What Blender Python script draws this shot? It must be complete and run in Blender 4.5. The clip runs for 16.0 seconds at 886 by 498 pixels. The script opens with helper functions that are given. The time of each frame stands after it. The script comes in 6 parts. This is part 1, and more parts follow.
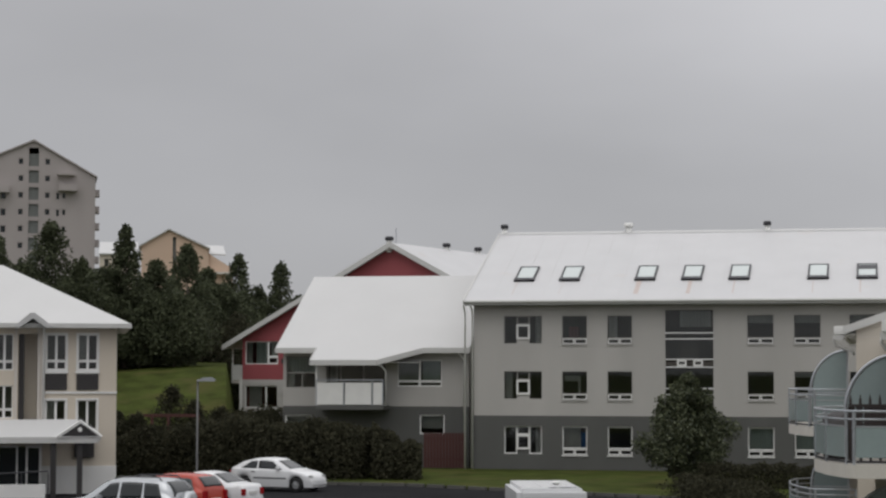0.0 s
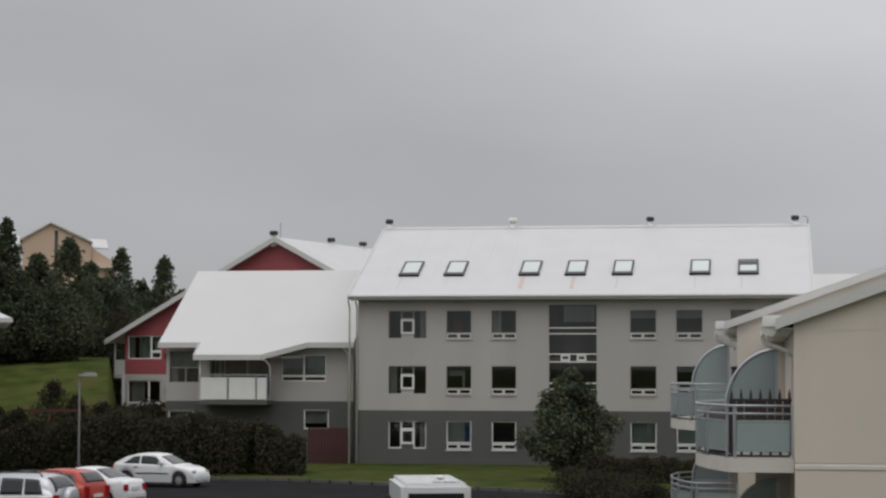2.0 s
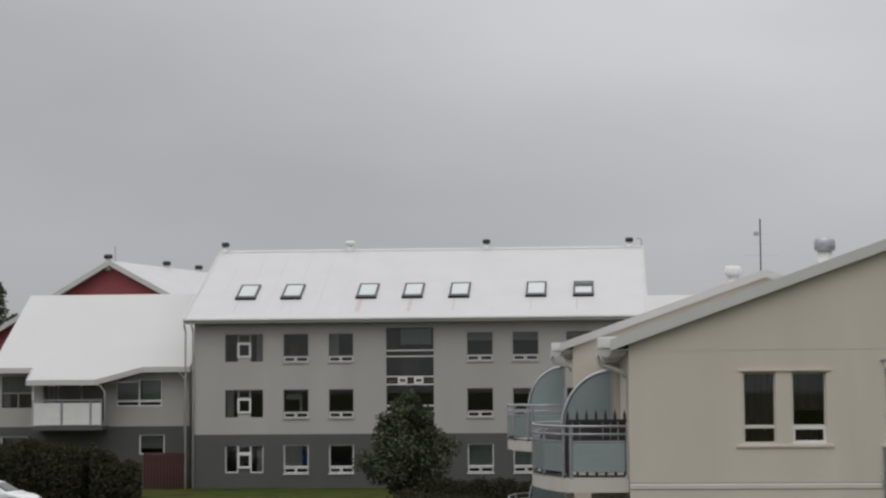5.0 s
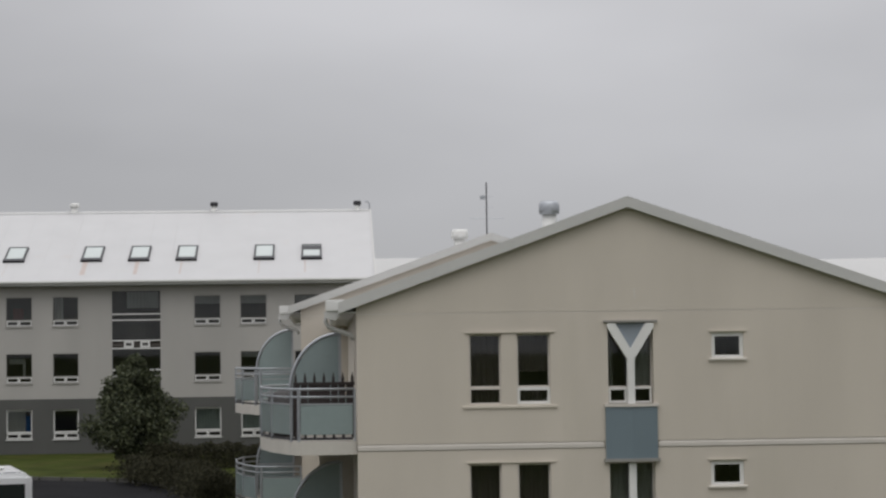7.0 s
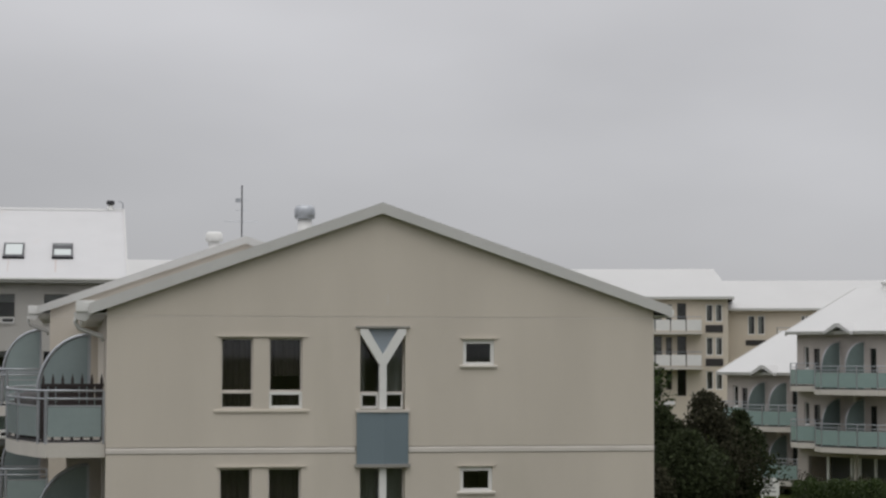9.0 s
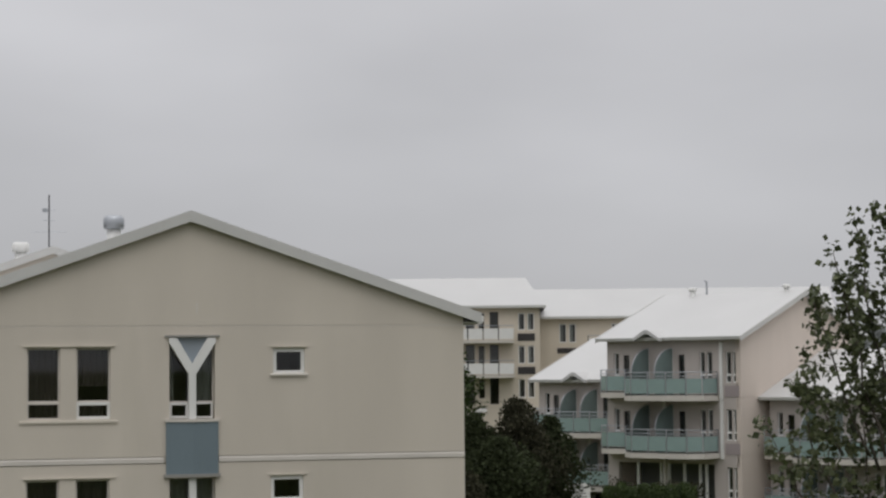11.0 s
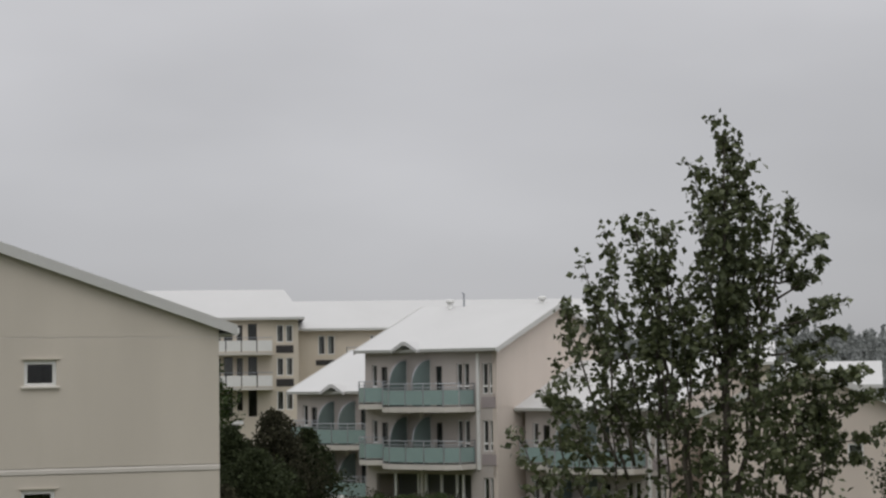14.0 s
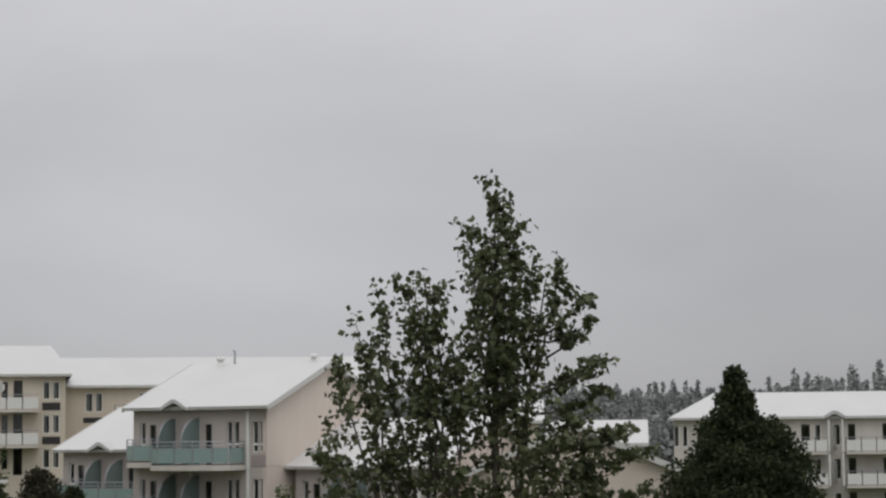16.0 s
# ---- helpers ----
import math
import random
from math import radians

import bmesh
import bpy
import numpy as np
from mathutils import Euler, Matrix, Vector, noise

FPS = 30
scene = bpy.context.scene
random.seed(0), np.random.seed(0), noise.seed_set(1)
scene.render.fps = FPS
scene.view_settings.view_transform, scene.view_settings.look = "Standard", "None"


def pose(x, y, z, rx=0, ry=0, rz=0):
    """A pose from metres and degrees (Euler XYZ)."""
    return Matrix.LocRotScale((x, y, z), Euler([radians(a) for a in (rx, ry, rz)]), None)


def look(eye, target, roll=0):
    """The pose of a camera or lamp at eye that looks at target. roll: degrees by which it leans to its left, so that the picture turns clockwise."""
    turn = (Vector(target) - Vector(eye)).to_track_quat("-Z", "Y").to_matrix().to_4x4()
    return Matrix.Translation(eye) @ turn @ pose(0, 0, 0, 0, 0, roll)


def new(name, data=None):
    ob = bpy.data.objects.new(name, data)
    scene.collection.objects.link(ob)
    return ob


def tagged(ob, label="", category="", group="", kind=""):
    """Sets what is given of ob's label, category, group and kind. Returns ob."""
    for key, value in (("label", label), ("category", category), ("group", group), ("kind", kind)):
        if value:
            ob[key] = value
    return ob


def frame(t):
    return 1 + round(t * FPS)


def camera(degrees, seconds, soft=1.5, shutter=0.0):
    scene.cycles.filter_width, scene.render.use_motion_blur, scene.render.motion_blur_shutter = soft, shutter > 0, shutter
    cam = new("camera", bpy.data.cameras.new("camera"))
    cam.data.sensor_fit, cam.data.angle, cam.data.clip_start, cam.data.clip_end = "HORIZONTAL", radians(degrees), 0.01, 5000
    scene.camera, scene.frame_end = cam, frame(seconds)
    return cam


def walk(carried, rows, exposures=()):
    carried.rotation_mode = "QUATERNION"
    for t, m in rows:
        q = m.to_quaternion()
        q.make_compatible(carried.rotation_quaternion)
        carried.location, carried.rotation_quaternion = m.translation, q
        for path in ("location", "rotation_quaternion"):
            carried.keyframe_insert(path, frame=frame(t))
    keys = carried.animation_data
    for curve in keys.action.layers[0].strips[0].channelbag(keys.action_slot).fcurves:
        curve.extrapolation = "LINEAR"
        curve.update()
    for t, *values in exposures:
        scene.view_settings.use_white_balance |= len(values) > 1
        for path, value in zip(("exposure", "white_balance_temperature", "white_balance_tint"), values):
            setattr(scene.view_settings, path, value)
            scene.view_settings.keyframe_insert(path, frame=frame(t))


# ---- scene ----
# The camera stands about 4.7 m above the ground and pans to the right, drifting by a hand's width: seconds, x, z, yaw, pitch, roll
cam = camera(24.13, 16.0, 2.4)
ROWS = [
    (0.0, -0.000, 4.700, -12.000, 3.507, 0.090),
    (0.5, -0.000, 4.700, -11.257, 3.404, 0.273),
    (1.0, -0.000, 4.700, -10.315, 3.392, 0.299),
    (1.5, -0.000, 4.700, -9.503, 3.411, 0.404),
    (2.0, -0.000, 4.700, -8.810, 3.367, 0.083),
    (2.5, -0.000, 4.700, -8.283, 3.391, 0.386),
    (3.0, -0.000, 4.700, -7.678, 3.415, 0.026),
    (3.2, -0.000, 4.700, -7.443, 3.415, 0.026),
    (5.3, -0.000, 4.700, -3.670, 4.023, -0.425),
    (5.5, -0.000, 4.700, -3.190, 4.013, -0.425),
    (6.0, -0.000, 4.700, -1.463, 3.870, -0.512),
    (6.5, -0.000, 4.700, -1.035, 3.285, -0.227),
    (6.7, -0.000, 4.700, -0.620, 3.050, -0.320),
    (6.8, -0.000, 4.700, 0.830, 2.930, -0.500),
    (6.9, -0.000, 4.700, 1.680, 2.900, -0.650),
    (7.0, -0.000, 4.700, 3.215, 2.885, -0.786),
    (7.5, 0.000, 4.700, 4.984, 3.575, -1.015),
    (8.0, 0.000, 4.700, 6.749, 3.861, 0.299),
    (8.5, 0.000, 4.700, 8.256, 3.517, 0.018),
    (9.0, 0.000, 4.700, 9.993, 2.980, 0.095),
    (9.2, 0.000, 4.700, 10.633, 2.910, 0.095),
    (11.3, 0.095, 4.625, 15.885, 3.384, -0.573),
    (11.5, 0.100, 4.625, 16.383, 3.459, -0.573),
    (12.0, 0.112, 4.625, 17.409, 3.393, -0.548),
    (12.5, 0.124, 4.625, 18.510, 3.415, -0.677),
    (13.0, 0.136, 4.625, 19.454, 3.401, -0.381),
    (13.5, 0.148, 4.625, 20.502, 3.387, -0.614),
    (14.0, 0.160, 4.625, 21.791, 3.519, -0.739),
    (14.5, 0.160, 4.625, 23.266, 3.710, -0.910),
    (15.0, 0.160, 4.625, 25.052, 4.422, -0.500),
    (15.5, 0.160, 4.625, 26.637, 4.806, -0.687),
    (16.0, 0.160, 4.625, 28.117, 5.042, -0.652),
]
walk(cam, [(t, pose(x, 0, z, 90 + pitch, 0, -yaw) @ pose(0, 0, 0, 0, 0, roll)) for t, x, z, yaw, pitch, roll in ROWS])

# ---- world and light: bright overcast sky, lightest overhead ----
world = bpy.data.worlds.new("overcast_sky")
scene.world = world
world.use_nodes = True
wn, wl = world.node_tree.nodes, world.node_tree.links
background = wn["Background"]
coord = wn.new("ShaderNodeTexCoord")
split = wn.new("ShaderNodeSeparateXYZ")
wl.new(coord.outputs["Generated"], split.inputs[0])
ramp = wn.new("ShaderNodeValToRGB")
ramp.color_ramp.elements[0].position, ramp.color_ramp.elements[0].color = 0.0, (0.395, 0.396, 0.414, 1)
ramp.color_ramp.elements[1].position, ramp.color_ramp.elements[1].color = 1.0, (1.46, 1.45, 1.47, 1)
middle = ramp.color_ramp.elements.new(0.20)
middle.color = (0.500, 0.497, 0.514, 1)
wl.new(split.outputs["Z"], ramp.inputs[0])
stretch = wn.new("ShaderNodeMapping")
stretch.inputs["Scale"].default_value = (1.0, 1.0, 2.6)
wl.new(coord.outputs["Generated"], stretch.inputs[0])
cloud = wn.new("ShaderNodeTexNoise")
cloud.inputs["Scale"].default_value, cloud.inputs["Detail"].default_value, cloud.inputs["Roughness"].default_value = 3.2, 4.0, 0.45
wl.new(stretch.outputs[0], cloud.inputs["Vector"])
cloud_range = wn.new("ShaderNodeMapRange")
cloud_range.inputs["From Min"].default_value, cloud_range.inputs["From Max"].default_value = 0.3, 0.7
cloud_range.inputs["To Min"].default_value, cloud_range.inputs["To Max"].default_value = 0.88, 1.10
wl.new(cloud.outputs["Fac"], cloud_range.inputs["Value"])
clouded = wn.new("ShaderNodeVectorMath")
clouded.operation = "SCALE"
wl.new(ramp.outputs["Color"], clouded.inputs[0])
wl.new(cloud_range.outputs[0], clouded.inputs["Scale"])
sky = wn.new("ShaderNodeTexSky")
sky.sky_type, sky.sun_disc, sky.sun_elevation, sky.sun_rotation = "NISHITA", False, radians(55), radians(200)
sky_part = wn.new("ShaderNodeVectorMath")
sky_part.operation = "SCALE"
sky_part.inputs["Scale"].default_value = 0.004
wl.new(sky.outputs[0], sky_part.inputs[0])
together = wn.new("ShaderNodeVectorMath")
together.operation = "ADD"
glow_way = wn.new("ShaderNodeVectorMath")
glow_way.operation = "DOT_PRODUCT"
glow_way.inputs[1].default_value = Vector((0.24, 0.86, 0.45)).normalized()
wl.new(coord.outputs["Generated"], glow_way.inputs[0])
glow = wn.new("ShaderNodeMapRange")
glow.interpolation_type = "SMOOTHSTEP"
glow.inputs["From Min"].default_value, glow.inputs["From Max"].default_value = 0.80, 1.0
glow.inputs["To Min"].default_value, glow.inputs["To Max"].default_value = 0.89, 1.20
wl.new(glow_way.outputs["Value"], glow.inputs["Value"])
veiled = wn.new("ShaderNodeVectorMath")
veiled.operation = "SCALE"
wl.new(clouded.outputs[0], veiled.inputs[0])
wl.new(glow.outputs[0], veiled.inputs["Scale"])
wl.new(veiled.outputs[0], together.inputs[0])
wl.new(sky_part.outputs[0], together.inputs[1])
wl.new(together.outputs[0], background.inputs["Color"])
background.inputs["Strength"].default_value = 1.0
sun_data = bpy.data.lights.new("sun", "SUN")
sun_data.energy, sun_data.angle, sun_data.color = 0.5, radians(40), (1.0, 0.97, 0.93)
sun = new("sun", sun_data)
sun.matrix_basis = look((-10, -45, 90), (0, 0, 0))

# ---- materials ----


def material(name, base, rough=0.8, metal=0.0, spread=0.12, scale=3.0, fine=40.0, bump=0.15, streak=1.0, stain=None, stain_at=0.62, spec=0.5, ribs=0.0):
    """A painted, cast or metal surface with variation at two scales, fine relief, and optional stains and ribs."""
    m = bpy.data.materials.new(name)
    m.use_nodes = True
    n, l = m.node_tree.nodes, m.node_tree.links
    p = n["Principled BSDF"]
    p.inputs["Roughness"].default_value, p.inputs["Metallic"].default_value = rough, metal
    p.inputs["Specular IOR Level"].default_value = spec
    co = n.new("ShaderNodeTexCoord")
    mp = n.new("ShaderNodeMapping")
    mp.inputs["Scale"].default_value = (1, 1, streak)
    l.new(co.outputs["Object"], mp.inputs[0])
    big = n.new("ShaderNodeTexNoise")
    big.inputs["Scale"].default_value, big.inputs["Detail"].default_value = scale, 5
    l.new(mp.outputs[0], big.inputs["Vector"])
    small = n.new("ShaderNodeTexNoise")
    small.inputs["Scale"].default_value, small.inputs["Detail"].default_value = fine, 3
    l.new(co.outputs["Object"], small.inputs["Vector"])
    add = n.new("ShaderNodeMath")
    add.operation = "MULTIPLY_ADD"
    add.inputs[1].default_value = 0.35
    l.new(small.outputs["Fac"], add.inputs[0])
    l.new(big.outputs["Fac"], add.inputs[2])
    mr = n.new("ShaderNodeMapRange")
    mr.inputs["From Min"].default_value, mr.inputs["From Max"].default_value = 0.42, 0.93
    mr.inputs["To Min"].default_value, mr.inputs["To Max"].default_value = 1 - spread, 1 + spread
    l.new(add.outputs[0], mr.inputs["Value"])
    sc = n.new("ShaderNodeVectorMath")
    sc.operation = "SCALE"
    sc.inputs[0].default_value = base
    l.new(mr.outputs[0], sc.inputs["Scale"])
    out = sc.outputs[0]
    if stain:
        sn = n.new("ShaderNodeTexNoise")
        sn.inputs["Scale"].default_value, sn.inputs["Detail"].default_value = scale * 0.7, 6
        sm = n.new("ShaderNodeMapping")
        sm.inputs["Scale"].default_value, sm.inputs["Location"].default_value = (1, 1, streak * 0.6), (7, 3, 1)
        l.new(co.outputs["Object"], sm.inputs[0])
        l.new(sm.outputs[0], sn.inputs["Vector"])
        sr = n.new("ShaderNodeMapRange")
        sr.inputs["From Min"].default_value, sr.inputs["From Max"].default_value = stain_at, stain_at + 0.16
        l.new(sn.outputs["Fac"], sr.inputs["Value"])
        mx = n.new("ShaderNodeMix")
        mx.data_type = "RGBA"
        l.new(sr.outputs[0], mx.inputs["Factor"])
        l.new(out, mx.inputs["A"])
        mx.inputs["B"].default_value = (*stain, 1)
        out = mx.outputs["Result"]
    l.new(out, p.inputs["Base Color"])
    bp = n.new("ShaderNodeBump")
    bp.inputs["Strength"].default_value, bp.inputs["Distance"].default_value = bump, 0.02
    l.new(small.outputs["Fac"], bp.inputs["Height"])
    last = bp
    if ribs:
        wv = n.new("ShaderNodeTexWave")
        wv.wave_type, wv.bands_direction = "BANDS", "X"
        wv.inputs["Scale"].default_value = ribs
        l.new(co.outputs["Object"], wv.inputs["Vector"])
        b2 = n.new("ShaderNodeBump")
        b2.inputs["Strength"].default_value, b2.inputs["Distance"].default_value = 0.35, 0.02
        l.new(wv.outputs["Fac"], b2.inputs["Height"])
        l.new(bp.outputs[0], b2.inputs["Normal"])
        last = b2
    l.new(last.outputs[0], p.inputs["Normal"])
    return m


def foliage(name, base, other, sheen=0.35):
    """Leaves that differ in shade one by one and let a little light through."""
    m = bpy.data.materials.new(name)
    m.use_nodes = True
    n, l = m.node_tree.nodes, m.node_tree.links
    p = n["Principled BSDF"]
    g = n.new("ShaderNodeNewGeometry")
    r = n.new("ShaderNodeValToRGB")
    r.color_ramp.elements[0].color, r.color_ramp.elements[1].color = (*base, 1), (*other, 1)
    l.new(g.outputs["Random Per Island"], r.inputs[0])
    l.new(r.outputs[0], p.inputs["Base Color"])
    p.inputs["Roughness"].default_value, p.inputs["Specular IOR Level"].default_value = 0.5, sheen
    t = n.new("ShaderNodeBsdfTranslucent")
    l.new(r.outputs[0], t.inputs["Color"])
    mx = n.new("ShaderNodeMixShader")
    mx.inputs[0].default_value = 0.22
    l.new(p.outputs[0], mx.inputs[1])
    l.new(t.outputs[0], mx.inputs[2])
    l.new(mx.outputs[0], n["Material Output"].inputs[0])
    return m


def clear_glass(name, tint, gloss=1.0):
    """A window pane: clear, tinted, with reflections by Fresnel."""
    m = bpy.data.materials.new(name)
    m.use_nodes = True
    n, l = m.node_tree.nodes, m.node_tree.links
    n.remove(n["Principled BSDF"])
    tr, gl, mx, fr = (n.new("ShaderNodeBsdfTransparent"), n.new("ShaderNodeBsdfGlossy"), n.new("ShaderNodeMixShader"), n.new("ShaderNodeFresnel"))
    tr.inputs["Color"].default_value = (*tint, 1)
    gl.inputs["Roughness"].default_value = 0.02
    fr.inputs["IOR"].default_value = 1.55
    k = n.new("ShaderNodeMath")
    k.operation = "MULTIPLY"
    k.inputs[1].default_value = gloss
    l.new(fr.outputs[0], k.inputs[0])
    l.new(k.outputs[0], mx.inputs[0])
    l.new(tr.outputs[0], mx.inputs[1])
    l.new(gl.outputs[0], mx.inputs[2])
    l.new(mx.outputs[0], n["Material Output"].inputs[0])
    return m


ROOF = material("white_roof_metal", (0.54, 0.54, 0.545), 0.55, 0, 0.035, 0.6, 9.0, 0.05, 1, (0.53, 0.485, 0.455), 0.66)
ROOF_PLAIN = material("white_roof_sheet", (0.545, 0.545, 0.54), 0.6, 0, 0.03, 0.3, 6.0, 0.05)
BEIGE = material("beige_render", (0.622, 0.569, 0.495), 0.9, 0, 0.06, 0.8, 60, 0.25, 0.25, (0.55, 0.508, 0.432), 0.62)
BEIGE_TRIM = material("pale_beige_trim", (0.64, 0.60, 0.55), 0.85, 0, 0.06, 1.5, 50, 0.15)
BARGE = material("grey_painted_board", (0.585, 0.583, 0.565), 0.6, 0, 0.05, 1.0, 25, 0.05)
GREY_WALL = material("light_grey_render", (0.45, 0.437, 0.415), 0.9, 0, 0.08, 0.5, 30, 0.2, 0.2, (0.35, 0.335, 0.315), 0.62)
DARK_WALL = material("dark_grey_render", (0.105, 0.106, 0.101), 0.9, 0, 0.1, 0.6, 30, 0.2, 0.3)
RED_WALL = material("red_corrugated_wall", (0.32, 0.075, 0.085), 0.7, 0, 0.07, 0.6, 25, 0.1, 0.3, ribs=3.0)
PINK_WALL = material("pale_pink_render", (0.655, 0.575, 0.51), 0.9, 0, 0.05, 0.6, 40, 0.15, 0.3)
FACADE_SHADED = material("shaded_greyish_pink_render", (0.50, 0.455, 0.425), 0.9, 0, 0.08, 0.8, 40, 0.15, 0.3)
CREAM_WALL = material("cream_render", (0.64, 0.575, 0.48), 0.9, 0, 0.06, 0.6, 40, 0.15, 0.3)
CONCRETE = material("tower_concrete", (0.40, 0.365, 0.355), 0.9, 0, 0.07, 0.15, 4, 0.1, 0.3)
DARK_BACKING = material("dark_backing", (0.17, 0.18, 0.175), 0.9, 0, 0.08, 0.2, 4, 0.1)
ORANGE_WALL = material("ochre_render", (0.62, 0.46, 0.35), 0.9, 0, 0.06, 0.2, 6, 0.1)
WHITE = material("white_paint", (0.78, 0.78, 0.76), 0.5, 0, 0.04, 2.0, 30, 0.05)
WINDOW_GREY = material("weathered_frame_paint", (0.30, 0.29, 0.27), 0.6, 0, 0.08, 3.0, 30, 0.05)
DARK_PANEL = material("dark_panel", (0.035, 0.032, 0.032), 0.55, 0, 0.1, 2.0, 20, 0.05)
BLUE_PANEL = material("blue_grey_panel", (0.165, 0.215, 0.245), 0.6, 0, 0.07, 1.2, 30, 0.08, 0.3)
MAUVE_PANEL = material("mauve_panel", (0.36, 0.31, 0.31), 0.7, 0, 0.06, 1.2, 30, 0.08)
STEEL = material("galvanised_steel", (0.42, 0.44, 0.47), 0.4, 0.6, 0.1, 6.0, 60, 0.05)
DARK_METAL = material("dark_metal", (0.04, 0.04, 0.045), 0.5, 0.3, 0.15, 6.0, 60, 0.05)
FROSTED = material("frosted_blue_glass", (0.27, 0.33, 0.33), 0.22, 0, 0.06, 1.0, 8, 0.0)
FROSTED_PALE = material("frosted_green_glass", (0.27, 0.37, 0.355), 0.22, 0, 0.06, 1.0, 8, 0.0)
SLAB = material("cast_balcony_concrete", (0.60, 0.57, 0.52), 0.85, 0, 0.07, 1.2, 30, 0.15, 0.4)
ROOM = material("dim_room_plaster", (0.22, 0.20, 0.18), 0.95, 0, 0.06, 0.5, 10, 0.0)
CURTAIN = material("light_curtain_cloth", (0.68, 0.66, 0.61), 0.95, 0, 0.07, 4.0, 80, 0.2, 0.1)
CURTAIN_BLUE = material("blue_curtain_cloth", (0.05, 0.16, 0.38), 0.95, 0, 0.1, 4.0, 80, 0.2, 0.1)
CURTAIN_RED = material("reddish_curtain_cloth", (0.32, 0.17, 0.16), 0.95, 0, 0.1, 4.0, 80, 0.2, 0.1)
CURTAIN_GREEN = material("pale_green_blind", (0.56, 0.62, 0.56), 0.9, 0, 0.04, 4.0, 80, 0.1, 0.1)
GLASS = clear_glass("window_glass", (0.80, 0.83, 0.83))
SKY_GLASS = material("skylight_glass", (0.50, 0.55, 0.54), 0.12, 0, 0.06, 0.6, 8, 0.0)
BROWN_FENCE = material("red_brown_fence_wood", (0.075, 0.028, 0.025), 0.85, 0, 0.2, 3.0, 40, 0.3, 0.2)
BARK = material("grey_brown_bark", (0.10, 0.085, 0.07), 0.95, 0, 0.25, 8.0, 60, 0.5, 0.3)
ASPHALT = material("wet_asphalt", (0.014, 0.014, 0.0155), 0.9, 0, 0.35, 0.5, 30, 0.3, spec=0.05)
KERB = material("kerb_concrete", (0.10, 0.098, 0.092), 0.9, 0, 0.12, 2.0, 40, 0.3)
GRASS = material("lawn", (0.044, 0.056, 0.013), 0.95, 0, 0.45, 0.7, 9, 0.6, 1, (0.064, 0.064, 0.021), 0.52, spec=0.05)
LEAF = foliage("tree_leaves", (0.056, 0.070, 0.033), (0.130, 0.148, 0.072), 0.3)
LEAF_DARK = foliage("dark_leaves", (0.026, 0.033, 0.016), (0.056, 0.070, 0.034), 0.05)
LEAF_HEDGE = foliage("hedge_leaves", (0.032, 0.033, 0.022), (0.068, 0.066, 0.042), 0.02)
LEAF_BANK = foliage("bank_tree_leaves", (0.048, 0.056, 0.034), (0.098, 0.112, 0.064), 0.06)
LEAF_BUSH = foliage("lawn_bush_leaves", (0.025, 0.045, 0.012), (0.060, 0.085, 0.025), 0.2)
LEAF_TREE2 = foliage("street_tree_leaves", (0.018, 0.026, 0.012), (0.130, 0.145, 0.080), 0.3)
# Pale grey base: distance haze is painted into these leaves.
LEAF_FAR_HAZED = foliage("hazed_far_wood_leaves", (0.29, 0.305, 0.30), (0.33, 0.345, 0.34), 0.0)
CAR_WHITE = material("white_car_paint", (0.74, 0.75, 0.76), 0.22, 0, 0.02, 1.0, 10, 0.0)
CAR_SILVER = material("silver_car_paint", (0.50, 0.52, 0.54), 0.25, 0.4, 0.02, 1.0, 10, 0.0)
CAR_RED = material("orange_red_car_paint", (0.42, 0.050, 0.028), 0.25, 0, 0.03, 1.0, 10, 0.0)
CAR_GLASS = material("dark_car_glass", (0.018, 0.022, 0.024), 0.06, 0, 0.05, 1.0, 10, 0.0)
TAIL_LIGHT = material("red_lamp_glass", (0.35, 0.015, 0.02), 0.15, 0, 0.03, 1.0, 10, 0.0)
HEAD_LIGHT = material("clear_lamp_glass", (0.55, 0.56, 0.56), 0.12, 0.2, 0.03, 1.0, 10, 0.0)
TYRE = material("tyre_rubber", (0.02, 0.02, 0.02), 0.85, 0, 0.1, 5.0, 40, 0.1)
LAMP_GREY = material("grey_pole_paint", (0.12, 0.12, 0.12), 0.6, 0, 0.1, 4.0, 40, 0.05)
SCREEN_GREY = material("dull_screen_glass", (0.30, 0.31, 0.31), 0.3, 0, 0.05, 1.0, 8, 0.0)
RIM = material("alloy_rim", (0.42, 0.43, 0.44), 0.35, 0.6, 0.05, 5.0, 40, 0.0)

PICKET_BROWN = material("dark_brown_stained_wood", (0.040, 0.032, 0.031), 0.8, 0, 0.2, 3.0, 40, 0.2, 0.2)

SCREEN_TEAL = material("dim_teal_screen_glass", (0.17, 0.225, 0.22), 0.25, 0, 0.08, 1.0, 8, 0.0)
# Colour of the added sheets that imitate brownish reflections in window glass.
REFLECTION_BROWN = material("painted_brown_reflection", (0.21, 0.165, 0.145), 0.9, 0, 0.12, 2.0, 40, 0.1, 0.3)

# ---- mesh helpers ----


def part(name, bm, mat, parent=None, label="", m=None, smooth=False):
    """Links a bmesh as one mesh object, under a thing or a part."""
    me = bpy.data.meshes.new(name)
    bm.to_mesh(me)
    bm.free()
    me.materials.append(mat)
    if smooth:
        for f in me.polygons:
            f.use_smooth = True
    return again(name, me, parent, label, m)


def again(name, me, parent=None, label="", m=None):
    ob = new(name, me)
    ob.parent = parent
    if m is not None:
        ob.matrix_basis = m
    if label:
        ob["label"] = label
    return ob


def thing(name, label, category, m=None, group="", kind=""):
    ob = new(name)
    ob.empty_display_size = 0.2
    if m is not None:
        ob.matrix_basis = m
    return tagged(ob, label, category, group, kind)


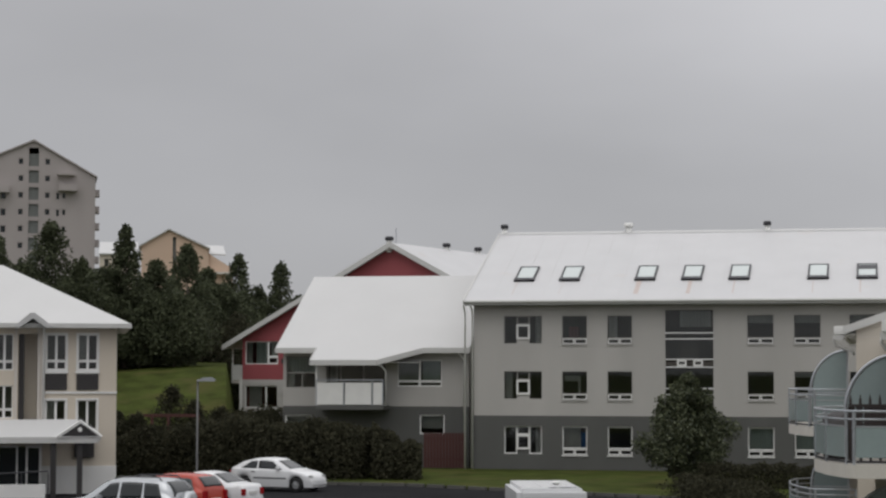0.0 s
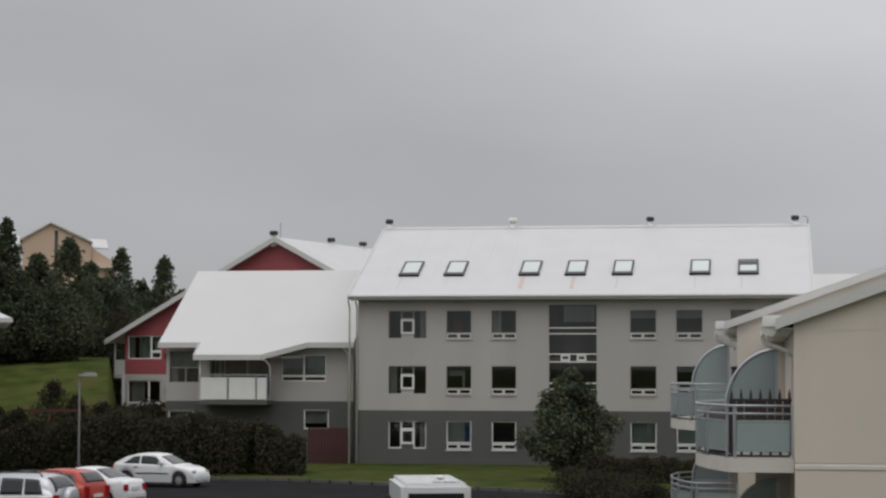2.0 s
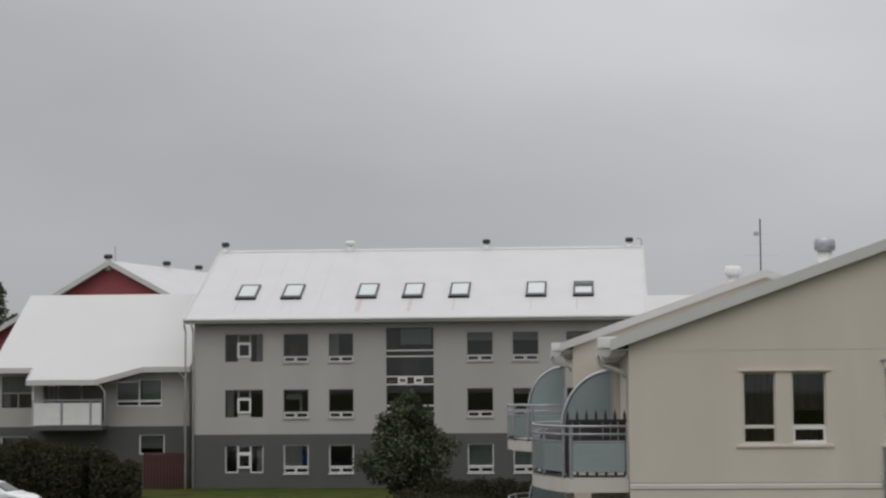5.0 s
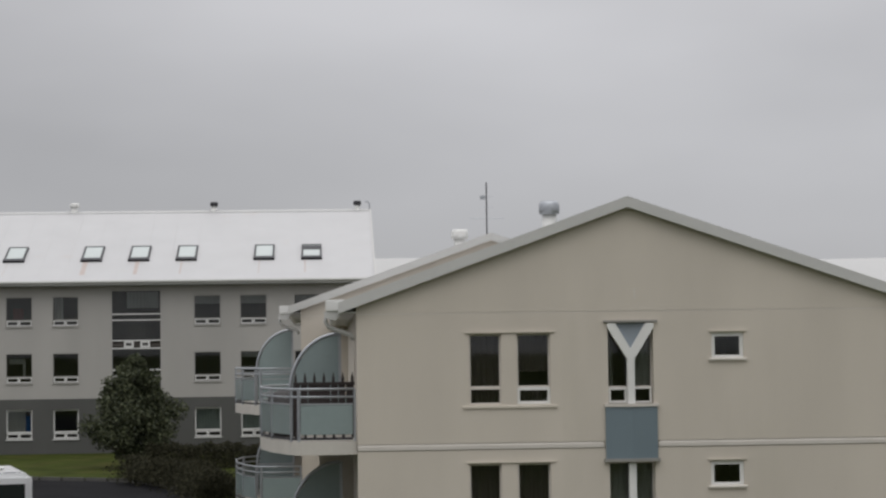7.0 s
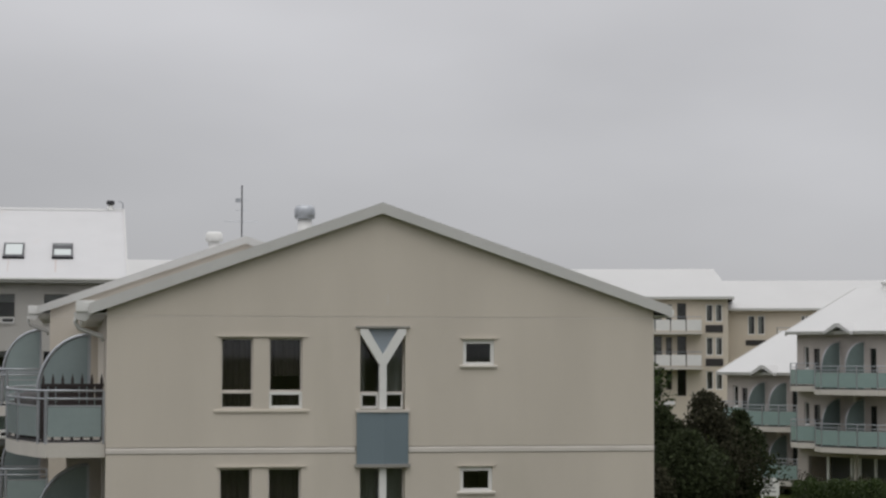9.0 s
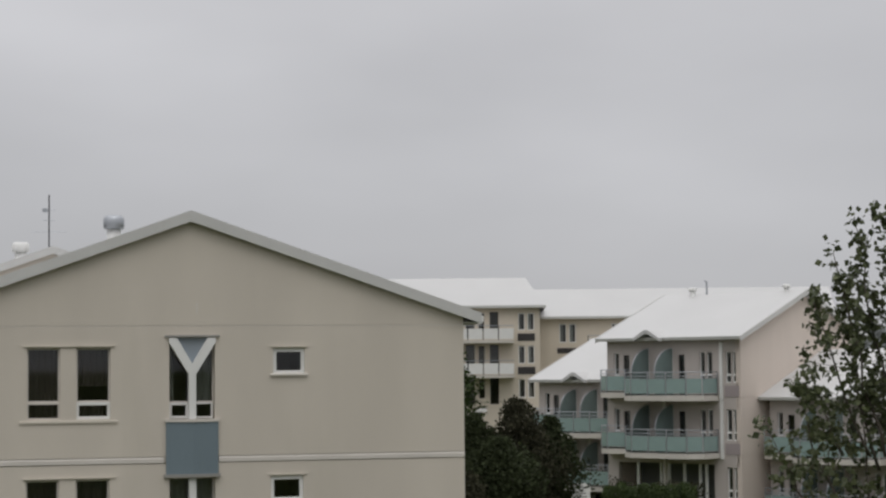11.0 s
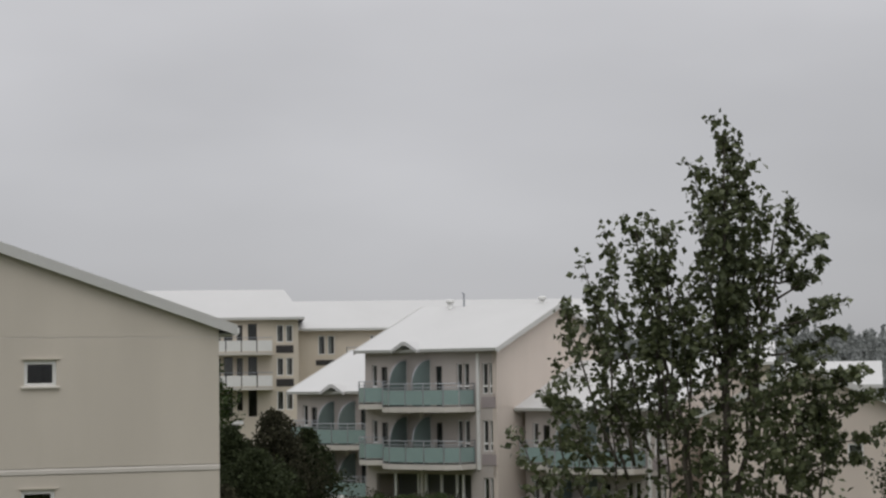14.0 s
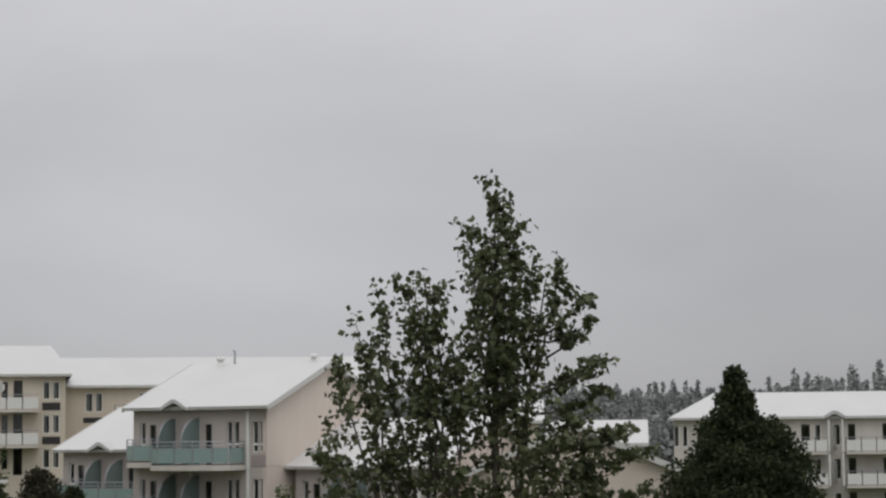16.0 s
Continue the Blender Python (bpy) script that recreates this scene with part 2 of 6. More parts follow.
def box(bm, x0, x1, y0, y1, z0, z1, ch=0.0):
    if ch:
        r = bmesh.ops.create_cube(bm, size=1, matrix=Matrix.LocRotScale(((x0 + x1) / 2, (y0 + y1) / 2, (z0 + z1) / 2), None, (x1 - x0, y1 - y0, z1 - z0)))
        es = list({e for v in r["verts"] for e in v.link_edges})
        bmesh.ops.bevel(bm, geom=es, offset=ch, segments=2, affect="EDGES")
        return bm
    v = [bm.verts.new((x, y, z)) for x in (x0, x1) for y in (y0, y1) for z in (z0, z1)]
    for a in ((0, 1, 3, 2), (4, 6, 7, 5), (0, 4, 5, 1), (2, 3, 7, 6), (0, 2, 6, 4), (1, 5, 7, 3)):
        bm.faces.new([v[i] for i in a])
    return bm


def prism(bm, pts, a, b, axis="y"):
    """Extrudes the outline pts from a to b along an axis."""
    put = {"y": lambda p, k: (p[0], k, p[1]), "x": lambda p, k: (k, p[0], p[1]), "z": lambda p, k: (p[0], p[1], k)}[axis]
    rows = [[bm.verts.new(put(p, k)) for p in pts] for k in (a, b)]
    n = len(pts)
    fs = [bm.faces.new(rows[0]), bm.faces.new(rows[1][::-1])]
    for i in range(n):
        fs.append(bm.faces.new((rows[0][i], rows[1][i], rows[1][(i + 1) % n], rows[0][(i + 1) % n])))
    bmesh.ops.recalc_face_normals(bm, faces=fs)
    return bm


def tube(bm, pts, radii, seg=8, closed=False):
    """A round bar along pts."""
    pts = [Vector(p) for p in pts]
    if isinstance(radii, (int, float)):
        radii = [radii] * len(pts)
    rings = []
    for i, p in enumerate(pts):
        if closed:
            d = pts[(i + 1) % len(pts)] - pts[i - 1]
        else:
            d = pts[min(i + 1, len(pts) - 1)] - pts[max(i - 1, 0)]
        d.normalize()
        u = d.orthogonal().normalized() if not rings else (up - up.dot(d) * d).normalized()
        up = u
        w = d.cross(u)
        rings.append([bm.verts.new(p + radii[i] * (math.cos(2 * math.pi * k / seg) * u + math.sin(2 * math.pi * k / seg) * w)) for k in range(seg)])
    pairs = list(zip(rings, rings[1:])) + ([(rings[-1], rings[0])] if closed else [])
    for a, b in pairs:
        for k in range(seg):
            bm.faces.new((a[k], a[(k + 1) % seg], b[(k + 1) % seg], b[k]))
    if not closed:
        bm.faces.new(rings[0][::-1])
        bm.faces.new(rings[-1])
    return bm


def slope_slab(bm, corners, thick):
    """A flat slab on a sloping outline, hanging down by thick."""
    top = [bm.verts.new(c) for c in corners]
    low = [bm.verts.new((c[0], c[1], c[2] - thick)) for c in corners]
    fs = [bm.faces.new(top), bm.faces.new(low[::-1])]
    n = len(corners)
    for i in range(n):
        fs.append(bm.faces.new((top[i], low[i], low[(i + 1) % n], top[(i + 1) % n])))
    bmesh.ops.recalc_face_normals(bm, faces=fs)
    return bm


def wall_bm(length, top, holes, z0=0.0, thick=0.3, breaks=(), x0=0.0):
    """A wall along x with its outer face at y = 0, a top given by a number or by a function of x, and openings through it."""
    bm = bmesh.new()
    height = top if callable(top) else (lambda x: top)
    x1 = x0 + length
    xs = sorted({x0, x1, *breaks, *[h[0] for h in holes], *[h[1] for h in holes]})
    quad = lambda *p: bm.faces.new([bm.verts.new(q) for q in p])
    for a, b in zip(xs, xs[1:]):
        if b - a < 1e-4:
            continue
        cut = sorted((h[2], h[3]) for h in holes if h[0] < b - 1e-4 and h[1] > a + 1e-4)
        z = z0
        for lo, hi in cut + [(None, None)]:
            if lo is None:
                if min(height(a), height(b)) > z + 1e-4 or max(height(a), height(b)) > z + 1e-4:
                    quad((a, 0, z), (b, 0, z), (b, 0, height(b)), (a, 0, height(a)))
                    quad((b, thick, z), (a, thick, z), (a, thick, height(a)), (b, thick, height(b)))
            else:
                if lo > z + 1e-4:
                    quad((a, 0, z), (b, 0, z), (b, 0, lo), (a, 0, lo))
                    quad((b, thick, z), (a, thick, z), (a, thick, lo), (b, thick, lo))
                z = hi
        quad((a, 0, height(a)), (b, 0, height(b)), (b, thick, height(b)), (a, thick, height(a)))
    for a, b, lo, hi in holes:
        quad((a, 0, lo), (b, 0, lo), (b, thick, lo), (a, thick, lo))
        quad((a, 0, hi), (a, thick, hi), (b, thick, hi), (b, 0, hi))
        quad((a, 0, lo), (a, thick, lo), (a, thick, hi), (a, 0, hi))
        quad((b, 0, lo), (b, 0, hi), (b, thick, hi), (b, thick, lo))
    for x, s in ((x0, 1), (x1, -1)):
        p = [(x, 0, z0), (x, 0, height(x)), (x, thick, height(x)), (x, thick, z0)]
        if height(x) > z0 + 1e-4:
            quad(*p[::s])
    return bm


MESHES = {}


def shared(key, make, mat):
    """Mesh data that alike pieces share."""
    if key not in MESHES:
        bm = make()
        me = bpy.data.meshes.new(key[0])
        bm.to_mesh(me)
        bm.free()
        me.materials.append(mat)
        MESHES[key] = me
    return MESHES[key]


def ring_bm(rects, depth=0.07):
    """Closed rectangular frames, each one connected solid."""
    bm = bmesh.new()
    for a, b, lo, hi, f in rects:
        corners = []
        for x, z, u, w in ((a, lo, 1, 1), (b, lo, -1, 1), (b, hi, -1, -1), (a, hi, 1, -1)):
            corners.append([bm.verts.new((x + k * f * u, y, z + k * f * w)) for k, y in ((0, 0), (1, 0), (1, depth), (0, depth))])
        for i in range(4):
            p, q = corners[i], corners[(i + 1) % 4]
            for j in range(4):
                bm.faces.new((p[j], q[j], q[(j + 1) % 4], p[(j + 1) % 4]))
    bmesh.ops.recalc_face_normals(bm, faces=bm.faces[:])
    return bm


def curtain_bm(a, b, lo, hi, waves=9):
    bm = bmesh.new()
    n = max(8, int((b - a) * 26))
    cols = []
    for i in range(n + 1):
        x = a + (b - a) * i / n
        y = 0.025 * math.sin(waves * 2 * math.pi * i / n) + 0.01 * math.sin(23 * i)
        cols.append((bm.verts.new((x, y, lo)), bm.verts.new((x, y * 0.6, hi))))
    for p, q in zip(cols, cols[1:]):
        bm.faces.new((p[0], q[0], q[1], p[1]))
    bmesh.ops.solidify(bm, geom=bm.faces[:], thickness=0.006)
    return bm


def window(parent, x, z, w, h, main, vents=(), frame_mat=WHITE, vent_mat=WHITE, inset=0.10, sill=0.0, curtains=(), base=None, label="", sill_mat=None):
    """A window in an opening at x, z of size w, h: a frame of rings, panes, vent sashes, sill and curtains, in its wall's frame."""
    place = (base or Matrix()) @ pose(x, inset, z)
    win = again("window", shared(("window", main[0], frame_mat.name), lambda: ring_bm(main[:1]), frame_mat), parent, label, place)
    for r in main[1:]:
        again("frame", shared(("frame", r, frame_mat.name), lambda: ring_bm([r]), frame_mat), win)
    for r in main:
        a, b, lo, hi, f = r
        again("pane", shared(("pane", r), lambda: box(bmesh.new(), a + f, b - f, 0.03, 0.04, lo + f, hi - f), GLASS), win).visible_shadow = False
    for r in vents:
        a, b, lo, hi, f = r
        v = again("vent_sash", shared(("vent_sash", r, vent_mat.name), lambda: ring_bm([(a, b, lo, hi, f)], 0.06), vent_mat), win, "", pose(0, -0.03, 0))
        again("sash_glass", shared(("sash_glass", r), lambda: box(bmesh.new(), a + f, b - f, 0.045, 0.055, lo + f, hi - f), GLASS), win).visible_shadow = False
    if sill:
        again("sill", shared(("sill", w, sill), lambda: prism(bmesh.new(), [(-0.05 - inset, 0.0), (0.0, 0.02), (0.0, -0.03), (-0.05 - inset, -0.035)], -0.06, w + 0.06, "x"), sill_mat or BEIGE_TRIM), win)
    for a, b, lo, hi, c in curtains:
        again("curtain", shared(("curtain", a, b, lo, hi, c.name), lambda: curtain_bm(a, b, lo, hi), c), win, "", pose(0, 0.16, 0))
    return win


def blocks(az, r, z=0.0):
    """A frame that faces the viewer at a bearing and distance."""
    return pose(r * math.sin(radians(az)), r * math.cos(radians(az)), z, 0, 0, -az)

# ---- ground: one sheet to the horizon, rising behind the parking place and falling towards the balcony houses ----


def ease(a, b, v):
    k = min(1.0, max(0.0, (v - a) / (b - a)))
    return k * k * (3 - 2 * k)


def ground_z(x, y):
    d = math.hypot(x, y)
    bearing = math.degrees(math.atan2(x, y))
    z = 5.6 * ease(100, 128, y) * ease(-17.6, -17.95, bearing) * ease(420, 200, d)
    z += 5.0 * ease(135, 290, d) * ease(-12, -17, bearing)
    z -= 2.9 * ease(16, 34, x) * ease(60, 88, y) * ease(420, 260, d)
    z += 15.0 * ease(380, 950, d) * ease(14, 28, bearing) * ease(75, 40, abs(bearing))
    return z


def ground():
    bm = bmesh.new()
    radii = [0.5, 6, 12, 20, 28, 36, 44, 52, 60, 66, 72, 78, 84, 90, 94, 98, 102, 106, 110, 115, 120, 125, 130, 140, 150, 165, 180, 200, 230, 260, 300, 350, 420, 500, 620, 760, 900, 1100, 1500, 2200, 4500]
    angles = [-180 + 10 * i for i in range(14)] + sorted([-40 + 1.0 * i for i in range(81)] + [-18.75, -18.5, -18.3, -18.12, -17.95, -17.78, -17.6, -17.5]) + [50 + 10 * i for i in range(13)]
    rows = []
    for r in radii:
        rows.append([bm.verts.new((r * math.sin(radians(a)), r * math.cos(radians(a)), ground_z(r * math.sin(radians(a)), r * math.cos(radians(a))) + (0.25 * noise.noise((r * math.sin(radians(a)) * 0.08, r * math.cos(radians(a)) * 0.08, 0)) if r > 105 else 0))) for a in angles])
    n = len(angles)
    for p, q in zip(rows, rows[1:]):
        for i in range(n):
            bm.faces.new((p[i], q[i], q[(i + 1) % n], p[(i + 1) % n]))
    bm.faces.new(rows[0][::-1])
    bmesh.ops.recalc_face_normals(bm, faces=bm.faces[:])
    ob = part("ground", bm, GRASS, smooth=True)
    tagged(ob, "mown green lawn and rough grass between the houses", "ground", kind="structure")


ground()
road = part("road", prism(bmesh.new(), [(-70, 30), (-4.5, 30), (-4.5, 72), (-7.5, 79.0), (-14, 82.8), (-20, 86.3), (-70, 89.5)], -0.3, 0.02, "z"), ASPHALT)
tagged(road, "dark wet asphalt of the parking place", "road", kind="structure")
verge = part("lawn_verge", prism(bmesh.new(), [(-60, 89.05), (-19.95, 86.48), (-13.9, 82.98), (-7.38, 79.12), (-4.35, 72.05), (-4.35, 30), (0.2, 30), (0.2, 100.9), (-60, 100.9)], -0.3, 0.13, "z"), GRASS)
tagged(verge, "raised grass verge along the asphalt", "grass", kind="structure")


def kerbs():
    line = [Vector((-60, 88.9, 0)), Vector((-19.97, 86.38, 0)), Vector((-13.95, 82.88, 0)), Vector((-7.44, 79.05, 0)), Vector((-4.43, 72.03, 0)), Vector((-4.43, 50, 0))]
    root = thing("kerb", "weathered concrete kerb stones edging the asphalt", "kerb", kind="structure")
    for a, b in zip(line, line[1:]):
        d = b - a
        n = int(d.length / 1.0)
        if n > 30:
            a = b - d.normalized() * 30
            n = 30
            d = b - a
        h = math.degrees(math.atan2(d.y, d.x))
        for i in range(n):
            p = a + d * (i + 0.5) / n
            again("kerb_stone", shared(("kerb_stone",), lambda: box(bmesh.new(), -0.485, 0.485, -0.07, 0.07, -0.2, 0.15, 0.015), KERB), root, "", pose(p.x, p.y, 0, 0, 0, h))


kerbs()

# ---- beige row house with the oriel, and its two staggered blocks behind ----
TWO = [(0, 0.65, 0.32, 1.43, 0.045)]


def balcony(parent, path, z, drop=0.27, rail=1.30, panel=(0.34, 0.86), glass=FROSTED, posts=1, mid=1.12, inner=None, slab_mat=SLAB):
    """A cast slab with a rounded outline, glazed panels, posts and two tubular rails. path: outline in plan, from wall to wall."""
    bal = part("balcony", prism(bmesh.new(), path, z - drop, z, "z"), slab_mat, parent)
    def shrink(k):
        cx, cy = sum(p[0] for p in path) / len(path), sum(p[1] for p in path) / len(path)
        return [(p[0] + (cx - p[0]) * k, p[1] + (cy - p[1]) * k) for p in path]
    edge = shrink(0.03)
    for h, r in ((rail, 0.026), (mid, 0.022)):
        part("rail", tube(bmesh.new(), [(p[0], p[1], z + h) for p in edge], r, 6), STEEL, bal, smooth=True)
    for p, q in zip(edge, edge[1:]):
        dx, dy = q[0] - p[0], q[1] - p[1]
        ln = math.hypot(dx, dy)
        h = math.degrees(math.atan2(dy, dx))
        cut = max(1, round(ln / 1.15))
        for i in range(cut):
            a, b = ln * i / cut + 0.04, ln * (i + 1) / cut - 0.04
            m = pose(p[0], p[1], z, 0, 0, h)
            if ln > 0.4:
                part("panel", box(bmesh.new(), a, b, -0.012, 0.012, panel[0] - 0.20, panel[1]), glass, bal, m=m)
                part("panel_cap", box(bmesh.new(), a, b, -0.018, 0.018, panel[1], panel[1] + 0.03), STEEL, bal, m=m)
            part("post", box(bmesh.new(), a - 0.065, a - 0.02, -0.025, 0.025, 0, rail), DARK_METAL if ln > 0.4 and i else STEEL, bal, m=m)
            part("bottom_bar", box(bmesh.new(), a, b, -0.02, 0.02, 0.03, 0.08), DARK_METAL, bal, m=m)
    return bal


def arch_screen(parent, width, height, straight, m, glass=FROSTED, slim=False):
    """A quarter-round glazed screen in a tubular frame between two balconies: the wall at x = 0, the balcony towards -x."""
    steps = 14
    outline = [(-width, 0)] + [(-width * math.cos(k * math.pi / 2 / steps), straight + (height - straight) * math.sin(k * math.pi / 2 / steps)) for k in range(steps + 1)] + [(0, 0)]
    scr = part("screen_frame", tube(bmesh.new(), [(p[0], 0, p[1]) for p in outline[:-1]], 0.04 if slim else 0.022, 6), STEEL, parent, m=m, smooth=True)
    inner = [(p[0] * 0.95, p[1] * 0.975 + 0.03) for p in outline]
    part("screen_glass", prism(bmesh.new(), inner, -0.01, 0.01, "y"), glass, scr)
    part("screen_post", box(bmesh.new(), -0.03, 0.03, -0.03, 0.03, 0, height), STEEL if slim else BARGE, scr)
    if slim:
        part("screen_bar", box(bmesh.new(), -width * 0.97, 0, -0.02, 0.02, straight - 0.03, straight + 0.02), STEEL, scr)
    return scr


def gable_house(name, label, x, y, z, front, width=11.3, depth=18.0, apex=5.54, eave=5.68, top=7.65):
    """One block of the beige row house: gable towards the viewer, balconies on its flank, white roof."""
    root = thing(name, label, "house", pose(x, y, z), "row house blocks")
    line = lambda v: eave + (top - eave) * (v / apex if v < apex else (width - v) / (width - apex))
    upper = [(2.28, 2.93, 3.65, 5.08), (3.25, 3.93, 3.65, 5.08), (5.11, 6.04, 3.62, 5.28), (7.24, 7.90, 4.52, 5.05)] if front else []
    lower = [(2.26, 2.91, 1.02, 2.45), (3.24, 3.91, 1.02, 2.45), (5.11, 6.04, 0.95, 2.44), (7.18, 7.86, 1.93, 2.44)] if front else []
    part("wall", wall_bm(width, 2.74, lower, -0.8), BEIGE, root)
    part("wall", wall_bm(width, 5.50, upper, 2.875), BEIGE, root)
    part("wall", wall_bm(width, line, [], 5.52, breaks=(apex, 0.06, width - 0.06)), BEIGE, root)
    part("wall_core", box(bmesh.new(), 0.02, width - 0.02, 0.02, 0.28, 2.75, 2.87), BEIGE, root)
    for a, b in ((0.0, 5.0), (6.12, width)):
        part("string_course", prism(bmesh.new(), [(-0.014, 2.755), (-0.014, 2.835), (0.02, 2.872), (0.06, 2.872), (0.06, 2.755)], a, b, "x"), BEIGE_TRIM, root)
    part("string_course", box(bmesh.new(), 0.004, width - 0.004, 0.006, 0.05, 5.495, 5.525), BEIGE_TRIM, root)
    # flanks, with doors to the balconies on the near one
    flank = pose(0, depth, 0, 0, 0, -90)
    doors = [(depth - 4.3, depth - 3.4, 2.95, 5.05), (depth - 2.9, depth - 2.0, 3.6, 5.05), (depth - 4.3, depth - 3.4, 0.15, 2.3)]
    side = part("side_wall", wall_bm(depth - 0.302, eave, doors, -0.8), BEIGE, root, m=flank)
    for a, b, lo, hi in doors:
        window(root, a, lo, b - a, hi - lo, [(0, b - a, 0, hi - lo, 0.06)], base=flank)
    part("side_wall", box(bmesh.new(), width - 0.3, width, 0.302, depth, -0.8, eave), BEIGE, root)
    part("back_wall", prism(bmesh.new(), [(0.31, -0.8), (width - 0.31, -0.8), (width - 0.31, eave), (apex, top), (0.31, eave)], depth - 0.3, depth - 0.01), BEIGE, root)
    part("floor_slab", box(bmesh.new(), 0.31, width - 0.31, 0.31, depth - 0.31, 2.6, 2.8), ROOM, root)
    # roof: two slabs, barge boards, gutter
    s1, s2 = (top - eave) / apex, (top - eave) / (width - apex)
    over, rise = 0.36, 0.17
    for a, b, za, zb in ((-over, apex, eave - over * s1 + rise, top + rise), (width + over, apex, eave - over * s2 + rise, top + rise)):
        slab = part("roof", slope_slab(bmesh.new(), [(a, -0.12, za), (b, -0.12, zb), (b, depth, zb), (a, depth, za)], 0.14), ROOF_PLAIN, root)
        part("barge_board", prism(bmesh.new(), [(a, za + 0.035), (b, zb + 0.035), (b, zb - 0.19), (a, za - 0.19)], -0.165, -0.125), BARGE, root)
    for a in (-over, width + over):
        s = -1 if a < 0 else 1
        zz = eave - over * (s1 if a < 0 else s2) + rise
        part("gutter", prism(bmesh.new(), [(a, zz - 0.02), (a + s * 0.16, zz - 0.02), (a + s * 0.16, zz - 0.12), (a + s * 0.11, zz - 0.19), (a, zz - 0.19)], 0.25, depth, "y"), WHITE, root)
        part("soffit", slope_slab(bmesh.new(), [(a, 0, zz - 0.15), (0 if a < 0 else width, 0, zz - 0.15), (0 if a < 0 else width, depth, zz - 0.15), (a, depth, zz - 0.15)], 0.03), BARGE, root)
    part("gutter_end", box(bmesh.new(), -0.62, -0.22, 0.05, 0.45, 5.58, 5.82, 0.02), WHITE, root)
    part("hopper", prism(bmesh.new(), [(-0.66, 5.58), (-0.24, 5.58), (-0.42, 5.40), (-0.62, 5.44)], 0.08, 0.4), BARGE, root)
    part("downpipe", tube(bmesh.new(), [(-0.6, 0.3, 5.5), (-0.62, 0.3, 5.38), (-0.55, 0.3, 5.26), (-0.1, 0.3, 5.10), (-0.06, 0.32, 5.0)], 0.045, 8), BARGE, root, smooth=True)
    # balconies, two floors
    rounded = [(-0.01, 0.12), (-1.18, 0.12), (-1.34, 0.3), (-1.78, 1.75), (-2.05, 3.3), (-2.12, 4.9), (-1.95, 6.3), (-1.4, 7.2), (-0.01, 7.4)]
    for zz in (2.95, 0.12):
        bal = balcony(root, rounded, zz, rail=1.06, mid=0.90, panel=(0.34, 0.74))
        arch_screen(bal, 1.10, 2.22, 0.95, pose(-0.32, 4.0, zz), slim=True)
        part("support_wall", box(bmesh.new(), -0.8, -0.02, 5.0, 5.2, zz - 2.3, zz - 0.28), BEIGE, root)
    if front:
        for i, (a, b, lo, hi) in enumerate(upper[:2] + lower[:2]):
            w = b - a
            # Brown sheets, passed as curtains, stand in for reflections on the panes.
            window(root, a, lo, w, hi - lo, [(0, w, 0.34, hi - lo, 0.035)], [(0.0, w, 0.0, 0.34, 0.06 if i % 2 else 0.035)], BEIGE_TRIM, WHITE if i % 2 else BEIGE_TRIM, 0.09, curtains=[(0.04, w - 0.04, 0.36 + (0.3 if i % 2 else 0.0), hi - lo - 0.04, REFLECTION_BROWN), (0.04, w - 0.04, 0.04, 0.30, REFLECTION_BROWN)])
        for zz in (3.60, 0.97):
            part("sill", prism(bmesh.new(), [(-0.028, -0.01), (-0.028, -0.055), (0.09, -0.05), (0.09, 0.03)], 2.14, 4.06, "x"), BEIGE, root, m=pose(0, 0, zz + 0.03))
            part("lintel", box(bmesh.new(), 2.2, 4.02, -0.03, 0.05, zz + 1.5, zz + 1.53), BEIGE, root)
        for a, b, lo, hi in (upper[3], lower[3]):
            window(root, a, lo, b - a, hi - lo, [(0, b - a, 0, hi - lo, 0.075)], sill=0.1, inset=0.04)
            part("lintel", box(bmesh.new(), a - 0.05, b + 0.07, -0.03, 0.05, hi + 0.02, hi + 0.05), BEIGE, root)
        # oriel: glazing behind a Y-shaped post, with a prow-fronted panel below
        mid = 5.575
        for a, b, lo, hi in (upper[2], lower[2]):
            w = b - a
            window(root, a, lo, w, hi - lo, [(0, w / 2, 0.34, hi - lo, 0.03), (w / 2, w, 0.34, hi - lo, 0.03)], [(0.02, w / 2 - 0.06, 0.02, 0.34, 0.05), (w / 2 + 0.04, w - 0.02, 0.02, 0.34, 0.035)], BEIGE_TRIM, WHITE, 0.2,
                   curtains=[(w * 0.62, w - 0.03, 0.3, hi - lo, CURTAIN), (0.02, 0.14, 0.3, hi - lo, CURTAIN)] if lo > 3 else [(0.03, w * 0.42, 0.3, hi - lo, CURTAIN), (w * 0.58, w - 0.03, 0.3, hi - lo, CURTAIN)])
            part("post", box(bmesh.new(), mid - 0.075, mid + 0.075, -0.06, 0.12, lo, (lo + 1.05) if lo > 3 else hi, 0.012), WHITE, root)
            part("oriel_sill", prism(bmesh.new(), [(a - 0.09, 0.1), (a - 0.09, -0.06), (mid, -0.17), (b + 0.09, -0.06), (b + 0.09, 0.1)], lo - 0.05, lo + 0.01, "z"), BEIGE_TRIM, root)
        for s in (-1, 1):
            part("post_arm", prism(bmesh.new(), [(mid - s * 0.0, 4.74), (mid - s * 0.0, 4.50), (mid + s * 0.09, 4.56), (mid + s * 0.475, 5.18), (mid + s * 0.475, 5.265), (mid + s * 0.31, 5.265)], -0.055, 0.115), WHITE, root)
        part("oriel_spandrel", prism(bmesh.new(), [(mid, 4.72), (mid + 0.36, 5.275), (mid - 0.36, 5.275)], 0.05, 0.09), SPANDREL_BLUE, root)
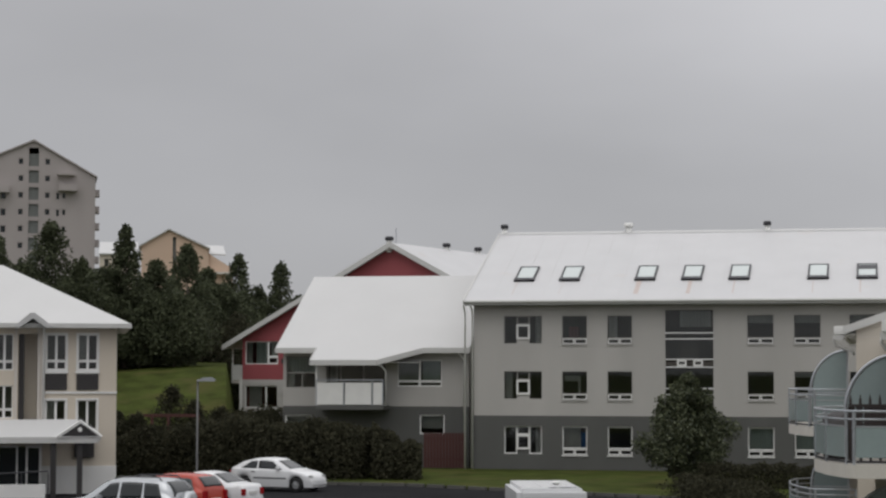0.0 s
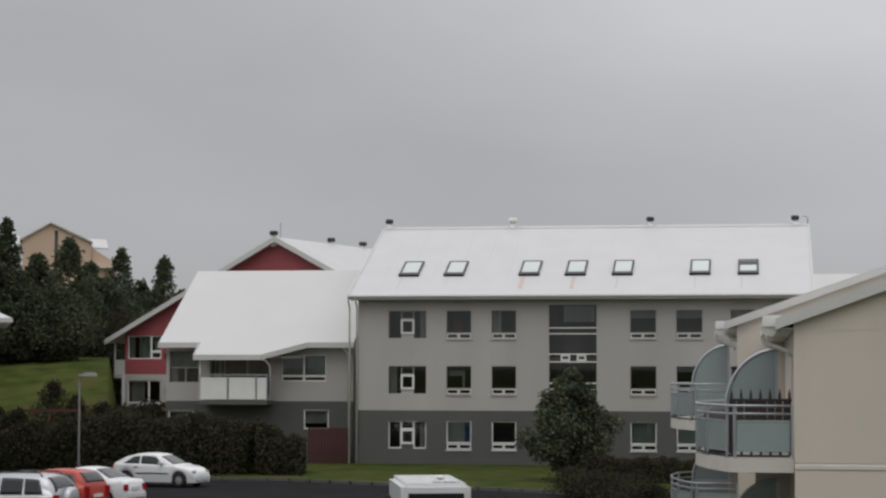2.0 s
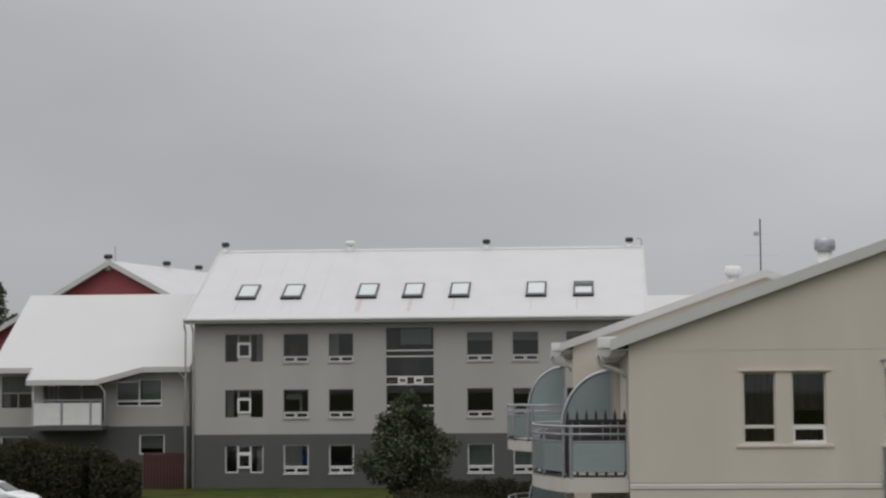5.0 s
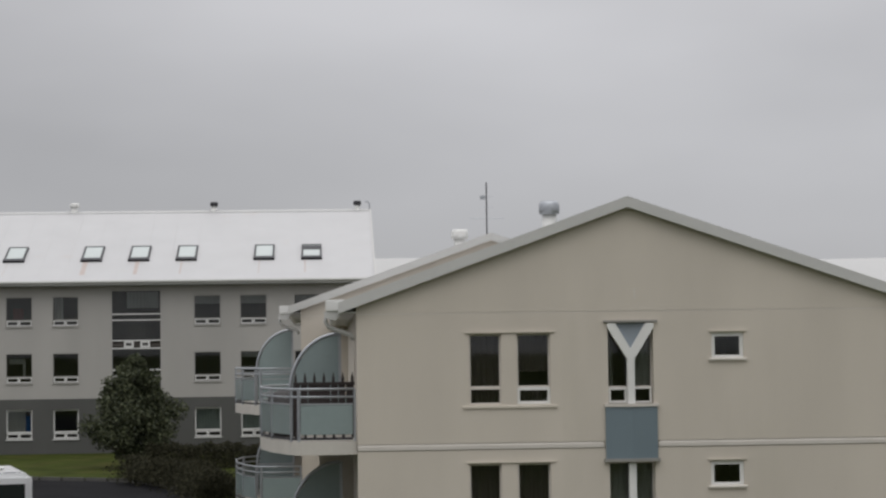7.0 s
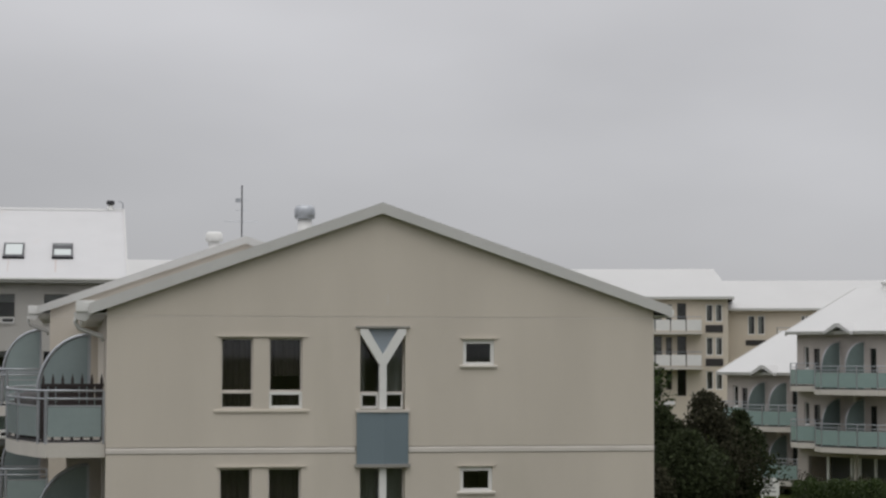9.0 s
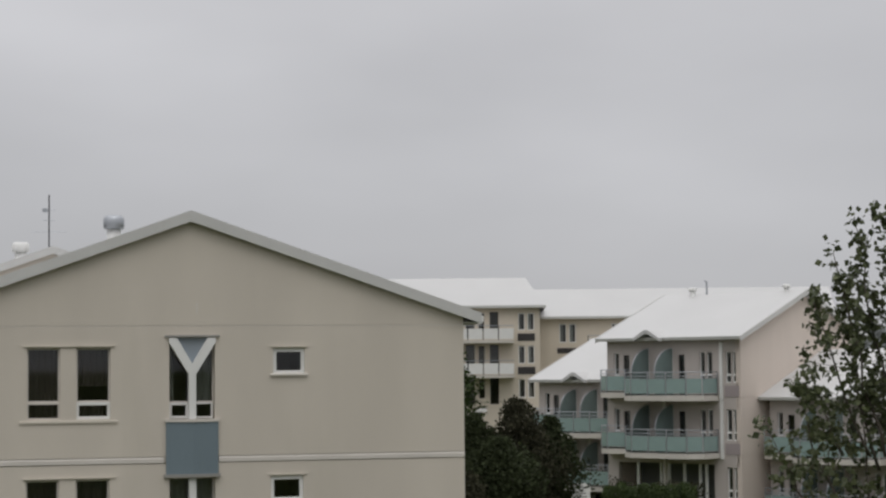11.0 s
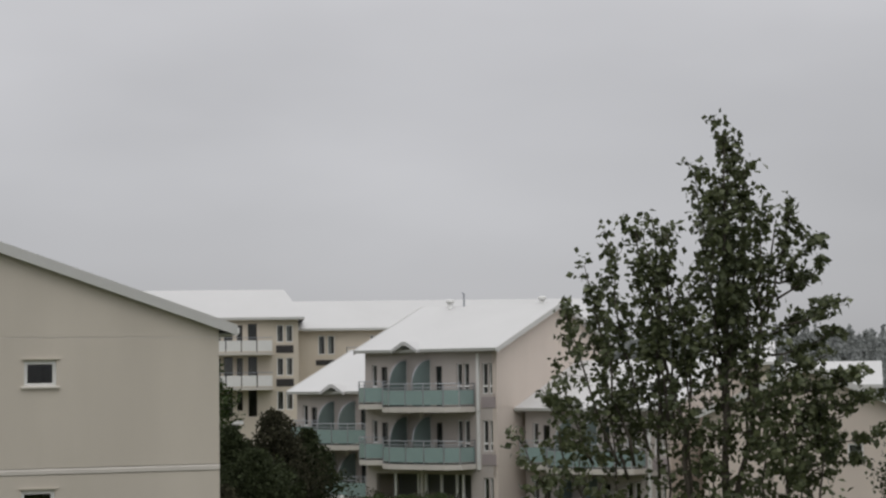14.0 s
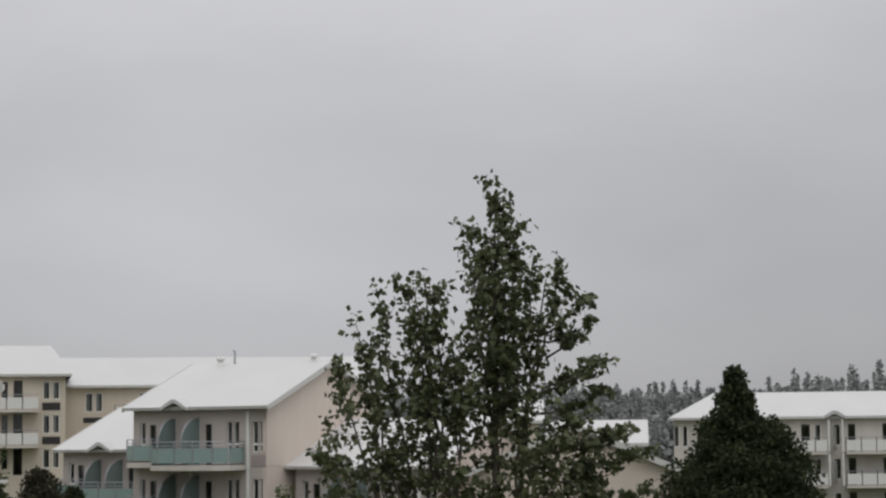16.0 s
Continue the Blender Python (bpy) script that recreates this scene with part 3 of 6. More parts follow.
        part("oriel_lintel", box(bmesh.new(), 5.02, 6.13, -0.05, 0.1, 5.285, 5.325), WINDOW_GREY, root)
        part("oriel_panel", prism(bmesh.new(), [(5.04, 0.1), (5.04, -0.05), (mid, -0.14), (6.10, -0.05), (6.10, 0.1)], 2.52, 3.57, "z"), BLUE_PANEL, root, "blue-grey panel below the oriel window")
        part("oriel_trim", prism(bmesh.new(), [(5.0, 0.1), (5.0, -0.08), (mid, -0.18), (6.14, -0.08), (6.14, 0.1)], 2.455, 2.52, "z"), WINDOW_GREY, root)
        part("stain_plate", box(bmesh.new(), 5.66, 5.69, -0.004, 0.004, 5.76, 5.98), BEIGE_TRIM, root)
    return root


SPANDREL_BLUE = material("pale_blue_grey_board", (0.27, 0.31, 0.35), 0.6, 0, 0.05, 2.0, 30, 0.05)
near_house = gable_house("row_house", "beige rendered row house gable with white roof", 0.58, 42.0, 0.0, True)
gable_house("row_house", "beige rendered row house block stepped back", -0.77, 60.0, 0.32, False, 11.2, 18.0, 5.53, 5.72, 7.66)
gable_house("row_house", "beige rendered row house block farther back", 2.9, 78.02, 0.5, False, 11.2, 16.0, 5.53, 5.72, 7.60)


def roof_cap(x, y, z, neck, r, label, dark=False, tall=0.34):
    root = thing("roof_vent", label, "vent", pose(x, y, z), "roof vents")
    part("neck", tube(bmesh.new(), [(0, 0, -0.5), (0, 0, neck)], r * 0.72, 12), WHITE, root, smooth=True)
    part("cap", tube(bmesh.new(), [(0, 0, neck), (0, 0, neck + tall * 0.3), (0, 0, neck + tall * 0.75), (0, 0, neck + tall)], [r, r * 1.08, r * 1.05, r * 0.85], 16), DARK_METAL if dark else STEEL if "metal" in label else WHITE, root, smooth=True)
    return root


roof_cap(4.15, 64.5, 8.1, 0.16, 0.25, "white round ventilation cap on the roof ridge", tall=0.3)
roof_cap(8.45, 78.2, 8.5, 1.42, 0.37, "grey metal ventilation cap on the roof ridge", tall=0.5)
roof_cap(9.5, 78.6, 8.5, 1.05, 0.16, "small grey metal pipe cap", tall=0.12)


def antenna(x, y, z, h, label):
    root = thing("roof_antenna", label, "antenna", pose(x, y, z))
    part("mast", tube(bmesh.new(), [(0, 0, -0.3), (0, 0, h)], 0.022, 6), DARK_METAL, root)
    for k, w in ((0.45, 0.55), (0.62, 0.2), (0.78, 0.22)):
        part("crossbar", tube(bmesh.new(), [(-w, 0, h * k), (w, 0.02, h * k)], 0.009, 5), STEEL, root)
    part("dipole_box", box(bmesh.new(), -0.2, -0.05, -0.03, 0.03, h * 0.74, h * 0.8), STEEL, root)


antenna(5.12, 66.0, 8.05, 2.1, "thin metal aerial on the roof ridge")

# ---- three-storey grey apartment block with white roof ----


def grey_block():
    root = thing("apartment_building", "three-storey grey rendered apartment block with white metal roof", "building", pose(-19.9, 101.0, 0.0))
    L, eave, ridge = 21.95, 8.24, 9.4
    wins = []
    for z0 in (0.88, 3.57, 6.30):
        for a, b, kind in ((1.52, 3.42, 3), (4.42, 5.66, 1), (6.66, 7.88, 1), (13.45, 14.72, 1), (15.68, 16.95, 1), (18.3, 19.5, 1)):
            wins.append((a, b, z0 + (0.0 if kind == 3 else -0.04), z0 + 1.37, kind))
    stair = (9.5, 11.82, 2.95, 7.92)
    holes = [(a, b, lo, hi) for a, b, lo, hi, k in wins]
    part("wall", wall_bm(L, 2.76, [h for h in holes if h[3] < 2.7], -0.4), DARK_WALL, root, "dark grey ground-floor wall")
    part("wall", wall_bm(L, eave, [h for h in holes if h[3] > 2.7] + [stair], 2.76), GREY_WALL, root)
    part("side_wall", prism(bmesh.new(), [(0.31, -0.4), (19, -0.4), (19, eave), (ridge + 0.1, 12.3), (0.31, eave)], 0.0, 0.3, "x"), GREY_WALL, root)
    part("side_wall", prism(bmesh.new(), [(0.31, -0.4), (19, -0.4), (19, eave), (ridge + 0.1, 12.3), (0.31, eave)], L - 0.3, L, "x"), GREY_WALL, root)
    part("back_wall", box(bmesh.new(), 0.31, L - 0.31, 18.7, 19.0, -0.4, eave), GREY_WALL, root)
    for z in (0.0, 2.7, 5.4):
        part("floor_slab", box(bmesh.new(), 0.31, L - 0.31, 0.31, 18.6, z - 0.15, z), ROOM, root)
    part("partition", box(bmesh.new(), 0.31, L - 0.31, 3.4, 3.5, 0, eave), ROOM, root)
    pick = random.Random(4)
    for a, b, lo, hi, k in wins:
        w, h = round(b - a, 3), round(hi - lo, 3)
        low = hi < 2.7
        fm = WHITE if low else WINDOW_GREY
        f = 0.06 if low else 0.03
        if k == 3:
            c = w / 2
            cur = [(0.05, 0.4, 0.05, h, CURTAIN)] if 3 < lo < 4 else [(w - 0.35, w - 0.05, 0.05, h, CURTAIN)]
            window(root, a, lo, w, h, [(0, c - 0.3, 0, h, f), (c + 0.3, w, 0, h, f), (c - 0.32, c + 0.32, h - 0.42, h, 0.06)], [(c - 0.34, c + 0.34, 0.22, h - 0.42, 0.10)], fm, WHITE, 0.08, curtains=cur)
            part("spandrel", box(bmesh.new(), c - 0.3, c + 0.3, 0.0, 0.06, 0.0, 0.22), DARK_WALL if low else GREY_WALL, root, m=pose(a, 0.1, lo))
        else:
            vh = 0.33
            cur = []
            if 13 < a < 17 and low:
                cur = [(0.04, w - 0.04, vh, h, CURTAIN_GREEN)]
            elif low and 4 < a < 5:
                cur = [(0.04, w * 0.72, vh, h, CURTAIN), (w * 0.72, w - 0.04, vh, h * 0.8, CURTAIN_BLUE)]
            elif 6 < lo and 4 < a < 5:
                cur = [(w * 0.25, w * 0.65, vh, h * 0.62, CURTAIN_RED)]
            elif 6 < lo and 6 < a < 7:
                cur = [(0.04, w * 0.38, vh, h, CURTAIN)]
            elif 6 < lo and 13 < a:
                cur = [(0.04, w - 0.04, h * 0.72, h, CURTAIN)]
            elif 3 < lo < 4 and 4 < a < 5:
                cur = [(0.1, w * 0.7, h * 0.66, h * 0.85, CURTAIN), (w * 0.62, w * 0.72, vh, h * 0.8, CURTAIN)]
            elif 3 < lo < 4 and 15 < a < 17:
                cur = [(0.04, w - 0.04, h * 0.8, h, CURTAIN)]
            window(root, a, lo, w, h, [(0, w, vh - 0.02, h, f)], [(0.02, w * 0.48, 0.02, vh - 0.04, 0.055), (w * 0.5, w - 0.02, 0.02, vh - 0.04, 0.05)], fm, WHITE, 0.07, curtains=cur)
            part("sill", box(bmesh.new(), -0.03, w + 0.03, -0.05, 0.06, -0.05, 0.0), WHITE if low else GREY_WALL, root, m=pose(a, 0, lo))
    # stairwell glazing, floor by floor
    a, b, lo, hi = stair
    w = b - a
    bars = [(0, w, 3.92, 4.97, 0.035), (0, w, 3.62, 3.90, 0.03), (0, w, 2.62, 3.56, 0.035), (0, w, 1.2, 2.2, 0.035), (0, w, 0.0, 0.85, 0.035), (0, w, 0.9, 1.15, 0.03)]
    vents = [(w * 0.24, w * 0.44, 2.24, 2.56, 0.09), (w * 0.58, w * 0.78, 2.24, 2.56, 0.09)]
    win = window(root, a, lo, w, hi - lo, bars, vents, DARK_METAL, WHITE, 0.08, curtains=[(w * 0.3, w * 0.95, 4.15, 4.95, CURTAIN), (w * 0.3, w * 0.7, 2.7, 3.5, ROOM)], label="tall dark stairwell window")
    for z in (3.86, 3.57, 2.58, 2.2, 1.16, 0.86):
        part("transom", box(bmesh.new(), 0, w, -0.04, 0.09, z - 0.03, z + 0.03), WHITE, win)
    # roof with ribs, fascia and gutter
    def roof_z(y):
        return 8.42 + (y + 0.55) * (12.42 - 8.42) / (ridge + 0.55)
    for y0, y1 in ((-0.55, ridge), (19.4, ridge)):
        za, zb = 8.42, 12.42
        part("roof", slope_slab(bmesh.new(), [(-0.4, y0, za), (L + 0.3, y0, za), (L + 0.3, y1, zb), (-0.4, y1, zb)], 0.16), ROOF, root)
    for i in range(19):
        x = -0.3 + i * (L + 0.5) / 18
        again("roof_seam", shared(("roof_seam",), lambda: slope_slab(bmesh.new(), [(-0.015, -0.54, 8.432), (0.015, -0.54, 8.432), (0.015, ridge, 12.432), (-0.015, ridge, 12.432)], 0.012), ROOF), root, "", pose(x, 0, 0))
    part("ridge_cap", prism(bmesh.new(), [(ridge - 0.25, 12.34), (ridge, 12.47), (ridge + 0.25, 12.34)], -0.42, L + 0.32, "x"), ROOF_PLAIN, root)
    part("fascia", box(bmesh.new(), -0.4, L + 0.3, -0.6, -0.555, 8.2, 8.44), BARGE, root)
    part("gutter", tube(bmesh.new(), [(-0.4, -0.66, 8.36), (L + 0.3, -0.66, 8.36)], 0.07, 8), BARGE, root)
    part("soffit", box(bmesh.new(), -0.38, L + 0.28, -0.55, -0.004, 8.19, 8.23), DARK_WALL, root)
    for x in (-0.42, L + 0.3):
        part("verge_board", slope_slab(bmesh.new(), [(x - 0.03, -0.58, 8.46), (x + 0.03, -0.58, 8.46), (x + 0.03, ridge, 12.46), (x - 0.03, ridge, 12.46)], 0.24), BARGE, root)
    for x in (-0.05, -0.42):
        part("downpipe", tube(bmesh.new(), [(x, -0.6, 8.2), (x, -0.3, 8.0), (x, -0.09, 7.8), (x, -0.09, 0.1)], 0.05, 8), WHITE, root, smooth=True)
    # skylights on the slope
    ang = math.degrees(math.atan2(4.0, ridge + 0.55))
    for i, x in enumerate((1.68, 3.98, 7.78, 10.10, 12.44, 16.28, 18.64)):
        y = 2.0
        m = pose(x, y, roof_z(y), ang, 0, 0)
        sk = again("skylight", shared(("skylight",), lambda: ring_bm_flat(1.00, 2.15, 0.09), DARK_METAL), root, "dark-framed roof window", m)
        again("skylight_glass", shared(("skylight_glass",), lambda: box(bmesh.new(), 0.08, 0.92, 0.3, 2.07, 0.03, 0.07), SKY_GLASS), sk)
        again("skylight_apron", shared(("skylight_apron",), lambda: box(bmesh.new(), -0.02, 1.02, 0.0, 0.32, 0.0, 0.115), DARK_METAL), sk)
        if i == 6:
            part("open_blind", box(bmesh.new(), 0.08, 0.92, 1.35, 1.92, 0.075, 0.09), DARK_METAL, sk)
        part("rust_streak", box(bmesh.new(), 0.1 + 0.3 * pick.random(), 0.16 + 0.5 * pick.random(), -1.9, -0.02, 0.004, 0.006), RUST, root, m=m)
    return root


def ring_bm_flat(w, h, t):
    bm = bmesh.new()
    f = 0.09
    box(bm, 0, w, 0, f, -0.03, t)
    box(bm, 0, w, h - f, h, -0.03, t)
    box(bm, 0, f, f, h - f, -0.03, t)
    box(bm, w - f, w, f, h - f, -0.03, t)
    return bm


RUST = material("pale_rust_wash", (0.50, 0.43, 0.40), 0.6, 0, 0.06, 2.0, 20, 0.0)
grey_block()
for px, dark in ((-20.05, True), (-13.3, False), (-5.95, True), (1.65, True)):
    roof_cap(px, 110.4, 12.4, 0.28, 0.2 if dark else 0.24, "small roof vent with dark cap on the white ridge" if dark else "small white roof vent on the ridge", dark, 0.22)
hook = thing("vent_pipe", "thin bent grey pipe at the end of the roof ridge", "pipe", pose(2.3, 110.4, 12.4))
part("pipe", tube(bmesh.new(), [(0, 0, -0.2), (0, 0, 0.35), (-0.08, 0, 0.45), (-0.25, 0, 0.45)], 0.03, 6), STEEL, hook)

# ---- lower wing with the large white roof, left of the grey block ----


def wing():
    root = thing("apartment_wing", "two-storey grey rendered wing with broad white roof and corner balcony", "building", pose(-30.3, 103.0, 0.0))
    L = 9.75
    up = [(6.05, 8.35, 4.16, 5.52), (0.15, 1.85, 4.1, 5.7)]
    low = [(7.2, 8.5, 1.75, 2.75), (0.1, 1.5, 1.9, 2.7)]
    part("wall", wall_bm(L, 3.16, low, -0.3), DARK_WALL, root, "dark grey ground-floor wall")
    part("wall", wall_bm(L, 6.0, up + [(2.3, 5.4, 3.4, 5.5)], 3.16), GREY_WALL, root)
    part("side_wall", prism(bmesh.new(), [(0.31, -0.3), (13.5, -0.3), (13.5, 6.0), (6.9, 9.8), (0.31, 6.0)], 0, 0.3, "x"), GREY_WALL, root)
    part("side_wall", prism(bmesh.new(), [(0.31, -0.3), (13.5, -0.3), (13.5, 6.0), (6.9, 9.8), (0.31, 6.0)], L - 0.3, L, "x"), GREY_WALL, root)
    part("back_wall", box(bmesh.new(), 0.31, L - 0.31, 13.2, 13.5, -0.3, 6.0), GREY_WALL, root)
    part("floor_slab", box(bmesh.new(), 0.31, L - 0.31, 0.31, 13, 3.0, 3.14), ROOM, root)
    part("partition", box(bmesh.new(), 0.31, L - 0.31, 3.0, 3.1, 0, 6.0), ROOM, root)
    a, b, lo, hi = up[0]
    w, h = b - a, hi - lo
    window(root, a, lo, w, h, [(0, w / 2, 0.28, h, 0.05), (w / 2, w, 0.28, h, 0.05)], [(0.0, w / 2, 0.0, 0.27, 0.06), (w / 2, w, 0.0, 0.27, 0.06)], WHITE, WHITE, 0.06, curtains=[(0.06, w * 0.45, 0.3, h, CURTAIN), (w * 0.55, w * 0.95, 0.3, h, CURTAIN_GREEN)])
    a, b, lo, hi = up[1]
    window(root, a, lo, b - a, hi - lo, [(0, b - a, 0.75, hi - lo, 0.04), (0, 0.85, 0, 0.75, 0.03), (0.85, b - a, 0, 0.75, 0.03)], (), WINDOW_GREY, WHITE, 0.06, curtains=[(0.05, b - a - 0.05, 0.78, hi - lo - 0.05, CURTAIN_GREEN), (0.05, 0.4, 0.05, 0.75, CURTAIN)])
    for a, b, lo, hi in low:
        window(root, a, lo, b - a, hi - lo, [(0, b - a, 0, hi - lo, 0.07)], (), WHITE, WHITE, 0.06, curtains=[(0.05, (b - a) * 0.9, 0.3, hi - lo, CURTAIN)])
    a, b, lo, hi = (2.3, 5.4, 3.4, 5.5)
    window(root, a, lo, b - a, hi - lo, [(0, 0.7, 0, 2.1, 0.04), (0.7, 1.9, 0, 2.1, 0.04), (1.9, 3.1, 0, 2.1, 0.04)], (), WINDOW_GREY, WHITE, 0.25, curtains=[(0.1, 0.5, 0, 2.0, CURTAIN)])
    # roof in one broad plane that reaches out over the balcony
    rz = lambda y: 6.12 + (y + 0.6) * 0.545
    out = [(-0.25, -0.6), (1.95, -0.6), (1.95, -1.75), (5.35, -1.75), (7.5, -0.6), (L + 0.15, -0.6), (L + 0.15, 6.75), (-0.25, 6.75)]
    part("roof", slope_slab(bmesh.new(), [(x, y, rz(y)) for x, y in out], 0.12), ROOF_PLAIN, root)
    part("roof", slope_slab(bmesh.new(), [(-0.25, 6.75, rz(6.75)), (L + 0.15, 6.75, rz(6.75)), (L + 0.15, 13.9, 6.2), (-0.25, 13.9, 6.2)], 0.12), ROOF_PLAIN, root)
    front = [(-0.27, -0.62), (1.93, -0.62), (1.93, -1.77), (5.36, -1.77), (7.5, -0.62), (L + 0.17, -0.62)]
    for (x0, y0), (x1, y1) in zip(front, front[1:]):
        d = Vector((x1 - x0, y1 - y0, 0))
        nrm = Vector((d.y, -d.x, 0)).normalized() * 0.04
        p, q = Vector((x0, y0, rz(y0) + 0.02)), Vector((x1, y1, rz(y1) + 0.02))
        bm = bmesh.new()
        vs = [bm.verts.new(v) for v in (p, q, q + Vector((0, 0, -0.27)), p + Vector((0, 0, -0.27)))]
        vb = [bm.verts.new(v.co + nrm) for v in vs]
        fs = [bm.faces.new(vs), bm.faces.new(vb[::-1])] + [bm.faces.new((vs[i], vb[i], vb[(i + 1) % 4], vs[(i + 1) % 4])) for i in range(4)]
        bmesh.ops.recalc_face_normals(bm, faces=fs)
        part("fascia", bm, BARGE, root)
    part("soffit", prism(bmesh.new(), [(1.97, -0.02), (1.97, -1.72), (5.3, -1.72), (7.4, -0.56), (7.4, -0.02)], 5.36, 5.40, "z"), GREY_WALL, root)
    # balcony with white boarded panels
    bal = part("balcony", box(bmesh.new(), 2.1, 5.65, -1.45, -0.004, 3.0, 3.2), DARK_WALL, root)
    for x0, x1, y in ((2.2, 3.55, -1.4), (3.66, 5.02, -1.4), (5.12, 5.6, -1.4)):
        part("panel", box(bmesh.new(), x0, x1, y, y + 0.03, 3.26, 4.36), WHITE, bal)
    for x in (2.15, 3.6, 5.07, 5.62):
        part("post", box(bmesh.new(), x - 0.03, x + 0.03, -1.41, -1.35, 3.2, 4.5), STEEL, bal)
    part("rail", box(bmesh.new(), 2.12, 5.65, -1.43, -1.36, 4.46, 4.52), STEEL, bal)
    part("corner_post", box(bmesh.new(), 2.1, 2.2, -1.4, -1.3, 3.2, 5.4), WHITE, root)
    part("downpipe", tube(bmesh.new(), [(5.25, -1.7, 5.3), (5.6, -1.55, 5.2), (5.72, -1.2, 4.9), (5.72, -1.2, 3.2)], 0.04, 8), WHITE, root, smooth=True)
    part("downpipe", tube(bmesh.new(), [(9.3, -0.55, 5.9), (9.55, -0.1, 5.5), (9.55, -0.08, 0.0)], 0.05, 8), WHITE, root, smooth=True)
    fence = thing("wooden_fence", "dark red-brown board fence beside the grey wing", "fence", pose(-22.65, 102.0, 0.1))
    for i in range(13):
        again("board", shared(("fence_board",), lambda: box(bmesh.new(), 0, 0.14, 0, 0.03, 0, 1.75, 0.008), BROWN_FENCE), fence, "", pose(i * 0.16, 0, 0))
    for z in (0.4, 1.4):
        part("crosspiece", box(bmesh.new(), 0, 2.06, 0.03, 0.07, z, z + 0.09), BROWN_FENCE, fence)


wing()

# ---- red house behind the wing ----


def red_house():
    root = thing("red_house", "dark red clad house with white roof behind the grey wing", "house", pose(-30.4, 128.0, 0.0, 0, 0, -15))
    top, s = 12.95, 0.515
    line = lambda x: top - abs(x) * s
    wins = [(-11.1, -8.55, 5.45, 6.95)]
    lowin = [(-11.1, -8.6, 2.6, 4.05)]
    part("wall", wall_bm(22.6, line, wins, 4.45, breaks=(0,), x0=-11.3), RED_WALL, root)
    part("wall", wall_bm(22.6, 4.45, lowin, -0.3, x0=-11.3), GREY_WALL, root, "pale grey ground-floor wall")
    part("side_wall", box(bmesh.new(), -11.3, -11.0, 0.31, 24, -0.3, line(11.0) - 0.1), RED_WALL, root)
    part("side_wall", box(bmesh.new(), 11.0, 11.3, 0.31, 24, -0.3, line(11.0) - 0.1), RED_WALL, root)
    part("back_wall", prism(bmesh.new(), [(-11.0, -0.3), (11.0, -0.3), (11.0, line(11)), (0, top), (-11.0, line(11))], 23.7, 24.0), RED_WALL, root)
    part("partition", box(bmesh.new(), -11.0, 11.0, 4.0, 4.1, 0, 7), ROOM, root)
    for a, b, lo, hi in wins:
        window(root, a, lo, b - a, hi - lo, [(0, 1.75, 0, hi - lo, 0.06), (1.75, b - a, 0.5, hi - lo, 0.06)], [(1.75, b - a, 0, 0.5, 0.1)], WHITE, WHITE, 0.06, curtains=[(0.06, 0.45, 0.05, hi - lo, CURTAIN), (0.75, 1.55, 0.05, hi - lo, CURTAIN_GREEN), (1.9, 2.35, 0.55, hi - lo, CURTAIN)])
    for a, b, lo, hi in lowin:
        window(root, a, lo, b - a, hi - lo, [(0, 1.6, 0, hi - lo, 0.06), (1.6, b - a, 0, hi - lo, 0.06)], (), WHITE, WHITE, 0.06, curtains=[(0.2, 1.2, 0.05, hi - lo, CURTAIN)])
    part("hatch", box(bmesh.new(), -8.3, -8.0, -0.04, 0.0, 5.5, 5.8), DARK_METAL, root)
    part("meter_box", box(bmesh.new(), -8.35, -7.95, -0.08, 0.0, 3.5, 3.9), GREY_WALL, root)
    for sgn in (-1, 1):
        e = 12.55
        z0 = line(e) + 0.2
        part("roof", slope_slab(bmesh.new(), [(sgn * e, -0.5, z0), (0, -0.5, top + 0.2), (0, 24.3, top + 0.2), (sgn * e, 24.3, z0)], 0.16), ROOF, root)
        part("barge_board", prism(bmesh.new(), [(sgn * e, z0 + 0.03), (0, top + 0.23), (0, top - 0.12), (sgn * e, z0 - 0.32)], -0.56, -0.51), BARGE, root)
    part("gutter", tube(bmesh.new(), [(-12.6, -0.4, line(12.55) + 0.1), (-12.6, 24, line(12.55) + 0.1)], 0.09, 8), WHITE, root)
    bal = part("balcony", box(bmesh.new(), -12.4, -11.32, 0.4, 3.5, 4.2, 4.4), SLAB, root)
    part("panel", box(bmesh.new(), -12.38, -11.34, 0.4, 0.44, 4.42, 5.4), WHITE, bal)
    part("post", box(bmesh.new(), -12.4, -12.3, 0.42, 0.5, 4.4, 6.6), WHITE, bal)
    part("corner_post", box(bmesh.new(), -11.5, -11.3, -0.05, 0.0, 2.4, 4.44), WHITE, root)
    for y, x in ((8, 3.9), (10, 3.9), (13, 3.9)):
        m = pose(x, y, line(x) + 0.21, 0, math.degrees(math.atan(s)), 0)
        part("skylight", box(bmesh.new(), 0, 1.3, 0, 0.9, 0, 0.1), DARK_METAL, root, "dark-framed roof window", m=m)
    return root


red_house()
turn15 = pose(-30.4, 128.0, 0, 0, 0, -15)
for y, d in ((-0.1, True), (7.4, True), (12.2, True)):
    p = turn15 @ Vector((0, y, 13.05))
    roof_cap(p.x - (0.25 if y < 0 else 0), p.y, p.z, 0.25, 0.26, "roof vent with dark cap on the red house", True, 0.25)
p = turn15 @ Vector((0.05, 0.2, 13.1))
mast = thing("roof_mast", "thin metal mast on the gable peak", "antenna", pose(p.x, p.y, p.z))
part("mast", tube(bmesh.new(), [(0, 0, -0.2), (0, 0, 1.0)], 0.03, 5), STEEL, mast)

# ---- pale balcony houses down the slope ----


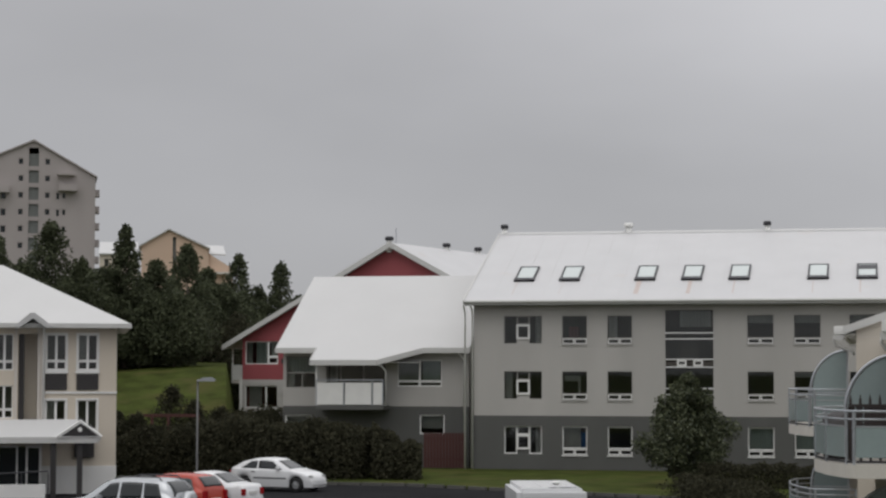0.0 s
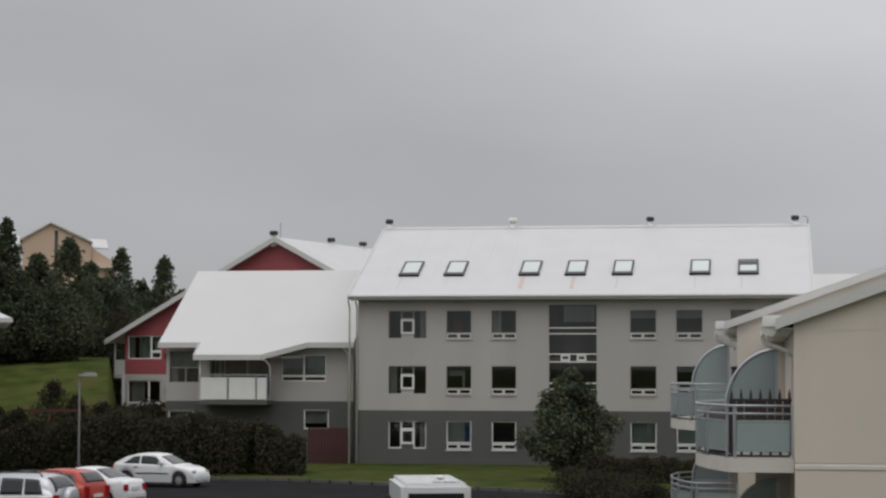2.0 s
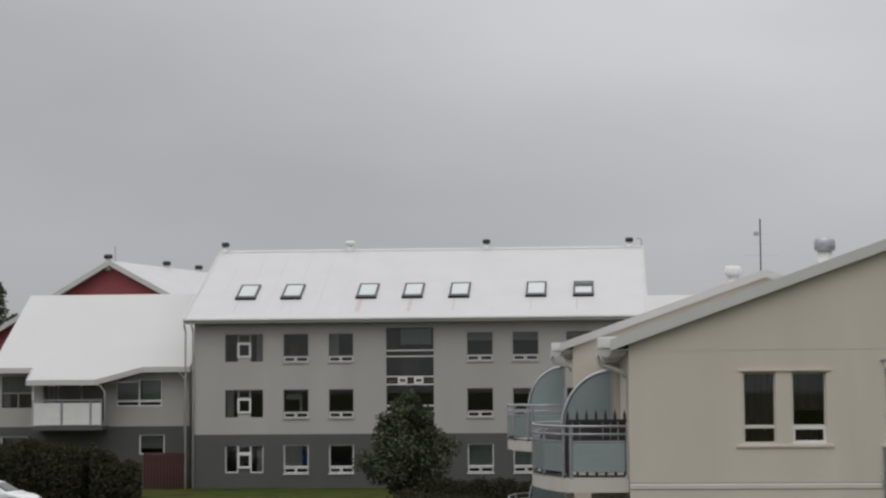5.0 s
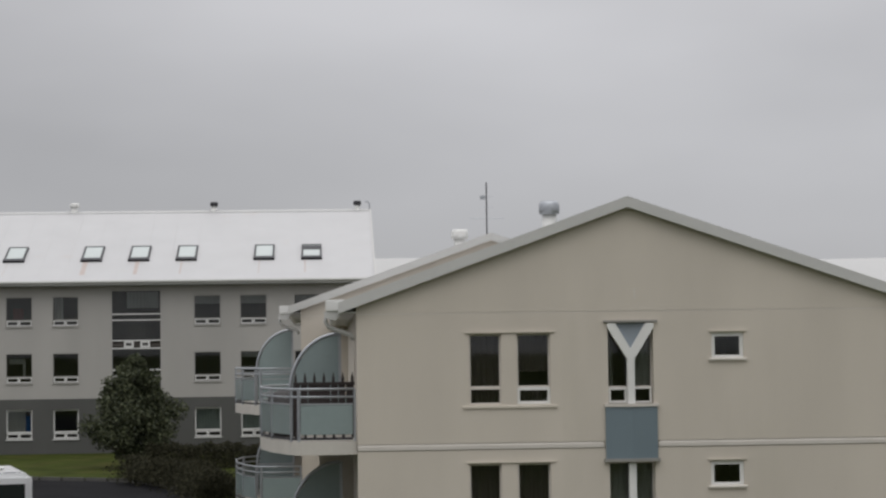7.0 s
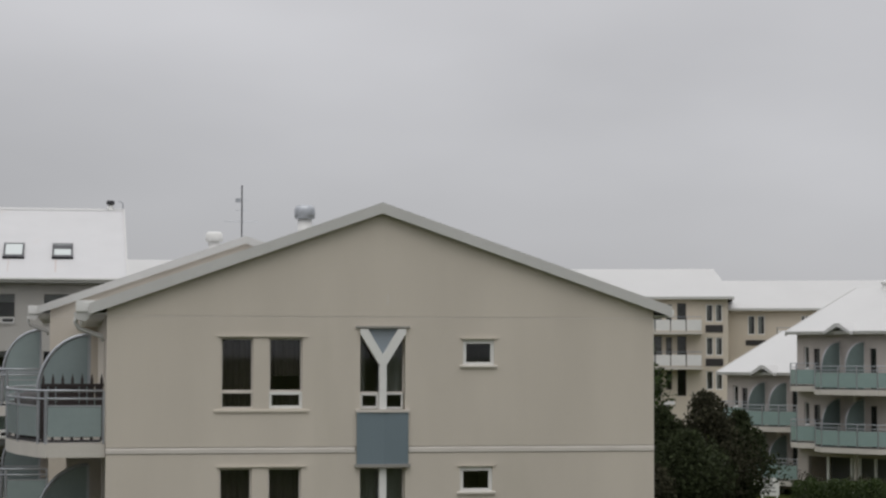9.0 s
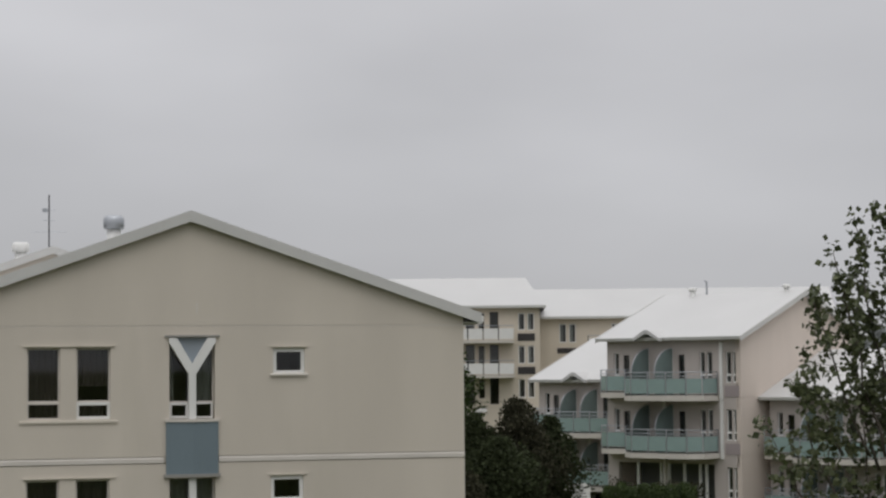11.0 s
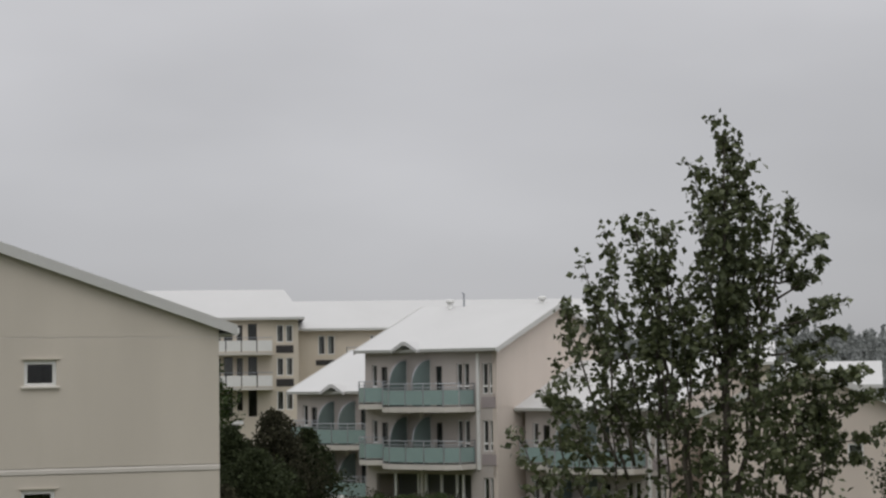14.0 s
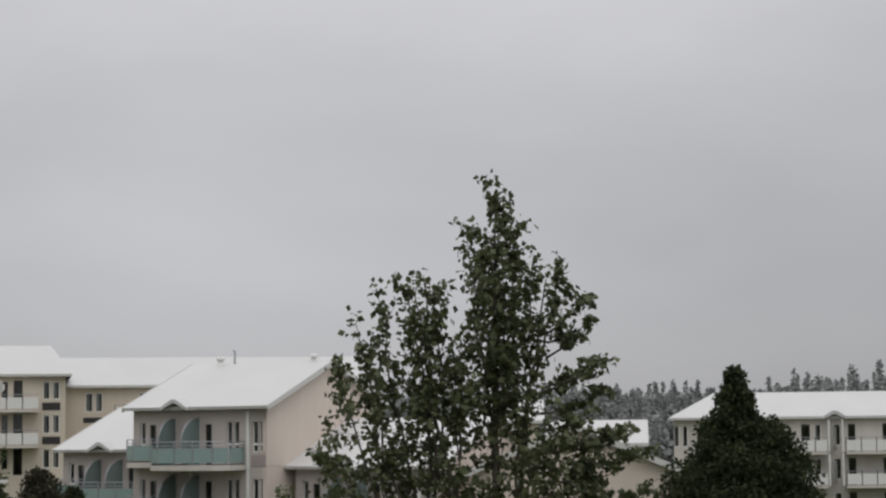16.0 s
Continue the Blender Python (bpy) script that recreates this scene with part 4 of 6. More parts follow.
def balcony_house(label, x, y, z, heading, width=11.2, depth=8.6, storeys=3, wall=PINK_WALL):
    """A three-storey staggered house: plain gable, balconies with glass panels and quarter-round screens along its flank."""
    root = thing("balcony_house", label, "house", pose(x, y, z, 0, 0, heading), "staggered balcony houses")
    eave, st, apex = 9.0, 2.93, width / 2
    s = 0.40
    top = eave + apex * s
    line = lambda v: top - abs(v - apex) * s
    for k in range(3):
        lo, hi = -0.5 if k == 0 else k * st + 0.02, (k + 1) * st if k < 2 else None
        part("wall", wall_bm(width, hi if hi else line, [], lo, breaks=(apex,)), wall, root)
        if k:
            part("wall_joint", box(bmesh.new(), 0.01, width - 0.01, 0.02, 0.28, k * st - 0.01, k * st + 0.03), wall, root)
    part("back_wall", prism(bmesh.new(), [(0.31, -0.5), (width - 0.31, -0.5), (width - 0.31, eave), (apex, top - 0.1), (0.31, eave)], depth - 0.3, depth - 0.01), wall, root)
    part("side_wall", box(bmesh.new(), width - 0.3, width, 0.302, depth, -0.5, eave), wall, root)
    flank = pose(0, depth, 0, 0, 0, -90)
    holes = []
    for k in range(3):
        b = k * st
        if k == 0:
            holes += [(depth - 0.5, depth - 0.16, 0.75, 2.33), (depth - 0.92, depth - 0.58, 0.75, 2.33)]
            continue
        for a0, a1, lo, hi in ((0.16, 0.5, 0.75, 2.33), (0.58, 0.92, 0.75, 2.33), (1.75, 2.1, 0.75, 2.33), (2.2, 2.55, 0.75, 2.33), (3.5, 3.9, 0.1, 2.2), (7.1, 7.5, 0.1, 2.2), (7.8, 8.15, 0.75, 2.33)):
            holes.append((depth - a1, depth - a0, b + lo, b + hi))
    open_bay = (depth - 7.9, depth - 1.7, 0.05, 2.45)
    # Greyish pink render, with the balconies' shade darkened into its colour.
    part("side_wall", wall_bm(depth - 0.302, eave, holes + [open_bay], -0.5), FACADE_SHADED, root, m=flank)
    # Dark sheet that puts the recess's shade into its colour.
    part("bay_shade_back", box(bmesh.new(), 2.2, 2.3, 1.5, 8.1, 0.0, 2.6), DARK_BACKING, root)
    for yy in (2.2, 2.6, 3.6, 4.6, 5.1, 6.6):
        part("bay_post", box(bmesh.new(), 0.04, 0.16, yy, yy + 0.12, 0.05, 2.45), WHITE, root)
    for a, b, lo, hi in holes:
        w, h = round(b - a, 3), round(hi - lo, 3)
        if h > 1.9:
            window(root, a, lo, w, h, [(0, w, 0, h, 0.06)], (), DARK_PANEL, WHITE, 0.08, base=flank)
        else:
            window(root, a, lo, w, h, [(0, w, 0.4, h, 0.05)], [(0, w, 0, 0.4, 0.05)], WHITE, WHITE, 0.08, base=flank)
    for k in (1, 2):
        part("spandrel_panel", box(bmesh.new(), -0.03, 0.02, 0.1, 0.98, k * st + 0.03, k * st + 0.6), MAUVE_PANEL, root)
        part("pilaster", box(bmesh.new(), -0.1, -0.004, 1.08, 1.25, k * st - 0.2, (k + 1) * st - 0.1), WHITE, root)
        part("floor_slab", box(bmesh.new(), 0.31, width - 0.31, 0.31, depth - 0.31, k * st - 0.12, k * st), ROOM, root)
    outline = [(-0.01, 1.35), (-1.25, 1.4), (-1.75, 2.1), (-1.9, 3.3), (-1.9, 4.5), (-1.78, 5.7), (-1.25, 6.5), (-0.01, 6.6)]
    second = [(-0.01, 6.62), (-0.95, 6.66), (-1.1, 7.8), (-0.7, 8.5), (-0.01, 8.58)]
    for k in (1, 2):
        zz = k * st + 0.10
        bal = balcony(root, outline, zz, drop=0.26, rail=1.2, mid=1.0, panel=(0.32, 0.86), glass=FROSTED_PALE)
        arch_screen(bal, 1.58, 2.45, 1.2, pose(-0.02, 4.25, zz), SCREEN_TEAL)
        balcony(root, second, zz + 0.14, drop=0.26, rail=1.2, mid=1.0, panel=(0.32, 0.86), glass=FROSTED_PALE)
        arch_screen(bal, 1.5, 2.45, 1.2, pose(-0.02, 5.8, zz), SCREEN_TEAL)
        part("column", box(bmesh.new(), -0.62, -0.44, 4.35, 4.5, zz - st + 0.1, zz - 0.26), SLAB, root)
    # roof
    over = 0.5
    for a, sg in ((-over, 1), (width + over, -1)):
        za = eave - over * s + 0.16
        part("roof", slope_slab(bmesh.new(), [(a, -0.35, za), (apex, -0.35, top + 0.16), (apex, depth + 0.35, top + 0.16), (a, depth + 0.35, za)], 0.14), ROOF_PLAIN, root)
        for yy in (-0.40, depth + 0.36):
            part("barge_board", prism(bmesh.new(), [(a, za + 0.03), (apex, top + 0.19), (apex, top - 0.1), (a, za - 0.24)], yy, yy + 0.045), BARGE, root)
        part("gutter", prism(bmesh.new(), [(a - 0.06, za - 0.16), (a + 0.06, za - 0.16), (a + 0.06, za + 0.0), (a - 0.1, za + 0.0)], -0.35, depth + 0.3, "y"), BARGE, root)
    for yy, w in ((5.35, 0.85),):
        part("gablet", prism(bmesh.new(), [(yy - w, eave - 0.06), (yy - w * 0.15, eave + 0.36), (yy + w * 0.15, eave + 0.36), (yy + w, eave - 0.06), (yy + w, eave - 0.22), (yy + w * 0.1, eave + 0.16), (yy - w * 0.1, eave + 0.16), (yy - w, eave - 0.22)], -0.85, 0.3, "x"), ROOF_PLAIN, root)
    return root


HEAD = 31.7
KX, KY = 41.95, 97.35
gx, gy = math.cos(radians(HEAD)), math.sin(radians(HEAD))


def along(a, b):
    return KX + a * gx - b * gy, KY + a * gy + b * gx


balcony_house("pale pink balcony house with white roof and glass railings", KX, KY, -2.9, HEAD)
balcony_house("pale pink balcony house stepped back and lower down", *along(4.9, 9.0), -5.1, HEAD)
balcony_house("pale pink house with white roof behind the leafy tree", *along(2.0, -8.95), -6.0, HEAD)
roof_cap(*along(5.3, 6.8), 8.3, 0.35, 0.22, "white roof vent on the balcony house", tall=0.2)
roof_cap(*along(5.6, 0.9), 8.3, 0.35, 0.2, "small white roof vent on the balcony house", tall=0.2)
tall_pipe = thing("flue_pipe", "thin dark flue pipe on the white roof", "pipe", pose(*along(5.5, 6.0), 8.2))
part("pipe", tube(bmesh.new(), [(0, 0, -0.1), (0, 0, 0.95), (-0.12, 0, 1.0)], 0.05, 6), STEEL, tall_pipe)


def block_house(name, label, az, r, z, x0, x1, base, eave, ridge, depth, wall, wins=(), roof_over=0.5, hip=(0, 0), heading=0.0, mat_roof=ROOF_PLAIN, panels=(), balconies=(), panel_mat=DARK_PANEL):
    """A house that faces the viewer, with openings, spandrel panels, balconies and a gabled or hipped roof along its length."""
    root = thing(name, label, "building", blocks(az, r, z) @ pose(0, 0, 0, 0, 0, heading))
    part("wall", wall_bm(x1 - x0, eave, [w[:4] for w in wins], base, x0=x0), wall, root)
    part("side_wall", box(bmesh.new(), x0, x0 + 0.3, 0.302, depth, base, eave), wall, root)
    part("side_wall", box(bmesh.new(), x1 - 0.3, x1, 0.302, depth, base, eave), wall, root)
    part("back_wall", box(bmesh.new(), x0 + 0.31, x1 - 0.31, depth - 0.3, depth, base, eave), wall, root)
    if wins:
        part("partition", box(bmesh.new(), x0 + 0.31, x1 - 0.31, 2.6, 2.7, base, eave), ROOM, root)
    for w in wins:
        a, b, lo, hi = w[:4]
        kind = w[4] if len(w) > 4 else 1
        ww, hh = round(b - a, 3), round(hi - lo, 3)
        if kind == 2:
            window(root, a, lo, ww, hh, [(0, ww / 2, 0, hh, 0.07), (ww / 2, ww, 0, hh, 0.07)], (), WHITE, WHITE, 0.06)
        elif kind == 3:
            window(root, a, lo, ww, hh, [(0, ww, 0, hh, 0.05)], (), DARK_PANEL, WHITE, 0.1)
        else:
            window(root, a, lo, ww, hh, [(0, ww, 0, hh, 0.07)], (), WHITE, WHITE, 0.06, curtains=[(0.06, round(ww * 0.55, 3), 0.06, hh - 0.06, CURTAIN)])
    for a, b, lo, hi in panels:
        part("spandrel_panel", box(bmesh.new(), a, b, -0.04, 0.0, lo, hi, 0.01), panel_mat, root)
    for a, b, zz, n, pm in balconies:
        bal = part("balcony", box(bmesh.new(), a, b, -1.5, -0.004, zz - 0.22, zz), SLAB, root)
        for i in range(n):
            w = (b - a) / n
            part("panel", box(bmesh.new(), a + i * w + 0.05, a + (i + 1) * w - 0.05, -1.46, -1.43, zz + 0.08, zz + 0.95), pm, bal)
            part("post", box(bmesh.new(), a + i * w - 0.03, a + i * w + 0.03, -1.47, -1.41, zz, zz + 1.2), DARK_METAL, bal)
        part("rail", box(bmesh.new(), a, b, -1.47, -1.41, zz + 1.14, zz + 1.2), STEEL, bal)
        part("side_panel", box(bmesh.new(), b - 0.03, b, -1.43, -0.02, zz + 0.08, zz + 0.95), pm, bal)
    o = roof_over
    yr = depth / 2
    a, b = x0 - o, x1 + o
    part("roof", slope_slab(bmesh.new(), [(a, -o, eave + 0.05), (b, -o, eave + 0.05), (b - hip[1], yr, ridge), (a + hip[0], yr, ridge)], 0.14), mat_roof, root)
    part("roof", slope_slab(bmesh.new(), [(a, depth + o, eave + 0.05), (b, depth + o, eave + 0.05), (b - hip[1], yr, ridge), (a + hip[0], yr, ridge)], 0.14), mat_roof, root)
    for xx, h in ((a, hip[0]), (b, -hip[1])):
        if h:
            part("roof", slope_slab(bmesh.new(), [(xx, -o, eave + 0.05), (xx, depth + o, eave + 0.05), (xx + h, yr, ridge)], 0.14), mat_roof, root)
        else:
            part("gable_wall", prism(bmesh.new(), [(0.0, eave), (depth, eave), (yr, ridge - 0.18)], xx + (o if xx == a else -o - 0.2), xx + (o + 0.2 if xx == a else -o), "x"), wall, root)
    part("fascia", box(bmesh.new(), a, b, -o - 0.05, -o - 0.004, eave - 0.14, eave + 0.07), BARGE, root)
    part("soffit", box(bmesh.new(), a, b, -o, -0.004, eave - 0.12, eave - 0.09), BARGE, root)
    return root


def pair(a, w, g, lo, hi):
    return [(a, a + w, lo, hi), (a + w + g, a + 2 * w + g, lo, hi)]


# far L-shaped apartment house: bearing 19.5, 168 m
rows3 = ((7.55, 8.95), (4.85, 6.3), (2.1, 3.6))
wins = []
for lo, hi in rows3:
    wins += pair(1.25, 0.55, 0.2, lo, hi)
    wins += [(-1.05, -0.35, lo - 0.5, hi + 0.1, 3), (-1.95, -1.5, lo, hi, 3), (-3.7, -3.25, lo, hi, 3), (-3.0, -2.3, lo - 0.5, hi + 0.1, 3), (-5.0, -4.4, lo, hi, 3), (-6.2, -5.6, lo, hi, 3), (-8.6, -7.9, lo - 0.5, hi + 0.1, 3)]
block_house("apartment_building", "far cream apartment house with white roof and balconies", 16.8, 168, 0, -26.0, 3.0, -1.0, 9.5, 12.0, 9.0, CREAM_WALL, wins, 0.5, (0, 1.6), panels=[(1.2, 2.6, 6.7, 7.3), (1.2, 2.6, 4.0, 4.6)],
            balconies=[(-9.0, 0.9, 6.75, 8, WHITE), (-9.0, 0.9, 3.95, 8, WHITE)])
wins = []
for lo, hi in ((6.6, 8.2), (3.8, 5.2), (1.0, 2.4)):
    wins += pair(1.2, 0.6, 0.2, lo, hi) + [(5.6, 6.3, lo - 0.3, hi, 2), (7.2, 7.9, lo - 0.6, hi, 3), (9.2, 9.9, lo, hi), (12, 12.8, lo, hi), (15, 15.8, lo, hi)]
block_house("apartment_building", "far yellowish apartment house set back beside the cream one", 17.97, 176, 0, -3.5, 24.0, -1.0, 8.75, 11.3, 9.0, CREAM_WALL, wins, 0.5, (0, 0), panels=[(1.0, 2.8, 5.7, 6.15), (1.0, 2.8, 2.9, 3.4)],
            balconies=[(3.6, 8.8, 6.0, 4, WHITE), (3.6, 8.8, 3.2, 4, WHITE)])
block_house("apartment_building", "far apartment house with white roof showing above the row house", 1.6, 180, 0, -6.0, 14.0, 0.0, 9.5, 13.3, 12.0, CREAM_WALL, (), 0.5)
# broad balcony house at the far end: bearing 33, 174 m
wins = []
for lo, hi in ((3.15, 4.9), (0.4, 2.1), (-2.4, -0.7)):
    wins += pair(0.25, 0.45, 0.25, lo, hi)
    for k in range(3):
        b = 6.5 + 6.6 * k
        wins += [(b + 0.2, b + 0.8, lo, hi, 1), (b + 1.4, b + 2.0, lo - 0.5, hi, 3), (b + 4.2, b + 4.9, lo - 0.5, hi, 3), (b + 5.3, b + 5.8, lo, hi, 1)]
house_d = block_house("apartment_building", "far pale apartment house with long white roof and balconies", 34.35, 174, 0, 0.3, 27.0, -3.5, 5.5, 7.65, 9.0, SLAB, wins, 0.5, (3.9, 0),
            balconies=[(8.8, 12.7, 2.65, 4, WHITE), (14.2, 24.0, 2.65, 8, WHITE), (8.8, 12.7, -0.1, 4, WHITE), (14.2, 24.0, -0.1, 8, WHITE)])
for x in (13.4, 21.5):
    for zz in (2.65, -0.1):
        for dx in (-0.55, 0.55):
            part("balcony_post", box(bmesh.new(), x + dx - 0.07, x + dx + 0.07, -1.45, -1.3, zz, zz + 2.6), WHITE, house_d)
        part("privacy_screen", box(bmesh.new(), x - 0.03, x + 0.03, -1.4, -0.05, zz + 0.1, zz + 2.0), SCREEN_GREY, house_d)
    part("gablet", prism(bmesh.new(), [(x - 1.0, 5.5), (x - 0.2, 6.0), (x + 0.2, 6.0), (x + 1.0, 5.5), (x + 1.0, 5.3), (x, 5.75), (x - 1.0, 5.3)], -0.9, 0.3), ROOF_PLAIN, house_d)
# low white roof between, and the pink gable in front of it
block_house("low_house", "low pale house with white roof behind the pink gable", 33.0, 128, 0, -4.2, 1.3, -3.0, 3.75, 5.25, 6.0, SLAB, [(0.3, 0.8, 1.8, 3.2)], 0.4)
block_house("low_house", "low grey-roofed house behind the leafy tree", 30.3, 150, 0, -3.0, 1.2, -3.0, 5.3, 6.9, 7.0, CREAM_WALL, (), 0.4)


def pink_gable():
    root = thing("pink_house", "pale pink rendered house gable with white roof", "house", blocks(31.75, 95, -4.0))
    apex, half, s = 8.75, 4.9, 0.43
    line = lambda x: apex - abs(x) * s
    part("wall", wall_bm(2 * half - 0.5, line, [(1.75, 2.45, 4.55, 5.4)], -0.3, breaks=(0,), x0=-half + 0.25), PINK_WALL, root)
    window(root, 1.75, 4.55, 0.7, 0.85, [(0, 0.7, 0.0, 0.85, 0.08)], (), WHITE, WHITE, 0.05, sill=0.1, curtains=[(0.05, 0.65, 0.05, 0.8, CURTAIN)])
    part("back_wall", prism(bmesh.new(), [(-4.3, -0.3), (4.3, -0.3), (4.3, line(4.4)), (0, apex - 0.1), (-4.3, line(4.4))], 10.7, 11.0), PINK_WALL, root)
    for sg in (-1, 1):
        part("side_wall", box(bmesh.new(), min(sg * 4.65, sg * 4.35), max(sg * 4.65, sg * 4.35), 0.302, 11, -0.3, line(4.65) - 0.05), PINK_WALL, root)
        e = 5.0
        part("roof", slope_slab(bmesh.new(), [(sg * e, -0.35, line(e) + 0.2), (0, -0.35, apex + 0.2), (0, 11.3, apex + 0.2), (sg * e, 11.3, line(e) + 0.2)], 0.15), ROOF_PLAIN, root)
        part("barge_board", prism(bmesh.new(), [(sg * e, line(e) + 0.23), (0, apex + 0.23), (0, apex - 0.08), (sg * e, line(e) - 0.08)], -0.41, -0.36), BARGE, root)


pink_gable()

# ---- cream house with porch by the parking place ----


def porch_house():
    root = thing("porch_house", "cream rendered house with white hipped roof and entrance porch", "house", pose(-30.0, 78.45, 0, 0, 0, 22))
    wins = [(-2.77, -1.99, 4.92, 6.33), (-1.53, -0.76, 4.92, 6.33), (-2.77, -1.99, 2.2, 3.72), (-1.53, -0.76, 2.2, 3.72), (-4.75, -4.05, 4.9, 6.35), (-4.75, -4.05, 3.0, 4.3), (-3.85, -3.1, 2.95, 6.35), (-8.0, -7.0, 4.9, 6.3), (-8.0, -7.0, 2.2, 3.7)]
    part("wall", wall_bm(14, 6.72, wins, 1.12, x0=-14), CREAM_WALL, root)
    part("base_wall", wall_bm(14.04, 1.12, [(-4.9, -3.2, 0.0, 1.1)], -0.3, x0=-14.02), WHITE, root, "white painted base wall", m=pose(0, -0.03, 0))
    part("side_wall", box(bmesh.new(), -0.3, 0, 0.302, 11, -0.3, 6.72), CREAM_WALL, root)
    part("back_wall", box(bmesh.new(), -14, -0.31, 10.7, 11, -0.3, 6.72), CREAM_WALL, root)
    part("partition", box(bmesh.new(), -14, -0.31, 2.5, 2.6, 0, 6.7), ROOM, root)
    for i, (a, b, lo, hi) in enumerate(wins):
        w, h = round(b - a, 3), round(hi - lo, 3)
        if i == 6:
            part("recess_back", box(bmesh.new(), a + 0.02, b - 0.02, 0.7, 0.75, lo, hi), CREAM_WALL, root)
            part("dark_door", box(bmesh.new(), a + 0.02, a + 0.22, 0.1, 0.6, lo, hi), DARK_PANEL, root)
            continue
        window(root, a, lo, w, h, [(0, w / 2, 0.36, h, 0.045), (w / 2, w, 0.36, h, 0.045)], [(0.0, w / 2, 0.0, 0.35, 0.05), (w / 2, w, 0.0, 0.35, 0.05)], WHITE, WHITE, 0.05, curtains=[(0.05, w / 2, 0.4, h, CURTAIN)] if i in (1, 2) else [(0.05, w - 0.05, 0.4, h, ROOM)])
        if i < 4:
            part("window_surround", ring_bm([(-0.07, w + 0.07, -0.06, h + 0.07, 0.07)], 0.05), WHITE, root, m=pose(a, -0.045, lo))
    for a, b in ((-2.8, -1.95), (-1.58, -0.72)):
        part("spandrel_panel", box(bmesh.new(), a, b, -0.06, -0.004, 4.12, 4.76, 0.01), DARK_PANEL, root)
        part("sill_band", box(bmesh.new(), a - 0.05, b + 0.05, -0.07, -0.004, 4.78, 4.86), WHITE, root)
    for x in (-3.05, -3.95, -2.92):
        part("pilaster", box(bmesh.new(), x - 0.05, x + 0.05, -0.1, -0.004, 1.12, 6.6), BEIGE_TRIM, root)
    part("string_course", box(bmesh.new(), -2.85, 0.02, -0.05, -0.004, 3.98, 4.06), WHITE, root)
    eave, o = 6.74, 0.57
    slope = [(-14, -o, eave), (o, -o, eave), (-4.7, 5.5, 9.35), (-14, 5.5, 9.35)]
    part("roof", slope_slab(bmesh.new(), slope, 0.14), ROOF_PLAIN, root)
    part("roof", slope_slab(bmesh.new(), [(o, -o, eave), (o, 11 + o, eave), (-4.7, 5.5, 9.35)], 0.14), ROOF_PLAIN, root)
    part("roof", slope_slab(bmesh.new(), [(o, 11 + o, eave), (-14, 11 + o, eave), (-14, 5.5, 9.35), (-4.7, 5.5, 9.35)], 0.14), ROOF_PLAIN, root)
    part("fascia", box(bmesh.new(), -14, o, -o - 0.05, -o - 0.004, eave - 0.16, eave + 0.02), BARGE, root)
    part("soffit", box(bmesh.new(), -14, o, -o, -0.004, eave - 0.16, eave - 0.14), BARGE, root)
    part("gablet", prism(bmesh.new(), [(-4.0, eave - 0.1), (-3.4, eave + 0.42), (-3.2, eave + 0.42), (-2.55, eave - 0.1), (-2.7, eave - 0.2), (-3.3, eave + 0.2), (-3.85, eave - 0.2)], -o - 0.35, 0.8), ROOF_PLAIN, root)
    part("downpipe", tube(bmesh.new(), [(-2.86, -0.5, 6.6), (-2.86, -0.12, 6.3), (-2.86, -0.12, 2.8)], 0.045, 8), WHITE, root, smooth=True)
    # porch with its own little roof
    porch = part("porch_roof", slope_slab(bmesh.new(), [(-7.5, -2.6, 2.32), (-0.62, -2.6, 2.32), (-1.55, -1.2, 2.98), (-7.5, -1.2, 2.98)], 0.12), ROOF_PLAIN, root)
    part("porch_slope", slope_slab(bmesh.new(), [(-7.5, -1.2, 2.98), (-1.55, -1.2, 2.98), (-0.62, -0.05, 2.4), (-7.5, -0.05, 2.4)], 0.1), ROOF_PLAIN, porch)
    part("porch_fascia", box(bmesh.new(), -7.5, -0.7, -2.66, -2.605, 2.1, 2.34), BARGE, porch)
    part("pediment", prism(bmesh.new(), [(-2.15, 2.36), (-1.4, 2.86), (-0.68, 2.36)], -2.72, -2.67), DARK_PANEL, porch)
    part("pediment_trim", tube(bmesh.new(), [(-2.3, -2.75, 2.34), (-1.4, -2.75, 2.95), (-0.6, -2.75, 2.34)], 0.06, 6), WHITE, porch)
    part("porch_lamp", tube(bmesh.new(), [(-1.42, -2.74, 2.62), (-1.42, -2.8, 2.62)], 0.09, 10), WHITE, porch)
    for x in (-1.42, -2.42, -6.5):
        part("porch_post", box(bmesh.new(), x - 0.11, x + 0.11, -2.55, -2.35, -0.1, 2.25, 0.01), DARK_PANEL, root)
    part("notice_box", box(bmesh.new(), -1.62, -0.85, -0.2, -0.04, 1.45, 2.15, 0.02), DARK_PANEL, root)
    for ring in ((-5.4, -4.6, 0.1, 1.95, 0.07), (-4.6, -3.8, 0.1, 1.95, 0.07), (-3.5, -2.9, 0.1, 1.95, 0.08)):
        part("entrance_frame", ring_bm([ring], 0.07), WHITE, root, m=pose(0, -0.8, 0))
    part("entrance_glass", box(bmesh.new(), -5.35, -2.95, -0.72, -0.71, 0.15, 1.9), CAR_GLASS, root)
    rail = part("handrail", tube(bmesh.new(), [(-4.6, -3.0, 0.95), (-2.6, -3.0, 1.05)], 0.03, 6), DARK_METAL, root)
    for x in (-4.6, -3.6, -2.6):
        part("rail_post", tube(bmesh.new(), [(x, -3.0, -0.1), (x, -3.0, 1.0)], 0.025, 6), DARK_METAL, rail)
    part("low_wall", box(bmesh.new(), -6.5, -2.7, -3.1, -2.95, -0.2, 0.55), WHITE, root)


